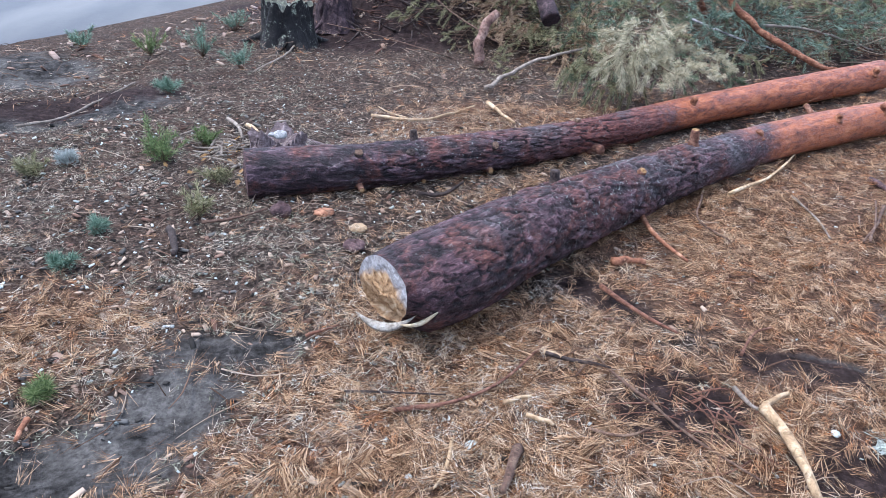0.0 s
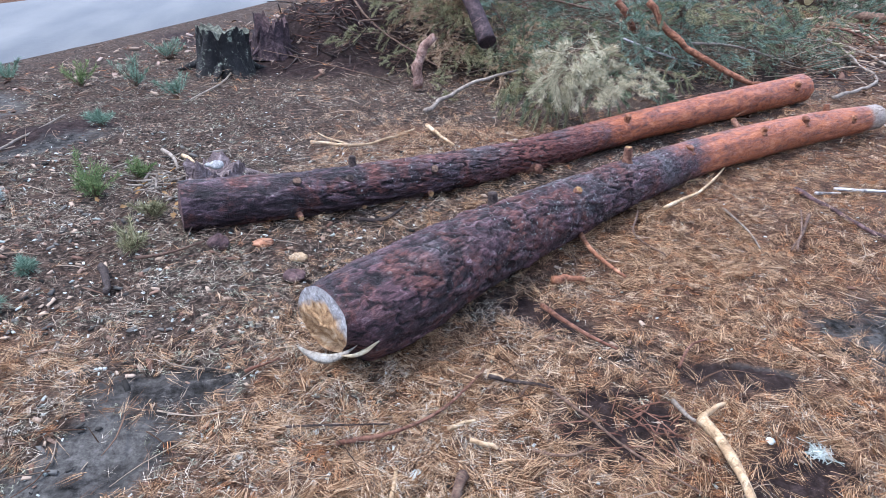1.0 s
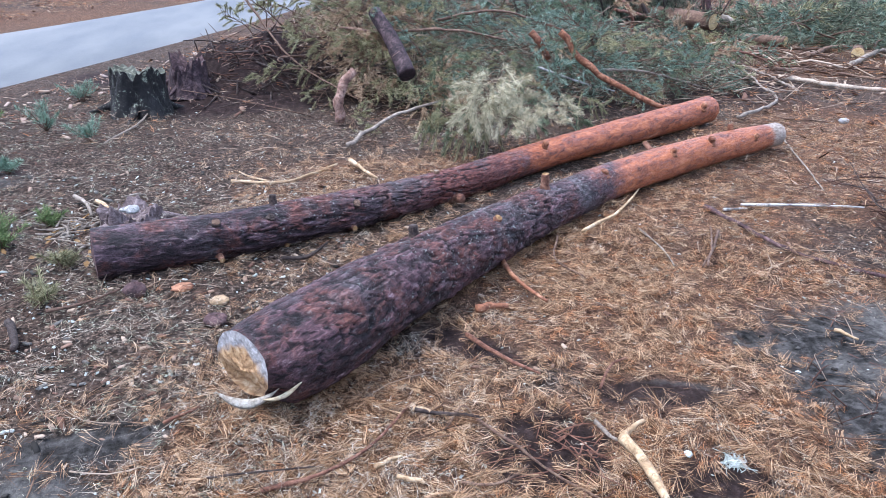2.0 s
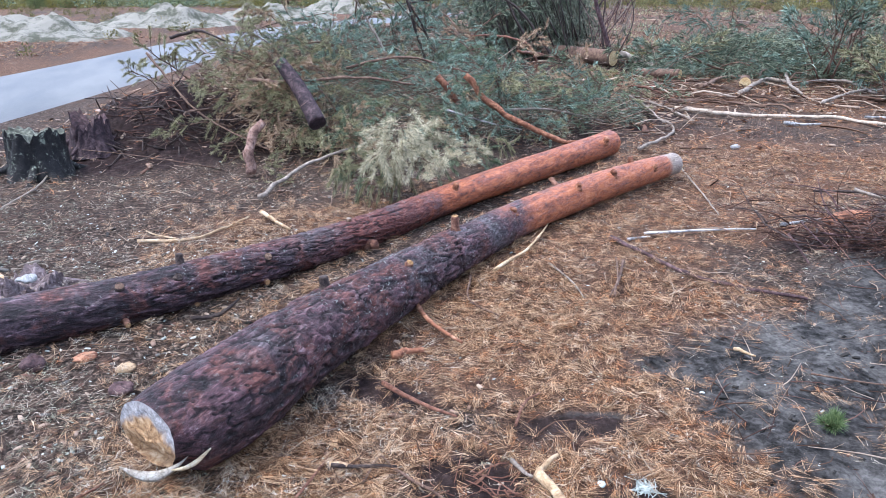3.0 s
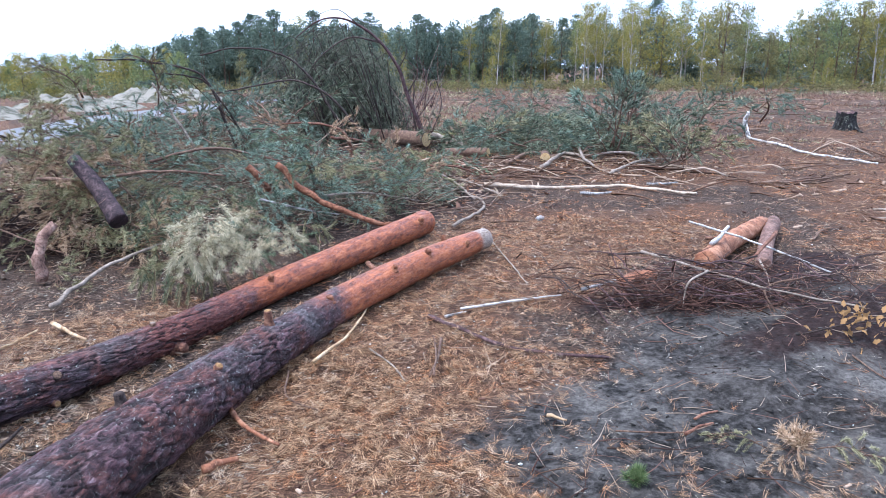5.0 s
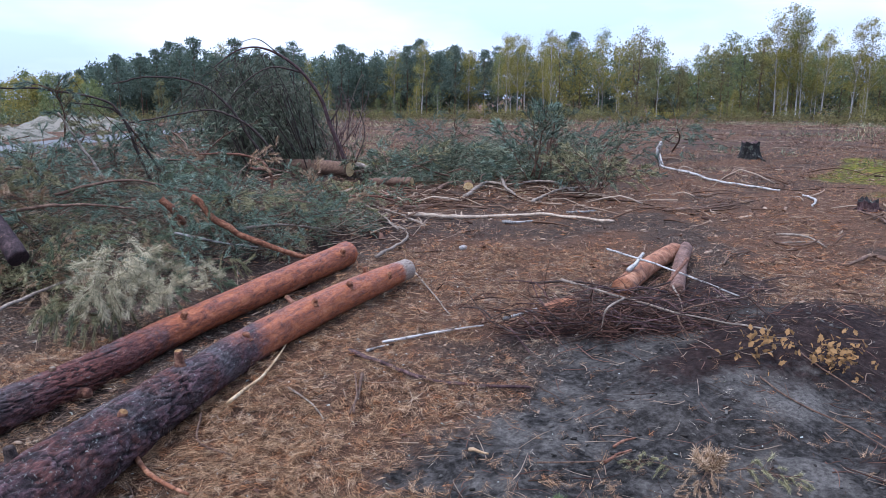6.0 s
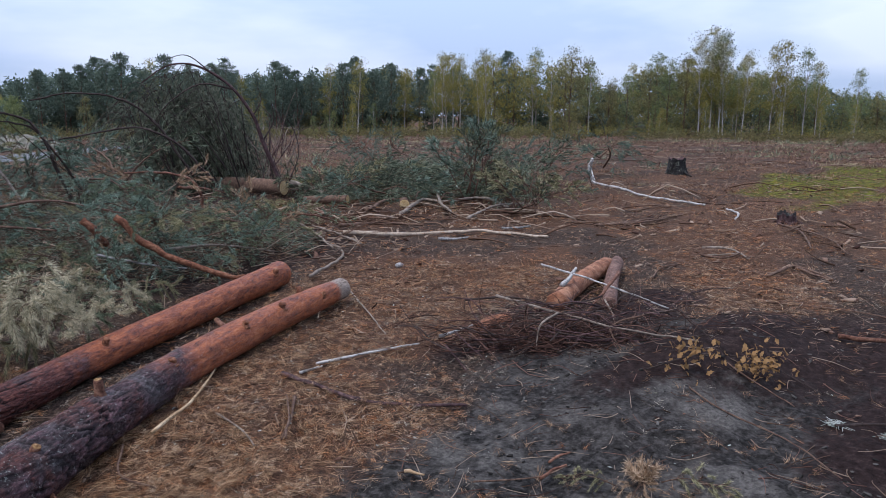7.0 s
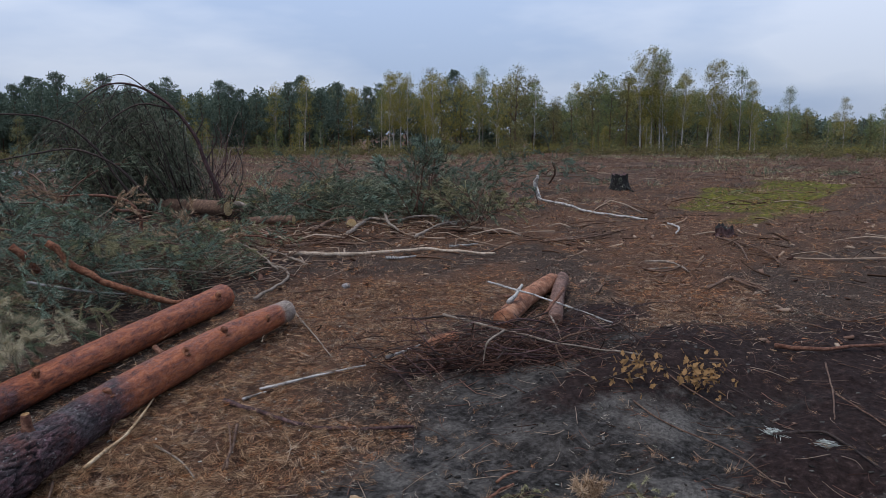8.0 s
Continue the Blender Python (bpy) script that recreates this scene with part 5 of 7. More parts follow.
def heap_z(x, y):
    return (0.70 * np.exp(-(((x - 1.4) / 0.85) ** 2 + ((y - 9.3) / 1.0) ** 2)) + 1.05 * np.exp(-(((x - 2.5) / 1.6) ** 2 + ((y - 8.8) / 1.5) ** 2)) + 0.38 * np.exp(-(((x - 4.2) / 1.3) ** 2 + ((y - 7.7) / 0.9) ** 2))
            + 0.45 * np.exp(-(((x - 1.0) / 0.9) ** 2 + ((y - 7.6) / 0.8) ** 2)) + 0.45 * np.exp(-(((x - 2.6) / 1.0) ** 2 + ((y - 6.9) / 0.6) ** 2)))


rng = np.random.default_rng(23)
HEAP = "boughs in the heap"
blue = [bough(101, 1.25, NEEDLE_BLUE, "fresh blue-green pine bough in the heap", droop=0.35)] + [hanging_bough(104 + k, NEEDLE_BLUE, "tufted blue-green pine bough in the heap", HEAP, length=0.95) for k in range(3)]
green = [hanging_bough(114 + k, NEEDLE_GREEN, "tufted green pine bough in the heap", HEAP, length=0.95) for k in range(2)]
olive = [hanging_bough(122 + k, NEEDLE_OLIVE, "tufted yellowing pine bough in the heap", HEAP, length=0.85) for k in range(2)]
tan_b = [hanging_bough(131 + k, NEEDLE_STRAW, "dead tan pine bough in the heap", HEAP, length=0.8) for k in range(2)]
dark = [bough(141 + k, 1.5, NEEDLE_DARK, "dark green pine bough on the clearing", per=26, width=0.013, needle=0.10, group="boughs on the clearing") for k in range(2)]
far_green = [bough(181, 1.2, NEEDLE_FAR, "grey-green pine bough", per=24, width=0.014, needle=0.11), bough(182, 1.2, NEEDLE_FAR, "grey-green pine bough", per=24, width=0.014, needle=0.11)]
far_blue = [bough(183, 1.25, NEEDLE_BLUE, "blue-green pine bough", per=24, width=0.014, needle=0.11)]
far_olive = [bough(184, 1.0, NEEDLE_OLIVE, "olive pine bough", per=24, width=0.013, needle=0.10)]
placed = set()


def lay(pool, m):
    k = int(rng.integers(len(pool)))
    if pool[k].name in placed:
        return copy_thing(pool[k], m)
    placed.add(pool[k].name)
    pool[k].matrix_basis = m
    return pool[k]


for k in range(186):
    while True:
        x, y = rng.uniform(-0.4, 6.2), rng.uniform(5.4, 11.0)
        front = np.interp(x, [-0.4, 0.4, 1.2, 2.5, 3.4, 4.4, 5.4, 6.2], [8.9, 7.4, 6.25, 6.3, 6.8, 7.2, 7.5, 8.5])
        back = np.interp(x, [-0.4, 1, 3, 5, 6.2], [9.0, 11.0, 11.0, 9.8, 9.0])
        if front < y < back:
            break
    h = float(heap_z(x, y)) * rng.uniform(0.25, 1.0) ** 0.7
    pick = rng.uniform()
    if x < 1.3:
        pool = olive if pick < 0.62 else tan_b if pick < 0.82 else green
    elif x < 3.4:
        pool = blue if pick < 0.60 else green if pick < 0.78 else tan_b if pick < 0.88 else olive
    else:
        pool = green if pick < 0.40 else blue if pick < 0.62 else olive if pick < 0.84 else tan_b
    turn = rng.uniform(0, 360) if rng.uniform() < 0.35 else rng.normal(-110, 55)
    lay(pool, spot(x, y, turn, rng.uniform(0.55, 0.95), h + 0.06, rng.normal(0, 40), rng.normal(-14, 24)))

# farther boughs, too many and too small to tell apart
far_pieces = []


def strew(pool, m):
    far_pieces.append((pool[int(rng.integers(len(pool)))], m))


def gather(name, label, category):
    vs, fs, ids, mats, base = [], [], [], [], 0
    for ob, m in far_pieces:
        for child in ob.children:
            me = child.data
            co = np.empty(len(me.vertices) * 3, np.float32)
            me.vertices.foreach_get("co", co)
            co = co.reshape(-1, 3) @ np.array(m.to_3x3()).T + np.array(m.translation)
            idx = np.empty(len(me.loops), np.int32)
            me.loops.foreach_get("vertex_index", idx)
            k = len(me.loops) // len(me.polygons)
            f = idx.reshape(-1, k)
            f = f if k == 3 else np.vstack([f[:, [0, 1, 2]], f[:, [0, 2, 3]]])
            if me.materials[0] not in mats:
                mats.append(me.materials[0])
            vs.append(co)
            fs.append(f + base)
            ids.append(np.full(len(f), mats.index(me.materials[0])))
            base += len(co)
    far_pieces.clear()
    return tagged(new(name, mesh_from(name, np.vstack(vs), np.vstack(fs), mats, False, np.concatenate(ids))), label, category, kind="stuff")


# the green heap in the middle distance and the low boughs behind the felled pine
for k in range(95):
    u, w = rng.uniform(), rng.uniform(-1, 1)
    x, y = 8.4 + 3.6 * u + w * 0.9, 12.6 - 3.2 * u + w * 1.2
    h = (0.10 + 0.42 * math.exp(-((u - 0.45) / 0.25) ** 2) * (1 - w * w)) * rng.uniform(0.2, 1)
    pool = [far_green, dark, far_blue, far_olive][int(rng.choice(4, p=[0.55, 0.25, 0.08, 0.12]))]
    strew(pool, spot(x, y, rng.uniform(0, 360), rng.uniform(0.7, 1.15), h + 0.06, rng.normal(0, 30), rng.normal(-5, 12)))
for k in range(40):
    x, y = rng.uniform(1.6, 5.2), rng.uniform(10.8, 15.0)
    pool = far_green if rng.uniform() < 0.5 else dark
    strew(pool, spot(x, y, rng.uniform(0, 360), rng.uniform(0.8, 1.3), rng.uniform(0.1, 0.7), rng.normal(0, 30), rng.normal(-6, 18)))
gather("boughs", "grey-green pine boughs heaped on the clearing", "boughs")
# one steep bough standing out of the green heap, and an olive bush of boughs at its end
for k in range(9):
    strew(far_blue if k % 3 else far_green, spot(9.5 + rng.normal() * 0.18, 8.75 + rng.normal() * 0.2, rng.uniform(0, 360), rng.uniform(0.85, 1.1), rng.uniform(0.1, 0.5), rng.normal(0, 20), rng.normal(-62, 9)))
for k in range(10):
    strew(far_olive if k % 3 else far_green, spot(9.8 + rng.normal() * 0.25, 7.6 + rng.normal() * 0.22, rng.uniform(0, 360), rng.uniform(0.7, 0.95), rng.uniform(0.05, 0.3), rng.normal(0, 20), rng.normal(-40, 14)))
for k in range(26):
    d, yaw = rng.uniform(15, 32), rng.uniform(40, 60)
    x, y = polar(yaw, d)
    strew(dark, spot(x, y, rng.uniform(0, 360), rng.uniform(1.0, 1.7), rng.uniform(0.05, 0.3), rng.normal(0, 30), rng.normal(-8, 15)))
gather("boughs", "green and olive boughs strewn over the clearing", "boughs")



def heap_core(name, label, mat, count, box, top, length, width, seed):
    """Needles and twigs packed inside a heap, too dense to tell apart."""
    r = np.random.default_rng(seed)
    x, y = r.uniform(box[0], box[1], count), r.uniform(box[2], box[3], count)
    h = top(x, y)
    keep = h > 0.10 + 0.15 * fbm(x * 2.5, y * 2.5, seed, 3)
    x, y, h = x[keep], y[keep], h[keep]
    z = ground_z(x, y) + h * (0.55 + 0.75 * fbm(x * 3.2, y * 3.2, seed + 1, 3)) * r.uniform(0.1, 1, len(x)) ** 0.6
    # gathered in tufts that point outwards
    a = 2 * math.pi * 2.2 * fbm(x * 2.8 + 5, y * 2.8 + z * 2.0, seed + 2, 2)
    way = np.stack([np.cos(a), np.sin(a) - 0.3, np.full(len(x), 0.1)], 1) + r.normal(size=(len(x), 3)) * 0.38
    way /= np.linalg.norm(way, axis=1)[:, None]
    v, f = blades(np.stack([x, y, z], 1), way, r.uniform(*length, len(x)), width, r.normal(size=(len(x), 3)))
    return tagged(new(name, mesh_from(name, v, f, mat)), label, "boughs", kind="stuff")


def left_end(x, y):
    return 0.50 * np.exp(-(((x - 1.05) / 0.6) ** 2 + ((y - 7.6) / 0.8) ** 2)) + 0.3 * np.exp(-(((x - 1.6) / 0.6) ** 2 + ((y - 6.4) / 0.5) ** 2))


def green_heap(x, y):
    u, w = ((x - 8.4) * 3.6 - (y - 12.6) * 3.2) / 23.2, ((x - 8.4) * 3.2 + (y - 12.6) * 3.6) / 23.2 * 1.6
    return (0.28 + 0.62 * np.exp(-((u - 0.5) / 0.26) ** 2)) * np.clip(1 - (w / 0.6) ** 2, 0, 1) * sstep(-0.15, 0.1, u) * sstep(1.15, 0.9, u)


heap_core("boughs", "brown twigs and dead needles inside the bough heap", TWIGS, 26000, (-0.6, 6.0, 5.8, 11.0), lambda x, y: heap_z(x, y) * 0.8, (0.08, 0.22), 0.006, 501)
heap_core("boughs", "blue-green needles packed in the bough heap", NEEDLE_BLUE, 18000, (1.2, 5.8, 6.2, 11.0), lambda x, y: heap_z(x, y) * 0.92, (0.07, 0.13), 0.006, 502)
# duller needles inside the heap put the shade of its gaps into the colour
heap_core("boughs", "dull green needles deep in the bough heap, coloured for the shade in its gaps", CROWN_DULL, 24000, (1.0, 5.8, 6.2, 11.0), lambda x, y: heap_z(x, y) * 0.85, (0.07, 0.13), 0.007, 507)
heap_core("boughs", "olive needles packed in the end of the bough heap", NEEDLE_OLIVE, 9000, (-0.7, 2.4, 5.8, 8.6), left_end, (0.07, 0.12), 0.007, 503)
heap_core("boughs", "dead tan needles packed in the bough heap", NEEDLE_STRAW, 5000, (-0.6, 3.0, 5.8, 8.6), lambda x, y: left_end(x, y) * 1.05 + 0.3 * heap_z(x, y), (0.07, 0.12), 0.006, 504)
heap_core("boughs", "grey-green needles packed in the far bough heap", NEEDLE_FAR, 30000, (7.6, 13.0, 8.4, 14.0), green_heap, (0.09, 0.17), 0.012, 505)
heap_core("boughs", "dark needles packed in the far bough heap", CROWN_DULL, 22000, (7.6, 13.0, 8.4, 14.0), lambda x, y: green_heap(x, y) * 0.85, (0.09, 0.17), 0.014, 506)
for k in range(48):
    x, y = 1.0 + rng.normal() * 0.42, 7.35 + rng.normal() * 0.4
    lay(olive if k % 3 else tan_b, spot(x, y, rng.normal(-115, 60), rng.uniform(0.6, 0.9), float(left_end(np.array([x]), np.array([y]))[0]) * rng.uniform(0.4, 1.0) + 0.05, rng.normal(0, 30), rng.normal(-10, 20)))

# tufts along the front of the heap
for k in range(50):
    x = rng.uniform(0.5, 4.6)
    y = float(np.interp(x, [0.4, 1.2, 2.5, 3.4, 4.6], [7.1, 6.2, 6.2, 6.6, 7.0])) + rng.uniform(0.0, 0.7)
    pick = rng.uniform()
    pool = (olive if pick < 0.6 else tan_b if pick < 0.8 else green) if x < 1.7 else (blue if pick < 0.35 else green if pick < 0.7 else olive if pick < 0.9 else tan_b)
    lay(pool, spot(x, y, rng.normal(-105, 50), rng.uniform(0.5, 0.85), float(heap_z(x, y)) * rng.uniform(0.2, 0.8) + 0.06, rng.normal(0, 25), rng.normal(-6, 16)))

# pale boughs hanging over the thinner log
pale = [hanging_bough(151 + k, NEEDLE_PALE, "pale tan and green pine bough drooping over the log", "boughs over the log", 9, 310, 0.42, 0.13, 0.088, 0.0036, 0.50) for k in range(3)]
soft = [hanging_bough(161 + k, NEEDLE_OLIVE, "yellow-green pine bough beside the log", "boughs over the log", 10, 210, 0.55, 0.25, 0.095, 0.0034, 0.30) for k in range(2)]
fresh = [hanging_bough(171, NEEDLE_GREEN, "green pine bough under the pale ones", "boughs over the log", 12, 190, 0.55, 0.12, 0.08, 0.0036, 0.34)]
for x, y, h, turn, size in ((2.05, 5.30, 0.38, -112, 0.85), (1.90, 5.28, 0.40, -138, 0.85), (2.18, 5.32, 0.32, -82, 0.75), (2.02, 5.50, 0.48, -120, 0.9), (1.85, 5.42, 0.45, -98, 0.85), (1.97, 5.15, 0.31, -105, 0.7), (2.22, 5.5, 0.40, -100, 0.75), (2.52, 5.75, 0.26, -70, 0.6), (1.78, 5.2, 0.33, -125, 0.7)):
    lay(pale, spot(x - 0.3, y - 0.12, turn, size, h, rng.normal(0, 15), 8))
for x, y, h, turn, size in ((1.72, 5.3, 0.24, -165, 0.8), (1.85, 5.15, 0.16, -140, 0.7), (1.78, 5.32, 0.22, 175, 0.7), (2.66, 5.9, 0.25, -60, 0.7)):
    lay(soft, spot(x - 0.2, y - 0.05, turn, size, h, 0, 6))
for x, y, h, turn, size in ((1.9, 5.4, 0.18, -150, 0.8), (2.2, 5.5, 0.16, -110, 0.8), (1.82, 5.2, 0.12, -160, 0.6), (2.5, 5.8, 0.16, -60, 0.8)):
    lay(fresh, spot(x - 0.25, y - 0.05, turn, size, h, 0, 4))

# bare limbs poking out of the heap
for line, r0, mat in (([(2.85, 8.6, 0.6), (2.7, 8.65, 1.1), (2.5, 8.7, 1.55), (1.9, 8.83, 1.72), (1.4, 8.9, 1.65)], 0.018, STICK_DARK),
                      ([(3.0, 8.6, 0.7), (2.6, 8.68, 1.4), (2.35, 8.73, 1.55), (2.0, 8.8, 1.58)], 0.014, STICK_DARK),
                      ([(5.5, 10.3, 0.4), (5.1, 10.45, 0.95), (4.8, 10.57, 1.25), (4.38, 10.74, 1.43), (3.8, 10.94, 1.34), (3.2, 11.1, 1.22)], 0.022, STICK_DARK),
                      ([(5.5, 11.4, 0.6), (4.97, 11.59, 1.5), (4.5, 11.76, 1.85), (3.9, 11.96, 1.93), (3.35, 12.1, 1.8)], 0.022, STICK_DARK),
                      ([(2.2, 7.9, 0.7), (2.0, 8.1, 1.15), (1.85, 8.2, 1.45)], 0.018, STICK_GREY),
                      ([(0.6, 7.2, 0.5), (0.95, 7.0, 0.62), (1.6, 6.9, 0.7), (2.2, 6.9, 0.6)], 0.020, STICK_BROWN),
                      ([(1.6, 7.4, 0.7), (2.2, 7.3, 0.85), (2.9, 7.2, 0.65)], 0.016, STICK_BROWN),
                      ([(3.4, 6.9, 0.45), (3.9, 7.1, 0.5), (4.5, 7.2, 0.3)], 0.018, STICK_BROWN),
                      ([(3.0, 6.5, 0.35), (3.6, 6.7, 0.3), (4.4, 6.9, 0.1)], 0.015, STICK_GREY),
                      ([(-0.3, 7.6, 0.5), (0.1, 7.0, 0.3), (0.75, 6.3, 0.12)], 0.012, STICK_BROWN),
                      ([(-0.1, 8.6, 0.62), (0.2, 8.4, 0.66), (0.45, 8.2, 0.6)], 0.02, STICK_DARK),
                      ([(2.4, 6.6, 0.42), (2.75, 6.4, 0.3), (3.1, 6.25, 0.2)], 0.012, BIRCH),
                      ([(5.0, 8.6, 0.25), (5.6, 8.1, 0.3), (6.2, 8.3, 0.1)], 0.02, STICK_RED),
                      ([(4.0, 8.4, 0.75), (4.7, 9.0, 0.65), (5.6, 9.6, 0.35)], 0.018, STICK_RED),
                      ([(4.53, 9.06, 0.2), (4.55, 9.05, 0.55), (4.45, 9.1, 0.8), (4.1, 9.25, 0.88), (3.7, 9.4, 0.86)], 0.026, STICK_RED)):
    stick(line, r0, mat, "bare limb poking out of the bough heap", "branch", 0.45)


def tangle(name, label, cat, mat, count, where, length, radius, lift, seed, sides=3):
    """Thin bent twigs that nobody could count."""
    r = np.random.default_rng(seed)
    pieces = []
    for k in range(count):
        x, y, z = where(r)
        a, tilt = r.uniform(0, 2 * math.pi), r.normal() * lift
        reach = r.uniform(*length)
        d = np.array([math.cos(a), math.sin(a), tilt]) * reach
        o = np.array([x, y, z])
        m = o + d * 0.5 + r.normal(size=3) * reach * 0.09
        e = o + d
        e[2] = max(e[2], gz(e[0], e[1]) + 0.01)
        pieces.append(tube(smooth_line([o, m, e], 5), np.linspace(1, 0.4, 5) * r.uniform(*radius), sides, 0, k))
    v, f = joined(pieces)
    return tagged(new(name, mesh_from(name, v, f, mat)), label, cat, kind="stuff")


def in_heap(r):
    x, y = r.uniform(0.2, 5.8), r.uniform(6.2, 10.5)
    return x, y, gz(x, y) + float(heap_z(x, y)) * r.uniform(0.1, 0.95)


def in_brush(r):
    k = r.normal() * 0.5
    x, y = 4.35 + 0.75 * k + r.normal() * 0.15, 2.98 - 0.42 * k + r.normal() * 0.16
    return x, y, gz(x, y) + abs(r.normal()) * 0.12


def on_clearing(r):
    yaw, d = r.uniform(14, 86), r.uniform(9, 60)
    x, y = polar(yaw, d)
    return x, y, gz(x, y) + 0.03


def by_heap(r):
    x = r.uniform(5.0, 9.5)
    y = 13.6 - x * 0.62 + r.normal() * 0.8
    return x, y, gz(x, y) + 0.04


tangle("brushwood", "tangle of thin bare twigs inside the bough heap", "brushwood", TWIGS, 420, in_heap, (0.3, 0.9), (0.003, 0.007), 0.3, 51)
tangle("brushwood", "low heap of thin reddish-brown bare twigs", "brushwood", TWIGS_RED, 600, in_brush, (0.12, 0.45), (0.002, 0.005), 0.30, 52)
tangle("brushwood", "dark reddish branches in the low brush heap", "brushwood", ROTTEN, 46, in_brush, (0.3, 0.7), (0.004, 0.009), 0.2, 56, 5)
tangle("slash", "broken sticks scattered over the clearing", "slash", TWIGS, 1500, on_clearing, (0.25, 1.3), (0.007, 0.022), 0.05, 53)
tangle("slash", "broken branches beside the bough heap", "slash", TWIGS, 240, by_heap, (0.3, 1.3), (0.006, 0.02), 0.05, 54)

tangle("brush", "dark bare branches piled round the short logs", "brush", STICK_DARK, 80, in_brush, (0.25, 0.7), (0.003, 0.008), 0.25, 58, 5)
tangle("brush", "brown bare branches lying through the bough heap", "brush", STICK_BROWN, 110, in_heap, (0.4, 1.1), (0.005, 0.012), 0.3, 54, 5)
# brush heap: longer branches that can be told apart
for line, r0, mat, label in (([(4.54, 3.67, 0.18), (4.35, 3.1, 0.26), (4.5, 2.5, 0.18), (4.64, 2.0, 0.05)], 0.010, STICK_GREY, "long grey branch lying over the brush"),
                             ([(5.9, 4.3, 0.16), (5.4, 3.55, 0.27), (5.35, 3.05, 0.2), (5.5, 2.68, 0.08)], 0.011, BIRCH, "thin white birch stick across the brush"),
                             ([(5.48, 3.14, 0.34), (5.05, 3.0, 0.25), (4.8, 3.03, 0.1)], 0.016, STICK_RED, "forked reddish branch in the brush"),
                             ([(5.4, 2.57, 0.12), (4.9, 2.5, 0.2), (4.6, 2.62, 0.16), (4.47, 2.46, 0.03)], 0.010, STICK_BROWN, "bent brown branch in the brush"),
                             ([(4.59, 4.07, 0.1), (4.74, 3.72, 0.14), (4.92, 3.5, 0.12)], 0.010, STICK_DARK, "dark branch in the brush"),
                             ([(4.24, 2.82, 0.28), (4.05, 2.82, 0.22), (4.03, 2.84, 0.05)], 0.008, STICK_GREY, "hooked grey twig in the brush"),
                             ([(5.0, 2.95, 0.22), (4.9, 2.8, 0.14), (4.8, 2.7, 0.03)], 0.007, STICK_GREY, "hooked thin twig in the brush"),
                             ([(5.21, 3.52, 0.2), (5.33, 3.54, 0.25), (5.46, 3.56, 0.3)], 0.022, BIRCH, "short white birch piece on the log")):
    stick(line, r0, mat, label, "branch", 0.5)

# ---- stumps ----
def stump(x, y, r0, h, mat, top_mat, label, seed, ragged=0.2, roots=5):
    """A stump with furrowed sides, a broken top and roots running into the ground."""
    top = thing("tree_stump", label, "stump")
    n, sides = 22, 72
    ang = np.linspace(0, 2 * math.pi, sides, endpoint=False)
    S, A = np.meshgrid(np.linspace(0, 1, n), ang, indexing="ij")
    flare = 1 + 0.42 * (1 - S) ** 2.5 * (0.3 + 1.3 * vn(np.cos(A) * 2 + 5, np.sin(A) * 2 + 5, seed))
    R = r0 * flare * (0.74 + 0.52 * fbm(np.cos(A) * 1.6 + 9, np.sin(A) * 1.6 + S * 1.4, seed, 4))
    R = R + r0 * 0.16 * (fbm(np.cos(A) * 7 + 3, np.sin(A) * 7 + S * 2.2, seed + 31, 3) - 0.5)
    jag = fbm(np.cos(ang) * 1.5 + 3, np.sin(ang) * 1.5 + 3, seed + 2, 2) - 0.5 + 0.8 * (fbm(np.cos(ang) * 7 + 3, np.sin(ang) * 7 + 8, seed + 6, 3) - 0.5)
    top_h = h * (1 + ragged * jag * 2)[None, :]
    g = gz(x, y)
    V = np.stack([x + R * np.cos(A), y + R * np.sin(A), g - 0.08 + S * (top_h + 0.08)], -1)
    i, j = np.meshgrid(np.arange(n - 1), np.arange(sides), indexing="ij")
    k = (j + 1) % sides
    part("bark", mesh_from("bark", V.reshape(-1, 3), np.stack([i * sides + j, i * sides + k, (i + 1) * sides + k, (i + 1) * sides + j], -1).reshape(-1, 4), mat, True), top)
    part("top", end_disc(V[-1], top_mat, np.array([0, 0, 1.0]), -0.05 - 0.1 * ragged * h, "top", seed), top)
    r = np.random.default_rng(seed + 60)
    for q in range(roots):
        a = 2 * math.pi * (q + r.uniform(0, 0.7)) / roots
        way = np.array([math.cos(a), math.sin(a)])
        reach = r0 * r.uniform(1.6, 2.6)
        line = [np.array([x + way[0] * f * reach, y + way[1] * f * reach, g + lift]) for f, lift in ((0.3, h * 0.26), (0.6, h * 0.06), (1.0, -0.05))]
        part("root", mesh_from("root", *tube(smooth_line(line, 10), np.linspace(r0 * 0.24, r0 * 0.05, 10), 8, 0.3, seed + q), mat, True), top)
    return top


stump(-1.20, 6.60, 0.21, 0.37, CHARRED, MOSSY_TOP, "burnt black tree stump with grey lichen specks and mossy top", 1, 0.17, 5)
stump(-0.84, 7.1, 0.16, 0.26, DARK_ROT, ROTTEN, "rotten reddish stump with upturned roots", 2, 0.5, 7)
stump(-0.80, 3.94, 0.15, 0.10, GREY_ROT, GREY_ROT, "low ragged reddish stump beside the log", 3, 0.8, 7)
stump(18.7, 9.8, 0.22, 0.42, CHARRED, ROTTEN, "dark weathered stump out on the clearing", 4, 0.2)
stump(11.6, 4.1, 0.13, 0.15, ROTTEN, CHARRED, "low dark stump out on the clearing", 6, 0.4)


def in_bank(r):
    x, y = -0.3 + r.normal() * 0.42, 7.35 + r.normal() * 0.32
    return x, y, gz(x, y) + 0.02


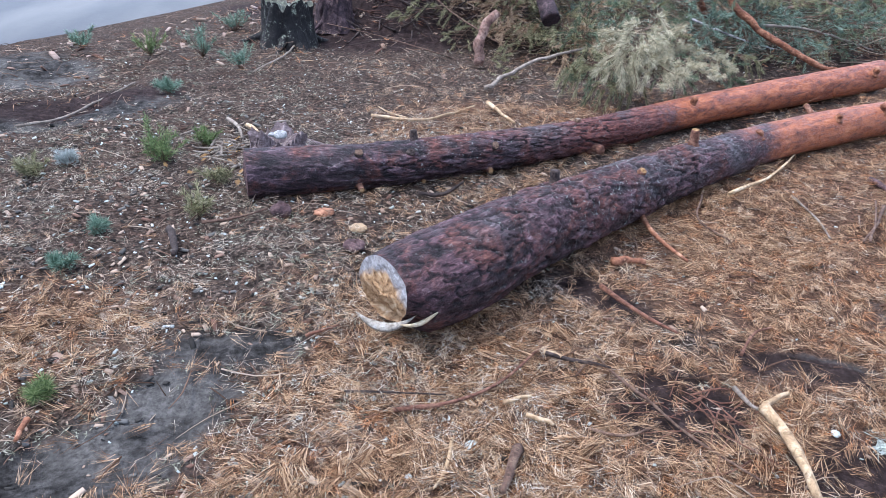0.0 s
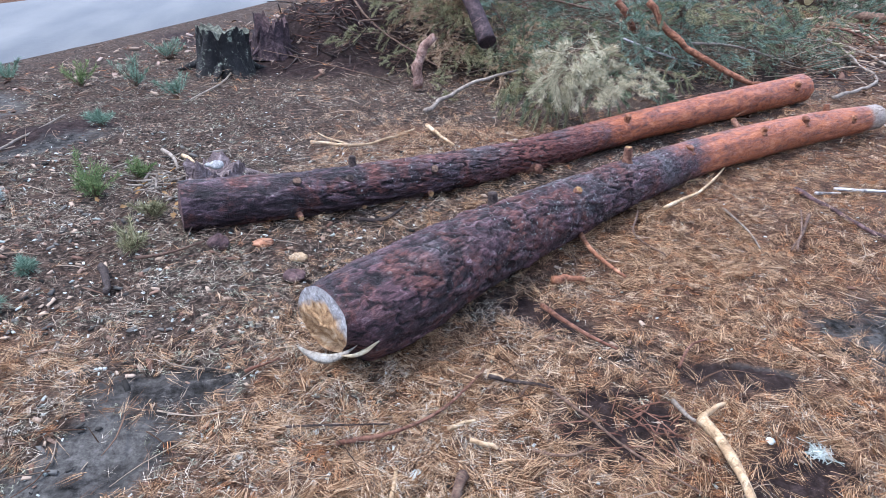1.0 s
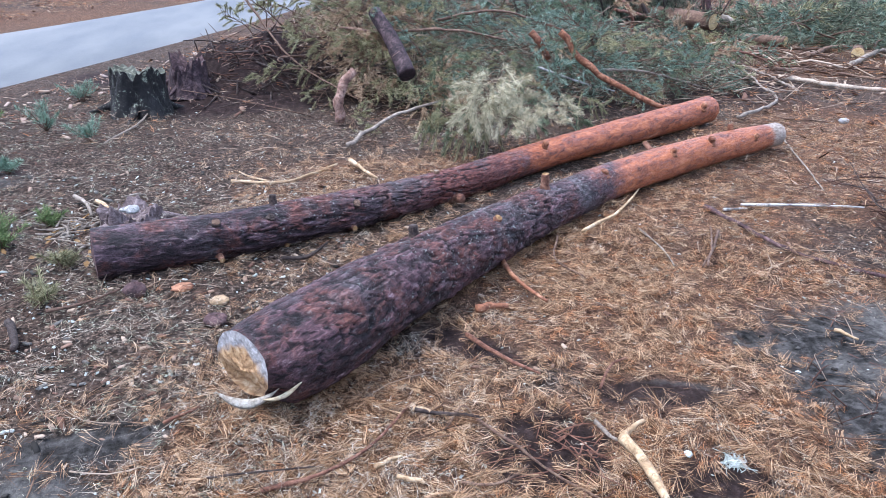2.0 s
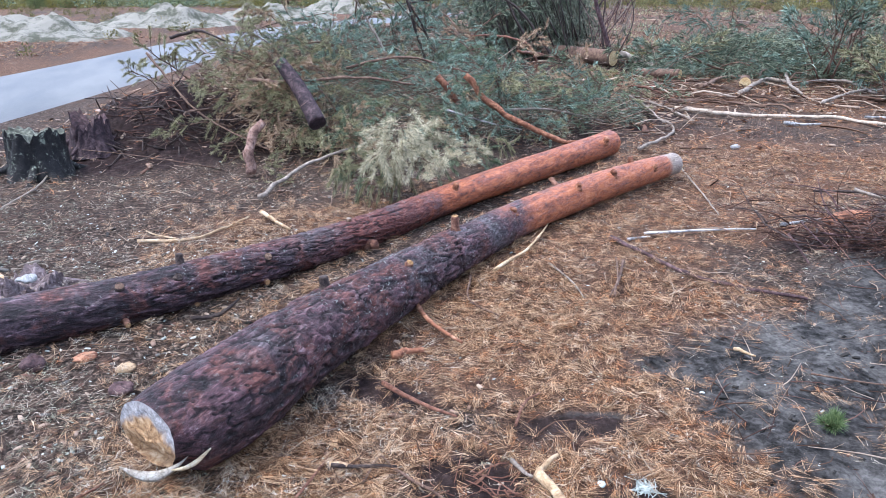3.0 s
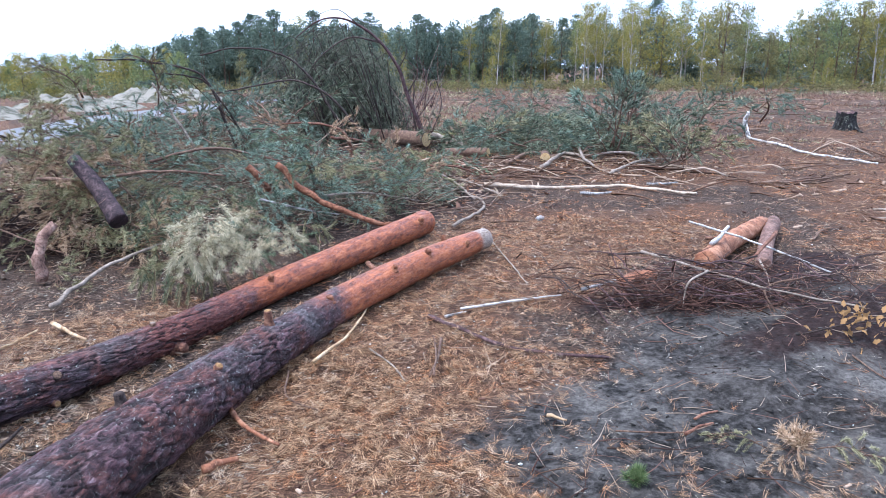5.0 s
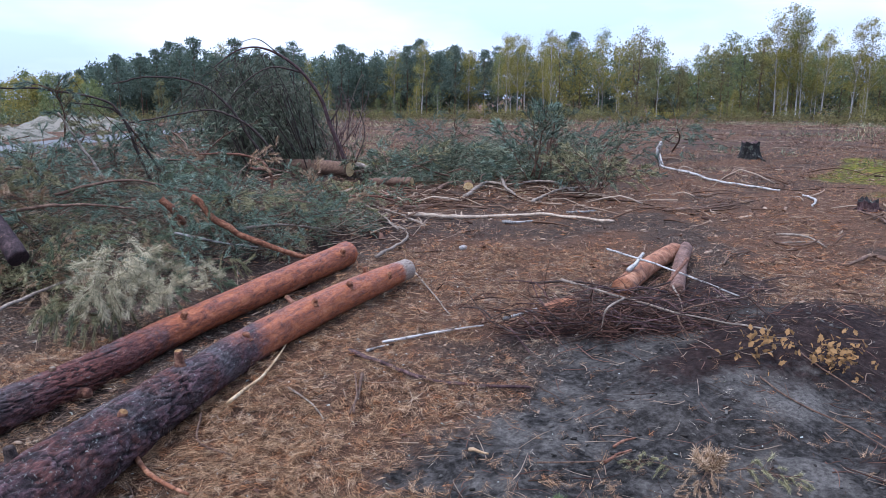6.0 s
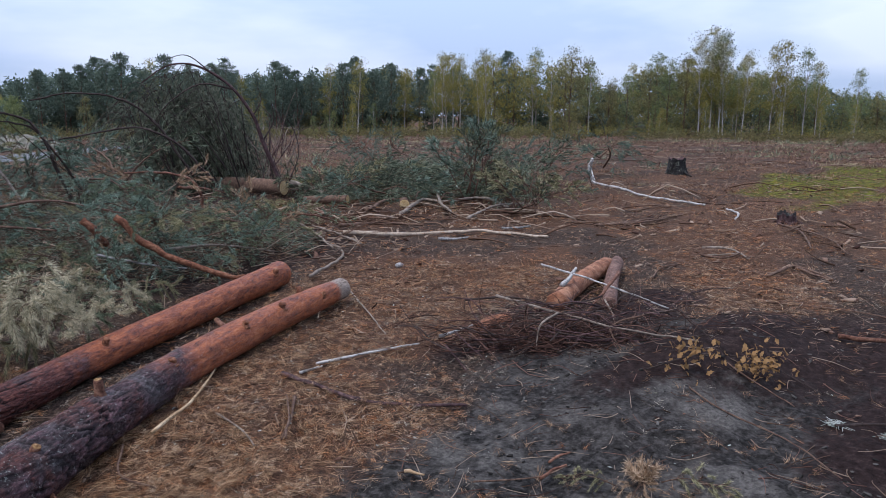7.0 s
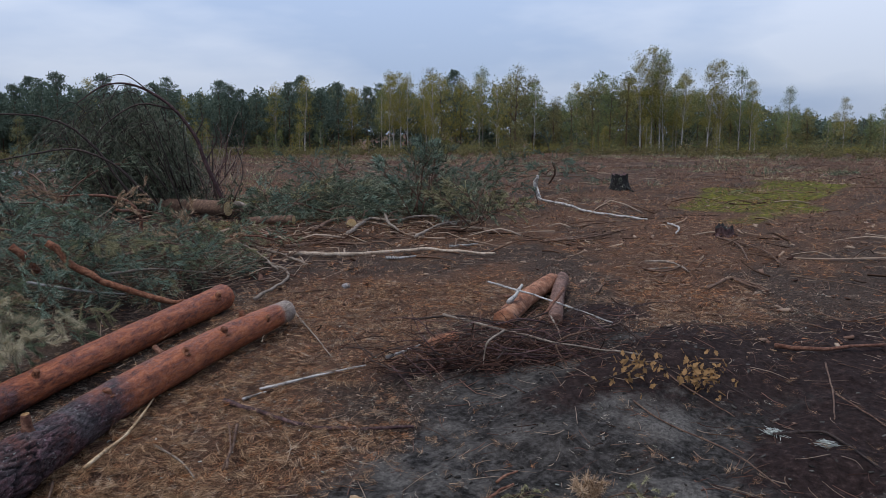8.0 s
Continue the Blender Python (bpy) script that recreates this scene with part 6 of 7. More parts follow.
tangle("roots", "dark roots and twigs sticking out of the dug earth", "roots", STICK_DARK, 150, in_bank, (0.12, 0.5), (0.003, 0.012), 0.35, 91, 5)
tangle("roots", "brown twigs lying on the dug earth", "roots", TWIGS_RED, 110, in_bank, (0.1, 0.4), (0.003, 0.007), 0.2, 92, 4)

# ---- sticks on the ground ----
stick([(-0.03, 1.68, 0.02), (0.13, 1.71, 0.02), (0.3, 1.82, 0.02), (0.47, 2.02, 0.02)], 0.008, STICK_RED, "thin red-brown pine twig lying on needles")
stick([(0.48, 1.97, 0.02), (0.58, 1.93, 0.02), (0.68, 1.89, 0.02)], 0.009, STICK_DARK, "short dark twig with a pale cut end")
stick([(0.67, 1.88, 0.02), (0.76, 1.73, 0.02), (0.86, 1.56, 0.02), (0.98, 1.39, 0.02)], 0.006, STICK_BROWN, "long thin brown twig across dark soil")
stick([(0.55, 1.61, 0.015), (0.66, 1.58, 0.015), (0.78, 1.64, 0.015)], 0.005, STICK_BROWN, "thin bent brown twig")
stick([(1.11, 1.69, 0.03), (1.11, 1.51, 0.03), (1.1, 1.33, 0.03)], 0.02, STICK_PALE, "thick peeled stick with a split end")
stick([(1.11, 1.69, 0.04), (1.15, 1.72, 0.04), (1.21, 1.75, 0.04)], 0.011, STICK_PALE, "pale split end of a broken stick")
stick([(0.33, 1.52, 0.03), (0.29, 1.42, 0.03), (0.27, 1.33, 0.03)], 0.017, STICK_BROWN, "short purple-brown stick with a broken end")
stick([(0.77, 2.43, 0.02), (0.85, 2.25, 0.02), (0.96, 2.09, 0.02)], 0.011, STICK_RED, "red pine stick lying in needles")
stick([(1.09, 3.06, 0.03), (1.1, 2.85, 0.03), (1.18, 2.62, 0.03)], 0.013, ORANGE_LOG, "bright orange bent root stick beside the log")
stick([(0.85, 2.64, 0.02), (0.92, 2.65, 0.02), (1.0, 2.66, 0.02)], 0.02, ORANGE_LOG, "short orange-barked piece of branch")
stick([(2.39, 3.24, 0.04), (2.23, 3.03, 0.04), (2.07, 2.85, 0.04)], 0.009, STICK_BROWN, "short brown broken stick")
stick([(0.02, 3.32, 0.02), (0.14, 3.33, 0.02), (0.26, 3.45, 0.02)], 0.012, STICK_DARK, "dark stick between the two logs")
stick([(-0.31, 4.55, 0.03), (0.04, 4.53, 0.03), (0.4, 4.85, 0.03)], 0.012, STICK_PALE, "peeled yellowish stick on the litter")
stick([(-0.07, 4.54, 0.03), (-0.19, 4.65, 0.03), (-0.27, 4.79, 0.03)], 0.007, STICK_PALE, "peeled yellowish side twig")
stick([(0.48, 4.83, 0.06), (0.54, 4.62, 0.06), (0.63, 4.4, 0.06)], 0.015, STICK_PALE, "split pale stick leaning on the log")
stick([(-2.44, 4.21, 0.02), (-2.25, 4.47, 0.02), (-2.05, 5.11, 0.02)], 0.011, STICK_GREY, "long grey stick on the bare earth")
stick([(-1.09, 7.01, 0.03), (-1.13, 6.12, 0.03), (-1.27, 5.44, 0.03)], 0.01, STICK_GREY, "thin grey stick beside the burnt stump")
stick([(-0.95, 2.88, 0.02), (-0.8, 2.92, 0.02), (-0.68, 3.01, 0.02)], 0.008, STICK_BROWN, "thin brown twig on the litter")
stick([(-1.07, 2.84, 0.02), (-1.02, 2.71, 0.02), (-0.97, 2.58, 0.02)], 0.02, STICK_DARK, "dark pine piece with a torn orange end")
stick([(0.56, 1.86, 0.02), (0.64, 1.96, 0.02), (0.67, 1.88, 0.02)], 0.004, STICK_BROWN, "fine brown twig on the needles")
stick([(1.16, 1.98, 0.02), (1.25, 2.1, 0.02), (1.34, 2.15, 0.02)], 0.006, STICK_RED, "thin red twig in needles")
stick([(1.07, 1.8, 0.02), (1.08, 1.71, 0.02), (1.11, 1.68, 0.02)], 0.008, STICK_GREY, "grey twig beside a peeled stick")
stick([(1.48, 3.32, 0.03), (1.37, 3.05, 0.03), (1.44, 2.82, 0.03)], 0.006, STICK_BROWN, "curved thin twig beside the log")
stick([(2.0, 3.41, 0.010), (2.02, 3.2, 0.02), (1.98, 2.95, 0.02)], 0.007, STICK_GREY, "thin pale twig in needles")
stick([(-0.35, 2.01, 0.02), (-0.29, 2.05, 0.02), (-0.24, 2.09, 0.02)], 0.006, STICK_RED, "short red twig on the litter")
stick([(-0.19, 1.75, 0.02), (-0.03, 1.75, 0.02), (0.13, 1.76, 0.02)], 0.004, STICK_DARK, "thin dark twig across needles")
stick([(0.14, 1.54, 0.02), (0.12, 1.43, 0.02), (0.09, 1.35, 0.02)], 0.006, STICK_PALE, "pale splinter of wood")
stick([(2.88, 3.71, 0.03), (3.07, 3.63, 0.03), (3.38, 3.58, 0.03)], 0.011, STICK_GREY, "pale grey stick on the litter")
stick([(2.84, 3.71, 0.03), (3.24, 3.57, 0.03), (3.56, 3.5, 0.03)], 0.010, BIRCH, "white weathered stick lying on the ground")
stick([(2.66, 3.61, 0.02), (2.77, 3.65, 0.02), (2.87, 3.68, 0.02)], 0.009, BIRCH, "short white weathered twig")
stick([(3.75, 3.49, 0.05), (3.94, 3.54, 0.05), (4.16, 3.57, 0.05)], 0.014, BIRCH, "short whitish stick beside the brush")
stick([(2.55, 3.66, 0.02), (2.63, 3.29, 0.02), (2.73, 2.94, 0.02), (3.12, 2.6, 0.02)], 0.015, ROTTEN, "purple-grey branch lying on the sand")
stick([(4.12, 5.1, 0.06), (3.75, 4.32, 0.06), (3.48, 3.78, 0.06)], 0.007, STICK_GREY, "thin forked twig leaning from the log end")
stick([(2.07, 2.81, 0.06), (2.24, 3.05, 0.06), (2.35, 3.26, 0.06)], 0.007, STICK_BROWN, "short upright brown stick")
stick([(2.5, 1.95, 0.02), (2.77, 1.81, 0.02), (2.94, 1.76, 0.02)], 0.004, STICK_BROWN, "thin brown twig on sand")
stick([(2.78, 1.79, 0.02), (2.88, 1.79, 0.02), (2.95, 1.77, 0.02)], 0.009, STICK_RED, "short red stick on the sand")
stick([(3.0, 4.45, 0.02), (3.18, 4.25, 0.02), (3.25, 3.84, 0.02)], 0.006, STICK_BROWN, "thin brown twig on needles")
stick([(1.63, 3.33, 0.05), (1.98, 3.62, 0.05), (2.28, 3.99, 0.05)], 0.01, STICK_PALE, "pale stick leaning against the log")
stick([(2.37, 2.26, 0.01), (2.38, 2.21, 0.01), (2.39, 2.15, 0.01)], 0.009, STICK_PALE, "small wood chip on sand")
stick([(0.50, 5.22, 0.05), (0.70, 5.55, 0.08), (0.98, 5.86, 0.14), (1.40, 6.05, 0.22)], 0.019, STICK_GREY, "long pale branch reaching out of the bough pile")
stick([(5.95, 7.76, 0.05), (6.52, 7.23, 0.05), (7.39, 6.58, 0.05), (7.66, 5.61, 0.05)], 0.031, POLE, "long peeled pale pole on the ground")
stick([(6.6, 6.54, 0.03), (6.78, 6.5, 0.03), (7.02, 6.42, 0.03)], 0.022, BIRCH, "short white stick beside the pole")
stick([(7.91, 6.62, 0.03), (8.22, 6.57, 0.03), (8.51, 6.6, 0.03)], 0.018, BIRCH, "short white stick beside the pole")
stick([(6.14, 9.55, 0.05), (5.86, 7.89, 0.05), (5.69, 7.02, 0.05)], 0.022, STICK_GREY, "grey branch lying beside the pole")
stick([(6.21, 8.25, 0.05), (6.95, 8.28, 0.05), (7.37, 7.72, 0.05)], 0.03, STICK_BROWN, "brown branch lying beside the pole")
stick([(7.73, 8.67, 0.08), (9.14, 9.69, 0.08), (9.23, 9.18, 0.08), (10.03, 9.09, 0.08), (9.64, 8.04, 0.08)], 0.035, STICK_GREY, "curved grey limb at the edge of the green heap")
stick([(9.97, 10.2, 0.14), (8.65, 8.71, 0.14), (8.05, 7.81, 0.14)], 0.03, STICK_GREY, "bent grey limb sticking up beside boughs")
stick([(7.58, 9.38, 0.07), (8.73, 10.19, 0.07), (8.86, 9.54, 0.07)], 0.04, STICK_BROWN, "brown limb at the edge of the green heap")
stick([(6.22, 9.5, 0.05), (6.71, 9.78, 0.05), (6.89, 9.55, 0.05)], 0.055, STICK_RED, "short reddish log piece")
stick([(8.01, 7.41, 0.1), (9.53, 8.21, 0.1), (10.04, 8.0, 0.1)], 0.025, STICK_GREY, "grey limb under green boughs")
stick([(4.16, 5.83, 0.05), (4.86, 6.33, 0.05), (5.23, 6.81, 0.05), (5.43, 7.66, 0.05)], 0.018, STICK_GREY, "curved grey branch at the pile's edge")
stick([(6.01, 9.65, 0.12), (5.5, 7.91, 0.12), (4.93, 6.54, 0.12)], 0.016, STICK_GREY, "long thin grey branch")
stick([(4.73, 5.94, 0.02), (4.88, 5.84, 0.02), (5.12, 5.76, 0.02)], 0.012, STICK_BROWN, "thin brown stick on the clearing")
stick([(9.32, 5.89, 0.04), (10.11, 5.61, 0.04), (11.31, 5.65, 0.04)], 0.02, STICK_BROWN, "brown branch on the clearing")
stick([(7.59, 2.74, 0.05), (8.16, 2.69, 0.05), (7.9, 2.23, 0.05)], 0.018, STICK_BROWN, "brown limb lying on the clearing")
stick([(8.04, 3.7, 0.05), (8.1, 3.44, 0.05), (8.63, 3.42, 0.05)], 0.014, STICK_BROWN, "bent brown stick on the clearing")
stick([(8.52, 3.91, 0.05), (8.64, 3.62, 0.05), (8.29, 3.24, 0.05)], 0.015, STICK_GREY, "bent grey stick on the clearing")
stick([(11.12, 4.03, 0.05), (10.6, 3.53, 0.05), (9.43, 2.97, 0.05)], 0.018, STICK_BROWN, "brown branch on the clearing")
stick([(12.33, 5.38, 0.05), (12.0, 5.04, 0.05), (11.16, 4.7, 0.05)], 0.022, BIRCH, "short white branch piece")
stick([(6.65, 3.49, 0.03), (7.19, 3.7, 0.03), (7.49, 3.64, 0.03)], 0.01, STICK_BROWN, "thin brown stick on the clearing")
stick([(5.88, 1.54, 0.04), (6.03, 1.27, 0.04), (6.53, 0.94, 0.04)], 0.02, STICK_RED, "long red branch on the needle litter")
stick([(8.22, 2.76, 0.04), (8.05, 2.52, 0.04), (7.87, 2.23, 0.04)], 0.018, STICK_BROWN, "brown stick on the clearing")
stick([(8.06, 3.68, 0.03), (8.37, 3.48, 0.03), (8.58, 3.4, 0.03)], 0.013, STICK_GREY, "thin grey stick on mossy ground")
stick([(10.95, 3.79, 0.04), (10.39, 3.12, 0.04), (9.49, 2.59, 0.04)], 0.014, STICK_BROWN, "bent brown twig on the clearing")
stick([(5.52, 1.11, 0.12), (4.98, 0.93, 0.12), (4.48, 0.8, 0.12)], 0.006, STICK_BROWN, "thin twig standing in the sand")
stick([(4.8, 2.53, 0.015), (4.08, 1.65, 0.015), (3.98, 1.16, 0.015), (3.67, 0.82, 0.015)], 0.006, STICK_BROWN, "thin root running over the sand")
stick([(4.38, 1.07, 0.02), (4.54, 0.88, 0.02), (4.38, 0.71, 0.02), (4.15, 0.51, 0.02)], 0.009, STICK_DARK, "dark twig lying on the sand")
stick([(4.97, 2.22, 0.02), (4.51, 1.67, 0.02), (4.43, 1.3, 0.02)], 0.006, STICK_BROWN, "thin brown twig over the sand")
stick([(5.21, 0.96, 0.02), (5.0, 0.79, 0.02), (4.79, 0.61, 0.02)], 0.006, STICK_BROWN, "thin brown twig on dark sand")
stick([(6.54, 2.32, 0.03), (6.73, 1.67, 0.03), (6.7, 1.32, 0.03)], 0.008, STICK_BROWN, "thin brown branch on the clearing")
stick([(7.27, 1.64, 0.03), (7.15, 1.34, 0.03), (7.58, 1.14, 0.03)], 0.01, STICK_BROWN, "brown stick on needles")
stick([(9.21, 5.91, 0.04), (9.83, 5.81, 0.04), (11.03, 5.58, 0.04)], 0.02, STICK_BROWN, "brown branch lying on the clearing")
stick([(2.92, 1.85, 0.02), (3.0, 1.84, 0.02), (3.05, 1.83, 0.02)], 0.008, STICK_RED, "short red stick on the sand")

for line, r0, label in (([(0.31, 1.72, 0.02), (0.36, 1.74, 0.02), (0.40, 1.75, 0.02)], 0.008, "pale split chip of wood on the needles"),
                        ([(0.37, 1.65, 0.02), (0.41, 1.63, 0.02), (0.45, 1.61, 0.02)], 0.009, "pale wood chip lying on the needles"),
                        ([(0.47, 1.98, 0.025), (0.50, 1.97, 0.025), (0.53, 1.95, 0.025)], 0.010, "pale broken end of a twig"),
                        ([(-1.11, 1.63, 0.02), (-1.10, 1.58, 0.02), (-1.09, 1.53, 0.02)], 0.011, "orange-brown piece of bark on the needles")):
    stick(line, r0, STICK_PALE if "pale" in label else ORANGE_LOG, label, "wood_chip")


def by_patch(r):
    x, y = 0.98 + r.normal() * 0.10, 1.66 + r.normal() * 0.10
    return x, y, gz(x, y) + 0.02


tangle("red_twigs", "thin red-brown twigs lying over the dark soil", "twigs", STICK_RED, 34, by_patch, (0.08, 0.28), (0.0018, 0.004), 0.06, 97, 5)

# ---- litter ----
def litter(name, label, mat, count, seed, weight, length, width, fan, centre=(0.9, 1.2), reach=7.5, lift=0.012, tuft=10):
    """Dead needles lying in fans, thickest where the carpet is."""
    r = np.random.default_rng(seed)
    n = count * 4
    d = reach * r.uniform(0.0, 1, n) ** 0.75 + 0.4
    yaw = np.where(r.uniform(0, 1, n) < 0.86, r.uniform(-48, 88, n) + r.normal(size=n) * 5, r.uniform(-180, 180, n))
    x, y = d * np.sin(np.radians(yaw)), d * np.cos(np.radians(yaw))
    keep = (weight(x, y) > r.uniform(0, 1, n)) & (road_distance(x, y) > 2.1)
    x, y = x[keep][:count], y[keep][:count]
    m = len(x)
    a = np.repeat(r.uniform(0, 2 * math.pi, m), tuft) + r.normal(size=m * tuft) * fan
    x, y = np.repeat(x, tuft) + r.normal(size=m * tuft) * 0.007, np.repeat(y, tuft) + r.normal(size=m * tuft) * 0.007
    z = ground_z(x, y) + r.uniform(0.001, lift, m * tuft) + np.repeat(r.uniform(0, lift, m), tuft)
    way = np.stack([np.cos(a), np.sin(a), r.normal(size=m * tuft) * 0.16 + 0.03], 1)
    up = np.tile((0.0, 0.0, 1.0), (m * tuft, 1)) + r.normal(size=(m * tuft, 3)) * 0.4
    v, f = blades(np.stack([x, y, z], 1), way, r.uniform(*length, m * tuft), r.uniform(*width, m * tuft) * (0.78 if reach < 10 else 1.0), up)
    return tagged(new(name, mesh_from(name, v, f, mat)), label, "needle litter", kind="stuff")


def clumpy(x, y, k):
    return sstep(0.32, 0.62, fbm(x * 7 + k * 3.1, y * 7 - k * 1.7, 200 + k, 3))


CARPET = lambda x, y: (0.03 + needles_at(x, y) ** 1.2) * open_at(x, y) * (1 - 0.75 * sstep(-0.3, -0.9, x) * sstep(2.1, 2.5, y))
litter("needle_litter", "orange-brown dead pine needles on the ground", NEEDLE_TAN, 10500, 61, lambda x, y: CARPET(x, y) * (0.08 + 0.92 * clumpy(x, y, 1)), (0.04, 0.085), (0.0012, 0.0024), 0.30, tuft=14, lift=0.022)
litter("needle_litter", "matted brown pine needles close under the carpet", NEEDLE_TAN, 5500, 71, lambda x, y: CARPET(x, y) ** 0.8, (0.05, 0.10), (0.0014, 0.0026), 0.40, reach=3.6, tuft=12, lift=0.016)
litter("needle_litter", "rusty dead pine needles on the ground", NEEDLE_RUST, 7500, 68, lambda x, y: CARPET(x, y) * (0.25 + 0.75 * sstep(0.3, 1.9, x)) * (0.05 + 0.95 * clumpy(x, y, 2)), (0.04, 0.08), (0.0012, 0.0024), 0.36, tuft=13, lift=0.02)
litter("needle_litter", "pale straw-coloured pine needles on the ground", NEEDLE_STRAW, 4200, 69, lambda x, y: CARPET(x, y) * (1 - 0.5 * sstep(0.8, 2.2, x)) * clumpy(x, y, 3), (0.05, 0.095), (0.0014, 0.0028), 0.26, tuft=12, lift=0.028)
litter("needle_litter", "greyish old pine needles on the ground", NEEDLE_GREY, 9500, 62, lambda x, y: open_at(x, y) * (0.8 - 0.5 * sstep(4.2, 5.0, y) * sstep(1.2, 0.4, x)) * clumpy(x, y, 4) * sstep(0.34, 0.58, fbm(x * 1.8, y * 1.8 + 4, 213, 3)), (0.02, 0.06), (0.0012, 0.0026), 0.9, tuft=8, lift=0.016)
BY_LOGS = lambda x, y: open_at(x, y) * (1 - 0.6 * sstep(4.2, 5.0, y)) * sstep(0.9, 0.0, x - 0.1 * y) * sstep(0.36, 0.60, fbm(x * 2.1 + 9, y * 2.1, 212, 3))
litter("needle_litter", "fine grey-tan needle and twig litter by the logs", NEEDLE_GREY, 6500, 85, lambda x, y: BY_LOGS(x, y) * (0.2 + clumpy(x, y, 11)), (0.02, 0.06), (0.0014, 0.0032), 1.6, reach=6.0, lift=0.03, tuft=8)
litter("needle_litter", "fine brown litter by the logs", TWIGS, 5000, 86, lambda x, y: open_at(x, y) * sstep(1.2, 0.1, x - 0.1 * y) * (0.2 + clumpy(x, y, 12)), (0.02, 0.07), (0.0014, 0.0034), 1.6, reach=6.0, lift=0.025, tuft=7)
litter("moss_debris", "greyish mossy debris on the ground", MOSSY, 8000, 70, lambda x, y: open_at(x, y) * np.where(x + 0.25 * y < 0.6, 1.0, 0.12) * clumpy(x, y, 5), (0.008, 0.03), (0.002, 0.005), 2.5, tuft=7, lift=0.012)
litter("needle_litter", "bunches of dead needles still on their shoots", NEEDLE_TAN, 800, 65, lambda x, y: needles_at(x, y) ** 2 * open_at(x, y), (0.07, 0.12), (0.0018, 0.0034), 0.2, reach=4.5, lift=0.03, tuft=26)
litter("needle_litter", "coarse needle litter farther over the clearing", NEEDLE_RUST, 13000, 66, lambda x, y: (0.12 + needles_at(x, y)) * sstep(5, 8, np.hypot(x, y)) * clumpy(x * 0.3, y * 0.3, 6), (0.05, 0.12), (0.004, 0.009), 0.9, reach=24.0, lift=0.04, tuft=5)
litter("needle_litter", "pale needle litter farther over the clearing", NEEDLE_TAN, 10500, 60, lambda x, y: (0.12 + needles_at(x, y)) * sstep(4, 7, np.hypot(x, y)) * clumpy(x * 0.3, y * 0.3, 7), (0.05, 0.12), (0.004, 0.008), 0.9, reach=22.0, lift=0.04, tuft=5)
litter("twig_litter", "dark twiggy litter farther over the clearing", TWIGS, 9000, 67, lambda x, y: 0.8 * sstep(4.5, 8, np.hypot(x, y)), (0.08, 0.22), (0.004, 0.010), 1.5, reach=24.0, lift=0.05, tuft=4)


def flakes(name, label, cat, mat, count, seed, weight, size, reach=8.0):
    """Small uneven chips lying on the ground."""
    r = np.random.default_rng(seed)
    n = count * 3
    d = reach * r.uniform(0, 1, n) ** 0.8 + 0.5
    yaw = np.radians(np.where(r.uniform(0, 1, n) < 0.86, r.uniform(-48, 88, n) + r.normal(size=n) * 5, r.uniform(-180, 180, n)))
    x, y = d * np.sin(yaw), d * np.cos(yaw)
    keep = (weight(x, y) > r.uniform(0, 1, n)) & (road_distance(x, y) > 1.98)
    x, y = x[keep][:count], y[keep][:count]
    m = len(x)
    s = r.uniform(*size, m) * r.uniform(0.5, 1.3, m)
    box = np.array([(-1, -0.5, -0.2), (1, -0.4, -0.2), (0.9, 0.5, -0.2), (-0.8, 0.4, -0.2), (-0.8, -0.4, 0.2), (0.8, -0.3, 0.15), (0.7, 0.4, 0.22), (-0.7, 0.3, 0.2)])
    P = box[None] * (1 + r.normal(size=(m, 8, 3)) * 0.22) * s[:, None, None]
    a = r.uniform(0, 2 * math.pi, m)
    ca, sa = np.cos(a)[:, None], np.sin(a)[:, None]
    tilt = r.normal(size=m)[:, None] * 0.3
    V = np.stack([P[..., 0] * ca - P[..., 1] * sa + x[:, None], P[..., 0] * sa + P[..., 1] * ca + y[:, None], P[..., 2] + P[..., 0] * tilt + (ground_z(x, y) + s * 0.3)[:, None]], -1).reshape(-1, 3)
    quad = np.array([(0, 3, 2, 1), (4, 5, 6, 7), (0, 1, 5, 4), (1, 2, 6, 5), (2, 3, 7, 6), (3, 0, 4, 7)])
    F = (quad[None] + (np.arange(m) * 8)[:, None, None]).reshape(-1, 4)
    return tagged(new(name, mesh_from(name, V, F, mat)), label, cat, kind="stuff")


flakes("bark_flakes", "reddish bark flakes and wood chips on the ground", "bark flakes", CHIPS, 3800, 63, open_at, (0.004, 0.016))
flakes("bark_flakes", "bark and wood pieces strewn over the clearing", "bark flakes", CHIPS, 5200, 81, lambda x, y: sstep(5, 8, np.hypot(x, y)), (0.012, 0.05), 34.0)
flakes("lichen_bits", "pale grey lichen bits on the ground", "lichen", LICHEN, 3000, 64, lambda x, y: (0.02 + 0.98 * open_at(x, y)) * np.where(x < 0.3, 1.0, 0.5), (0.003, 0.009))


flakes("gravel", "pebbles and fallen leaves along the edge of the track", "gravel", EDGE_STONES, 2600, 93, lambda x, y: sstep(1.95, 2.15, road_distance(x, y)) * sstep(3.4, 2.4, road_distance(x, y)) * np.where(x < 0, 1.0, 0.0), (0.012, 0.045), 13.0)


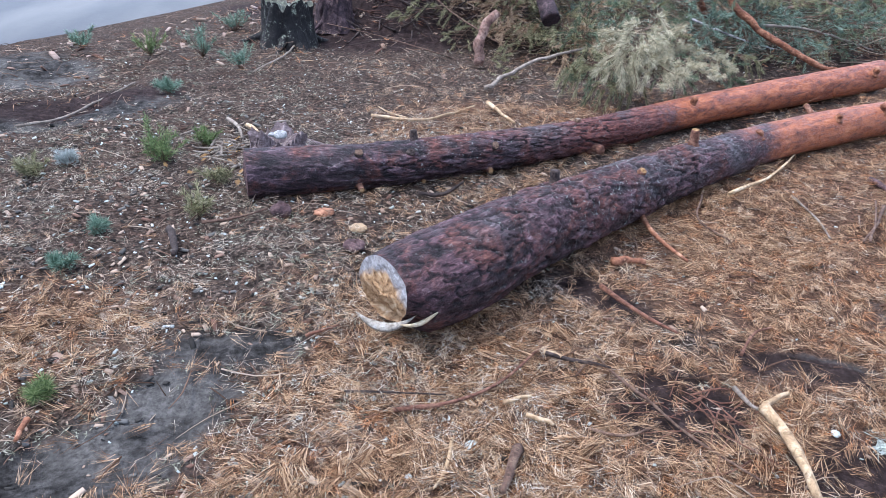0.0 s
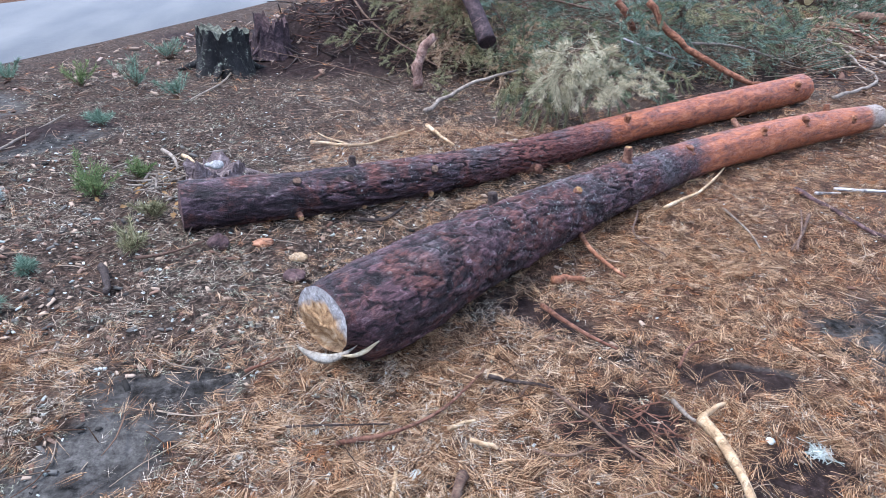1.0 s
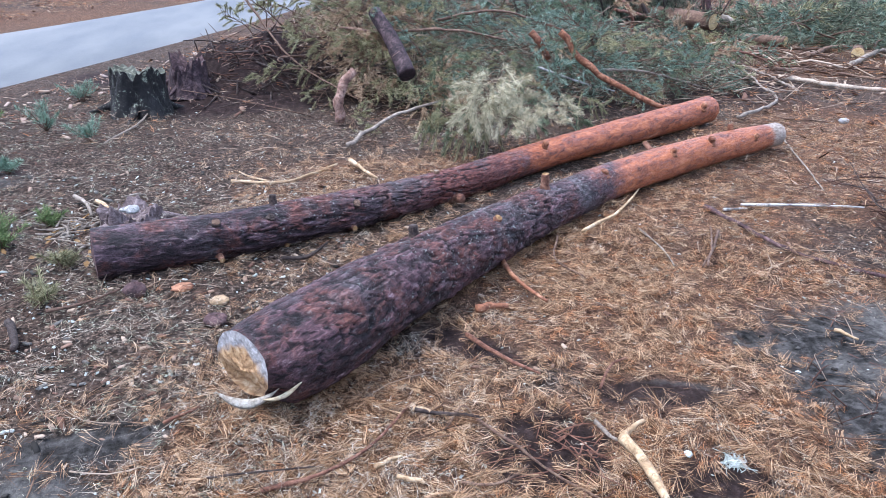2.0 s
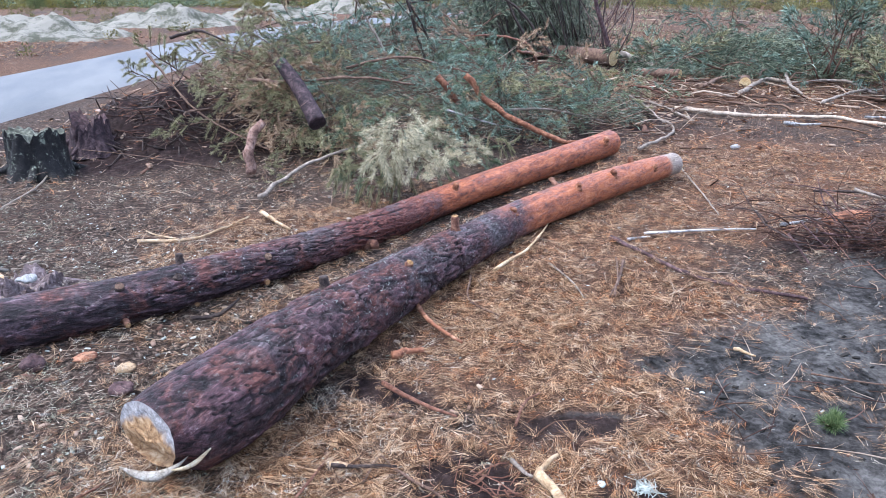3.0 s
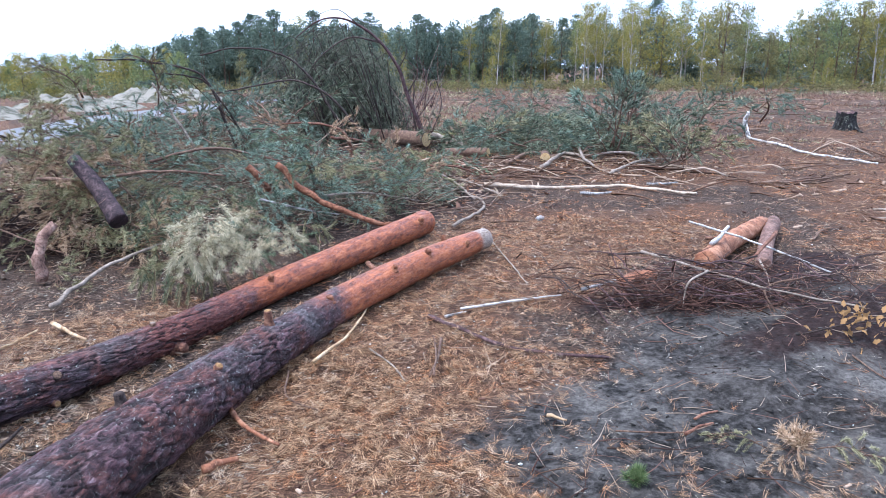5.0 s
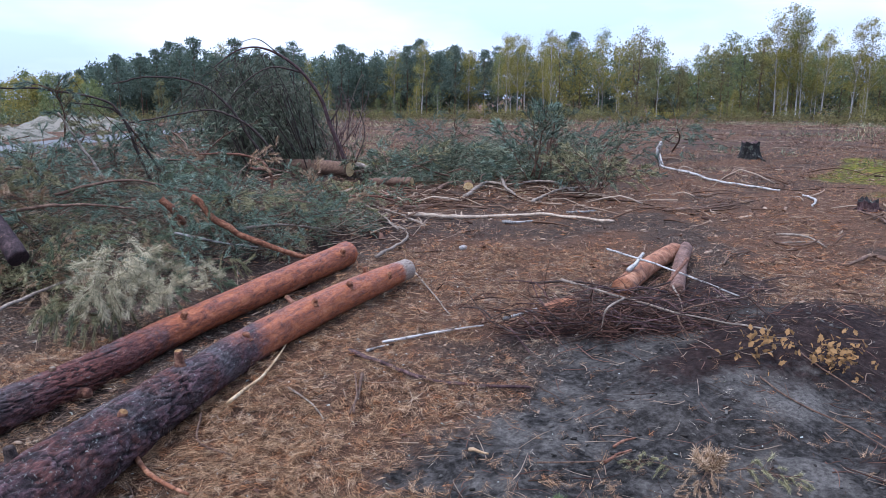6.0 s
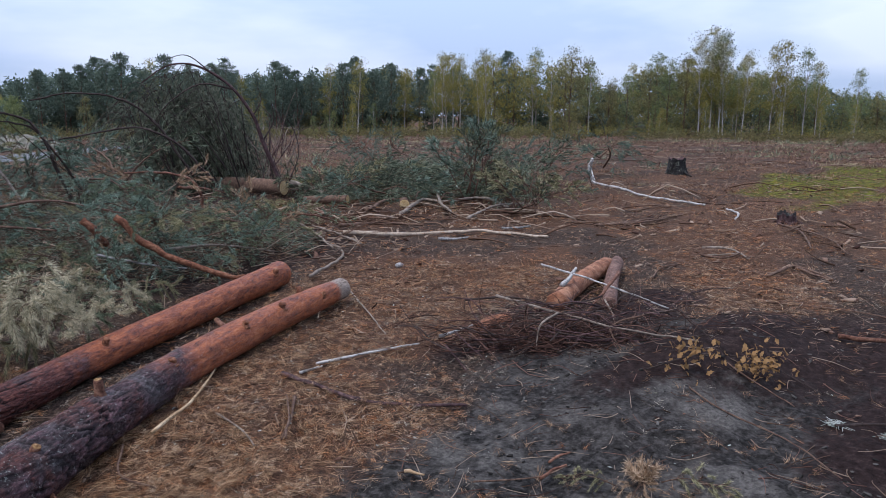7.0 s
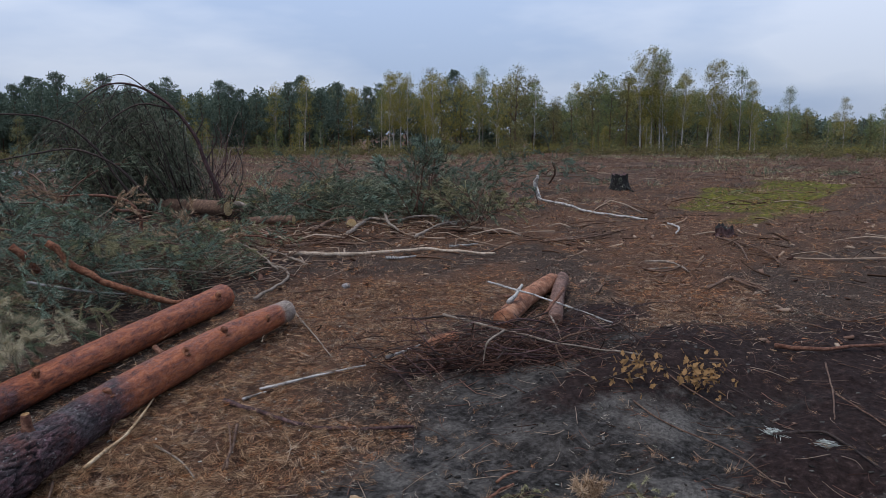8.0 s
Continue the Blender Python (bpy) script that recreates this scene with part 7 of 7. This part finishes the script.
BY_BUTTS = lambda x, y: open_at(x, y) * sstep(0.3, -0.1, x - 0.08 * y) * sstep(5.2, 4.2, y) * (0.25 + clumpy(x, y, 14))
flakes("bark_flakes", "dark and pale bark crumbs thick on the ground by the butts", "bark flakes", CHIPS, 2200, 94, BY_BUTTS, (0.006, 0.02), 5.5)
flakes("bark_flakes", "black crumbs of bark and soil by the butts", "bark flakes", CLODS, 2200, 96, BY_BUTTS, (0.006, 0.022), 5.5)
flakes("lichen_bits", "grey-green lichen crumbs thick by the butts", "lichen", LICHEN, 1500, 95, BY_BUTTS, (0.004, 0.013), 5.5)


def near_floor(r):
    yaw, d = r.uniform(-46, 86), 0.8 + 6.5 * r.uniform() ** 0.8
    x, y = polar(yaw, d)
    return x, y, gz(x, y) + 0.012


tangle("fine_twigs", "short thin twigs scattered on the litter", "twigs", TWIGS, 1500, near_floor, (0.06, 0.3), (0.0015, 0.004), 0.06, 55)

flakes("sand_clods", "crumbled dark clods on the damp sand", "clods", CLODS, 4800, 83, lambda x, y: sand_at(x, y) * clumpy(x * 0.5, y * 0.5, 8) * np.where(x > 1.4, 1.0, 0.12), (0.005, 0.017))


def on_sand(r):
    while True:
        x, y = r.uniform(1.6, 6.4), r.uniform(0.3, 3.4)
        if sand_at(np.array([x]), np.array([y]))[0] > 0.45:
            return x, y, gz(x, y) + 0.012


tangle("sand_twigs", "thin reddish twigs lying on the damp sand", "twigs", TWIGS_RED, 240, on_sand, (0.05, 0.26), (0.0015, 0.004), 0.05, 57)
litter("needle_litter", "brown needle bunches on the damp sand", NEEDLE_TAN, 700, 84, lambda x, y: sand_at(x, y) * np.where(x > 1.6, 1.0, 0.2) * clumpy(x * 0.6, y * 0.6, 9), (0.04, 0.09), (0.0014, 0.0026), 0.35, lift=0.02, tuft=12)

# ---- small plants ----
def seedling(x, y, h, mat, label, seed):
    """A pine seedling or moss tuft: upright tufts of short needles."""
    r = np.random.default_rng(seed)
    top = thing("seedling", label, "plant", "small plants on the litter", at=pose(x, y, gz(x, y)))
    wood, leaves = [], []
    for k in range(12):
        a, lean = r.uniform(0, 2 * math.pi), r.uniform(0.1, 1.2)
        e = np.array([math.cos(a) * lean, math.sin(a) * lean, 1.0]) * h * r.uniform(0.35, 1.0)
        wood.append(tube(smooth_line([(0, 0, 0), e * 0.5 + r.normal(size=3) * 0.01, e], 5), np.linspace(0.004, 0.0015, 5), 4, 0, k))
        leaves.append(spray([e * 0.1, e * 0.5, e], 95, 0.045, 0.0034, 0.8, seed * 9 + k))
    tagged(part("stem", mesh_from("stem", *joined(wood), STICK_BROWN), top), kind="stuff")
    part("needles", mesh_from("needles", *joined(leaves), mat), top)
    return top


for k, (x, y, h, mat, label) in enumerate(((-2.89, 6.2, 0.2, SEEDLING, "green pine seedling beside the track"), (-2.2, 5.9, 0.2, SHOOTS, "yellow-green seedling on the bare earth"),
                                           (-1.81, 6.0, 0.26, SEEDLING, "small blue-green pine seedling on litter"), (-1.83, 7.2, 0.2, SEEDLING, "green pine seedling by the burnt stump"),
                                           (-1.74, 4.9, 0.14, SEEDLING, "small green pine seedling on litter"), (-1.44, 3.75, 0.2, SHOOTS, "bright green leafy seedling by the log"), (-1.36, 3.62, 0.15, SHOOTS, "bright green leafy seedling by the log"),
                                           (-1.86, 3.6, 0.07, LICHEN, "pale grey-green moss tuft on litter"), (-1.96, 3.42, 0.12, NEEDLE_OLIVE, "yellowish olive moss tuft on litter"), (-1.23, 3.95, 0.1, SHOOTS, "small bright green seedling on litter"),
                                           (-1.39, 5.6, 0.18, SEEDLING, "small blue-green pine seedling on litter"), (-1.38, 2.82, 0.05, SEEDLING, "small round green moss cushion"), (-1.4, 2.5, 0.06, SEEDLING, "small blue-green moss tuft on litter"),
                                           (-0.99, 3.37, 0.1, NEEDLE_OLIVE, "olive seedling by the log"), (-1.13, 1.76, 0.06, SHOOTS, "small light green tuft"), (-1.01, 3.03, 0.12, NEEDLE_OLIVE, "olive tuft of dry shoots"),
                                           (3.1, 1.45, 0.10, NEEDLE_STRAW, "tuft of tan and green needles on the sand"), (2.28, 1.62, 0.05, SHOOTS, "small green grass tuft on the sand"))):
    seedling(x, y, h, mat, label, 300 + k)

# dry oak leaves on a thin twig
leaf_twig = thing("leafy_twig", "thin twig with dry yellow-brown leaves over the sand", "twig")
pts = smooth_line([(4.1, 2.05, gz(4.1, 2.05) + 0.05), (4.35, 1.82, gz(4.35, 1.82) + 0.12), (4.57, 1.56, gz(4.57, 1.56) + 0.12), (4.7, 1.25, gz(4.7, 1.25) + 0.05)], 16)
part("stem", mesh_from("stem", *tube(pts, np.linspace(0.006, 0.003, 16), 5, 0.1, 3), STICK_DARK, True), leaf_twig)
r = np.random.default_rng(77)


def dry_leaf(me_name, seed):
    rr = np.random.default_rng(seed)
    u = np.linspace(0, 1, 7)
    w = 0.26 * np.sin(np.pi * u ** 0.8) * (1 + 0.25 * np.cos(u * 19))
    rows = [np.stack([u, w * s, 0.10 * np.sin(u * 3 + s) + 0.12 * abs(s) * np.ones(7)], 1) for s in (-1, 0, 1)]
    i, j = np.meshgrid(np.arange(2), np.arange(6), indexing="ij")
    f = np.stack([i * 7 + j, i * 7 + j + 1, (i + 1) * 7 + j + 1, (i + 1) * 7 + j], -1).reshape(-1, 4)
    return mesh_from(me_name, np.vstack(rows), f, LEAF_DRY, True)


leaf_shapes = [dry_leaf("leaf", 1), dry_leaf("leaf", 2)]
for k in range(170):
    c = pts[int(r.choice([3, 4, 5, 9, 10, 10, 11]))] + r.normal(size=3) * np.array([0.06, 0.06, 0.05])
    s = r.uniform(0.03, 0.058)
    part("leaf", leaf_shapes[k % 2], leaf_twig, at=pose(*c, r.uniform(-70, 70), r.uniform(-70, 70), r.uniform(0, 360)) @ Matrix.Diagonal((s, s, s, 1)))


# ---- loose bits ----
def lump(name, x, y, h, size, mat, label, category, seed, flat=0.6):
    """A crumbly uneven lump."""
    n, m = 9, 14
    th, ph = np.meshgrid(np.linspace(0.02, math.pi - 0.02, n), np.linspace(0, 2 * math.pi, m, endpoint=False), indexing="ij")
    r0 = size * (0.55 + 0.9 * fbm(np.cos(ph) * 2.5 + 4, np.sin(ph) * 2.5 + th * 2, seed, 3))
    V = np.stack([x + r0 * np.sin(th) * np.cos(ph), y + r0 * np.sin(th) * np.sin(ph), gz(x, y) + h + r0 * flat * np.cos(th)], -1).reshape(-1, 3)
    i, j = np.meshgrid(np.arange(n - 1), np.arange(m), indexing="ij")
    k = (j + 1) % m
    f = np.stack([i * m + j, (i + 1) * m + j, (i + 1) * m + k, i * m + k], -1).reshape(-1, 4)
    return tagged(new(name, mesh_from(name, V, f, mat, True)), label, category)


lump("fungus", -0.76, 3.80, 0.13, 0.036, WHITE, "white crumbly fungus on the low stump", "fungus", 3)
lump("fungus", -0.81, 3.82, 0.125, 0.022, WHITE, "small white crumb of fungus on the stump", "fungus", 4)
lump("wood_chip", -0.25, 2.93, 0.01, 0.045, STICK_PALE, "pale round chip of wood on the litter", "wood chip", 5, 0.3)
lump("wood_chip", -0.25, 2.74, 0.02, 0.05, ROTTEN, "reddish brown chunk of bark on the litter", "wood chip", 6, 0.4)
lump("wood_chip", -0.42, 3.05, 0.01, 0.045, ORANGE_LOG, "orange chip of bark on the litter", "wood chip", 7, 0.3)
lump("wood_chip", -0.62, 3.02, 0.03, 0.05, ROTTEN, "dark purple chunk of bark under the log", "wood chip", 8, 0.7)
lump("crumpled_paper", 5.34, 5.85, 0.02, 0.045, WHITE, "crumpled whitish scrap lying on the clearing", "litter", 9, 0.7)
for k, (x, y, size) in enumerate(((-0.32, 1.66, 0.010), (-0.10, 1.76, 0.010), (0.32, 1.93, 0.010), (0.20, 1.55, 0.02), (2.0, 2.0, 0.010), (0.02, 1.42, 0.010), (1.3, 1.6, 0.014))):
    lump("lichen_piece", x, y, 0.012, size, LICHEN, "pale grey-green piece of lichen on needles", "lichen", 20 + k, 0.5)
for k, (x, y, size) in enumerate(((1.43, 1.55, 0.028), (4.43, 1.08, 0.035), (4.4, 0.81, 0.035))):
    r = np.random.default_rng(400 + k)
    o = np.array([x, y, gz(x, y)])
    prongs = [tube(smooth_line([o + r.normal(size=3) * (size * 0.3, size * 0.3, 0), o + np.array([*r.normal(size=2) * size * 0.6, size * r.uniform(0.2, 0.6)]), o + np.array([*r.normal(size=2) * size, size * r.uniform(0.1, 0.7)])], 5), np.linspace(0.0024, 0.0012, 5), 4, 0, q) for q in range(70)]
    tagged(new("lichen_tuft", mesh_from("lichen_tuft", *joined(prongs), LICHEN)), "branching pale grey lichen tuft on the ground", "lichen")
for x, y, turn, size, pool in ((3.07, 1.45, 200, 0.42, tan_b), (3.12, 1.38, 300, 0.36, olive), (2.98, 1.52, 120, 0.3, olive)):
    lay(pool, spot(x, y, turn, size, 0.02))

r = np.random.default_rng(88)
for k in range(26):
    x, y = -1.05 + r.normal() * 0.2, 3.62 + r.normal() * 0.25
    s0 = r.uniform(0.03, 0.06)
    leaf = new("dry_leaf", leaf_shapes[k % 2])
    leaf.matrix_basis = pose(x, y, gz(x, y) + 0.015, r.uniform(-35, 35), r.uniform(-35, 35), r.uniform(0, 360)) @ Matrix.Diagonal((s0, s0, s0, 1))
    tagged(leaf, "dry curled leaf lying on the litter", "leaf", "dry leaves by the log")
stick([(-1.05, 4.25, 0.05), (-0.98, 4.12, 0.08), (-0.93, 4.0, 0.05)], 0.016, STICK_PALE, "pale broken piece of wood by the stump")
stick([(-1.2, 4.35, 0.04), (-1.1, 4.2, 0.06), (-1.05, 4.1, 0.03)], 0.013, STICK_GREY, "pale grey broken stick by the stump")

def by_stump(r):
    x, y = -0.98 + r.normal() * 0.17, 3.95 + r.normal() * 0.2
    return x, y, gz(x, y) + 0.03


tangle("broken_wood", "pale grey broken wood and twigs round the low stump", "twigs", STICK_GREY, 90, by_stump, (0.05, 0.22), (0.003, 0.009), 0.12, 59, 5)

# patterns that were never laid out are taken away
for ob in (*blue, *green, *olive, *tan_b, *dark, *pale, *soft, *fresh, *far_green, *far_blue, *far_olive):
    if ob.name not in placed:
        for o in (*ob.children_recursive, ob):
            bpy.data.objects.remove(o)
for kind, pool in makers.items():
    for k, ob in enumerate(pool):
        if (kind, k) not in used:
            for o in (*ob.children_recursive, ob):
                bpy.data.objects.remove(o)
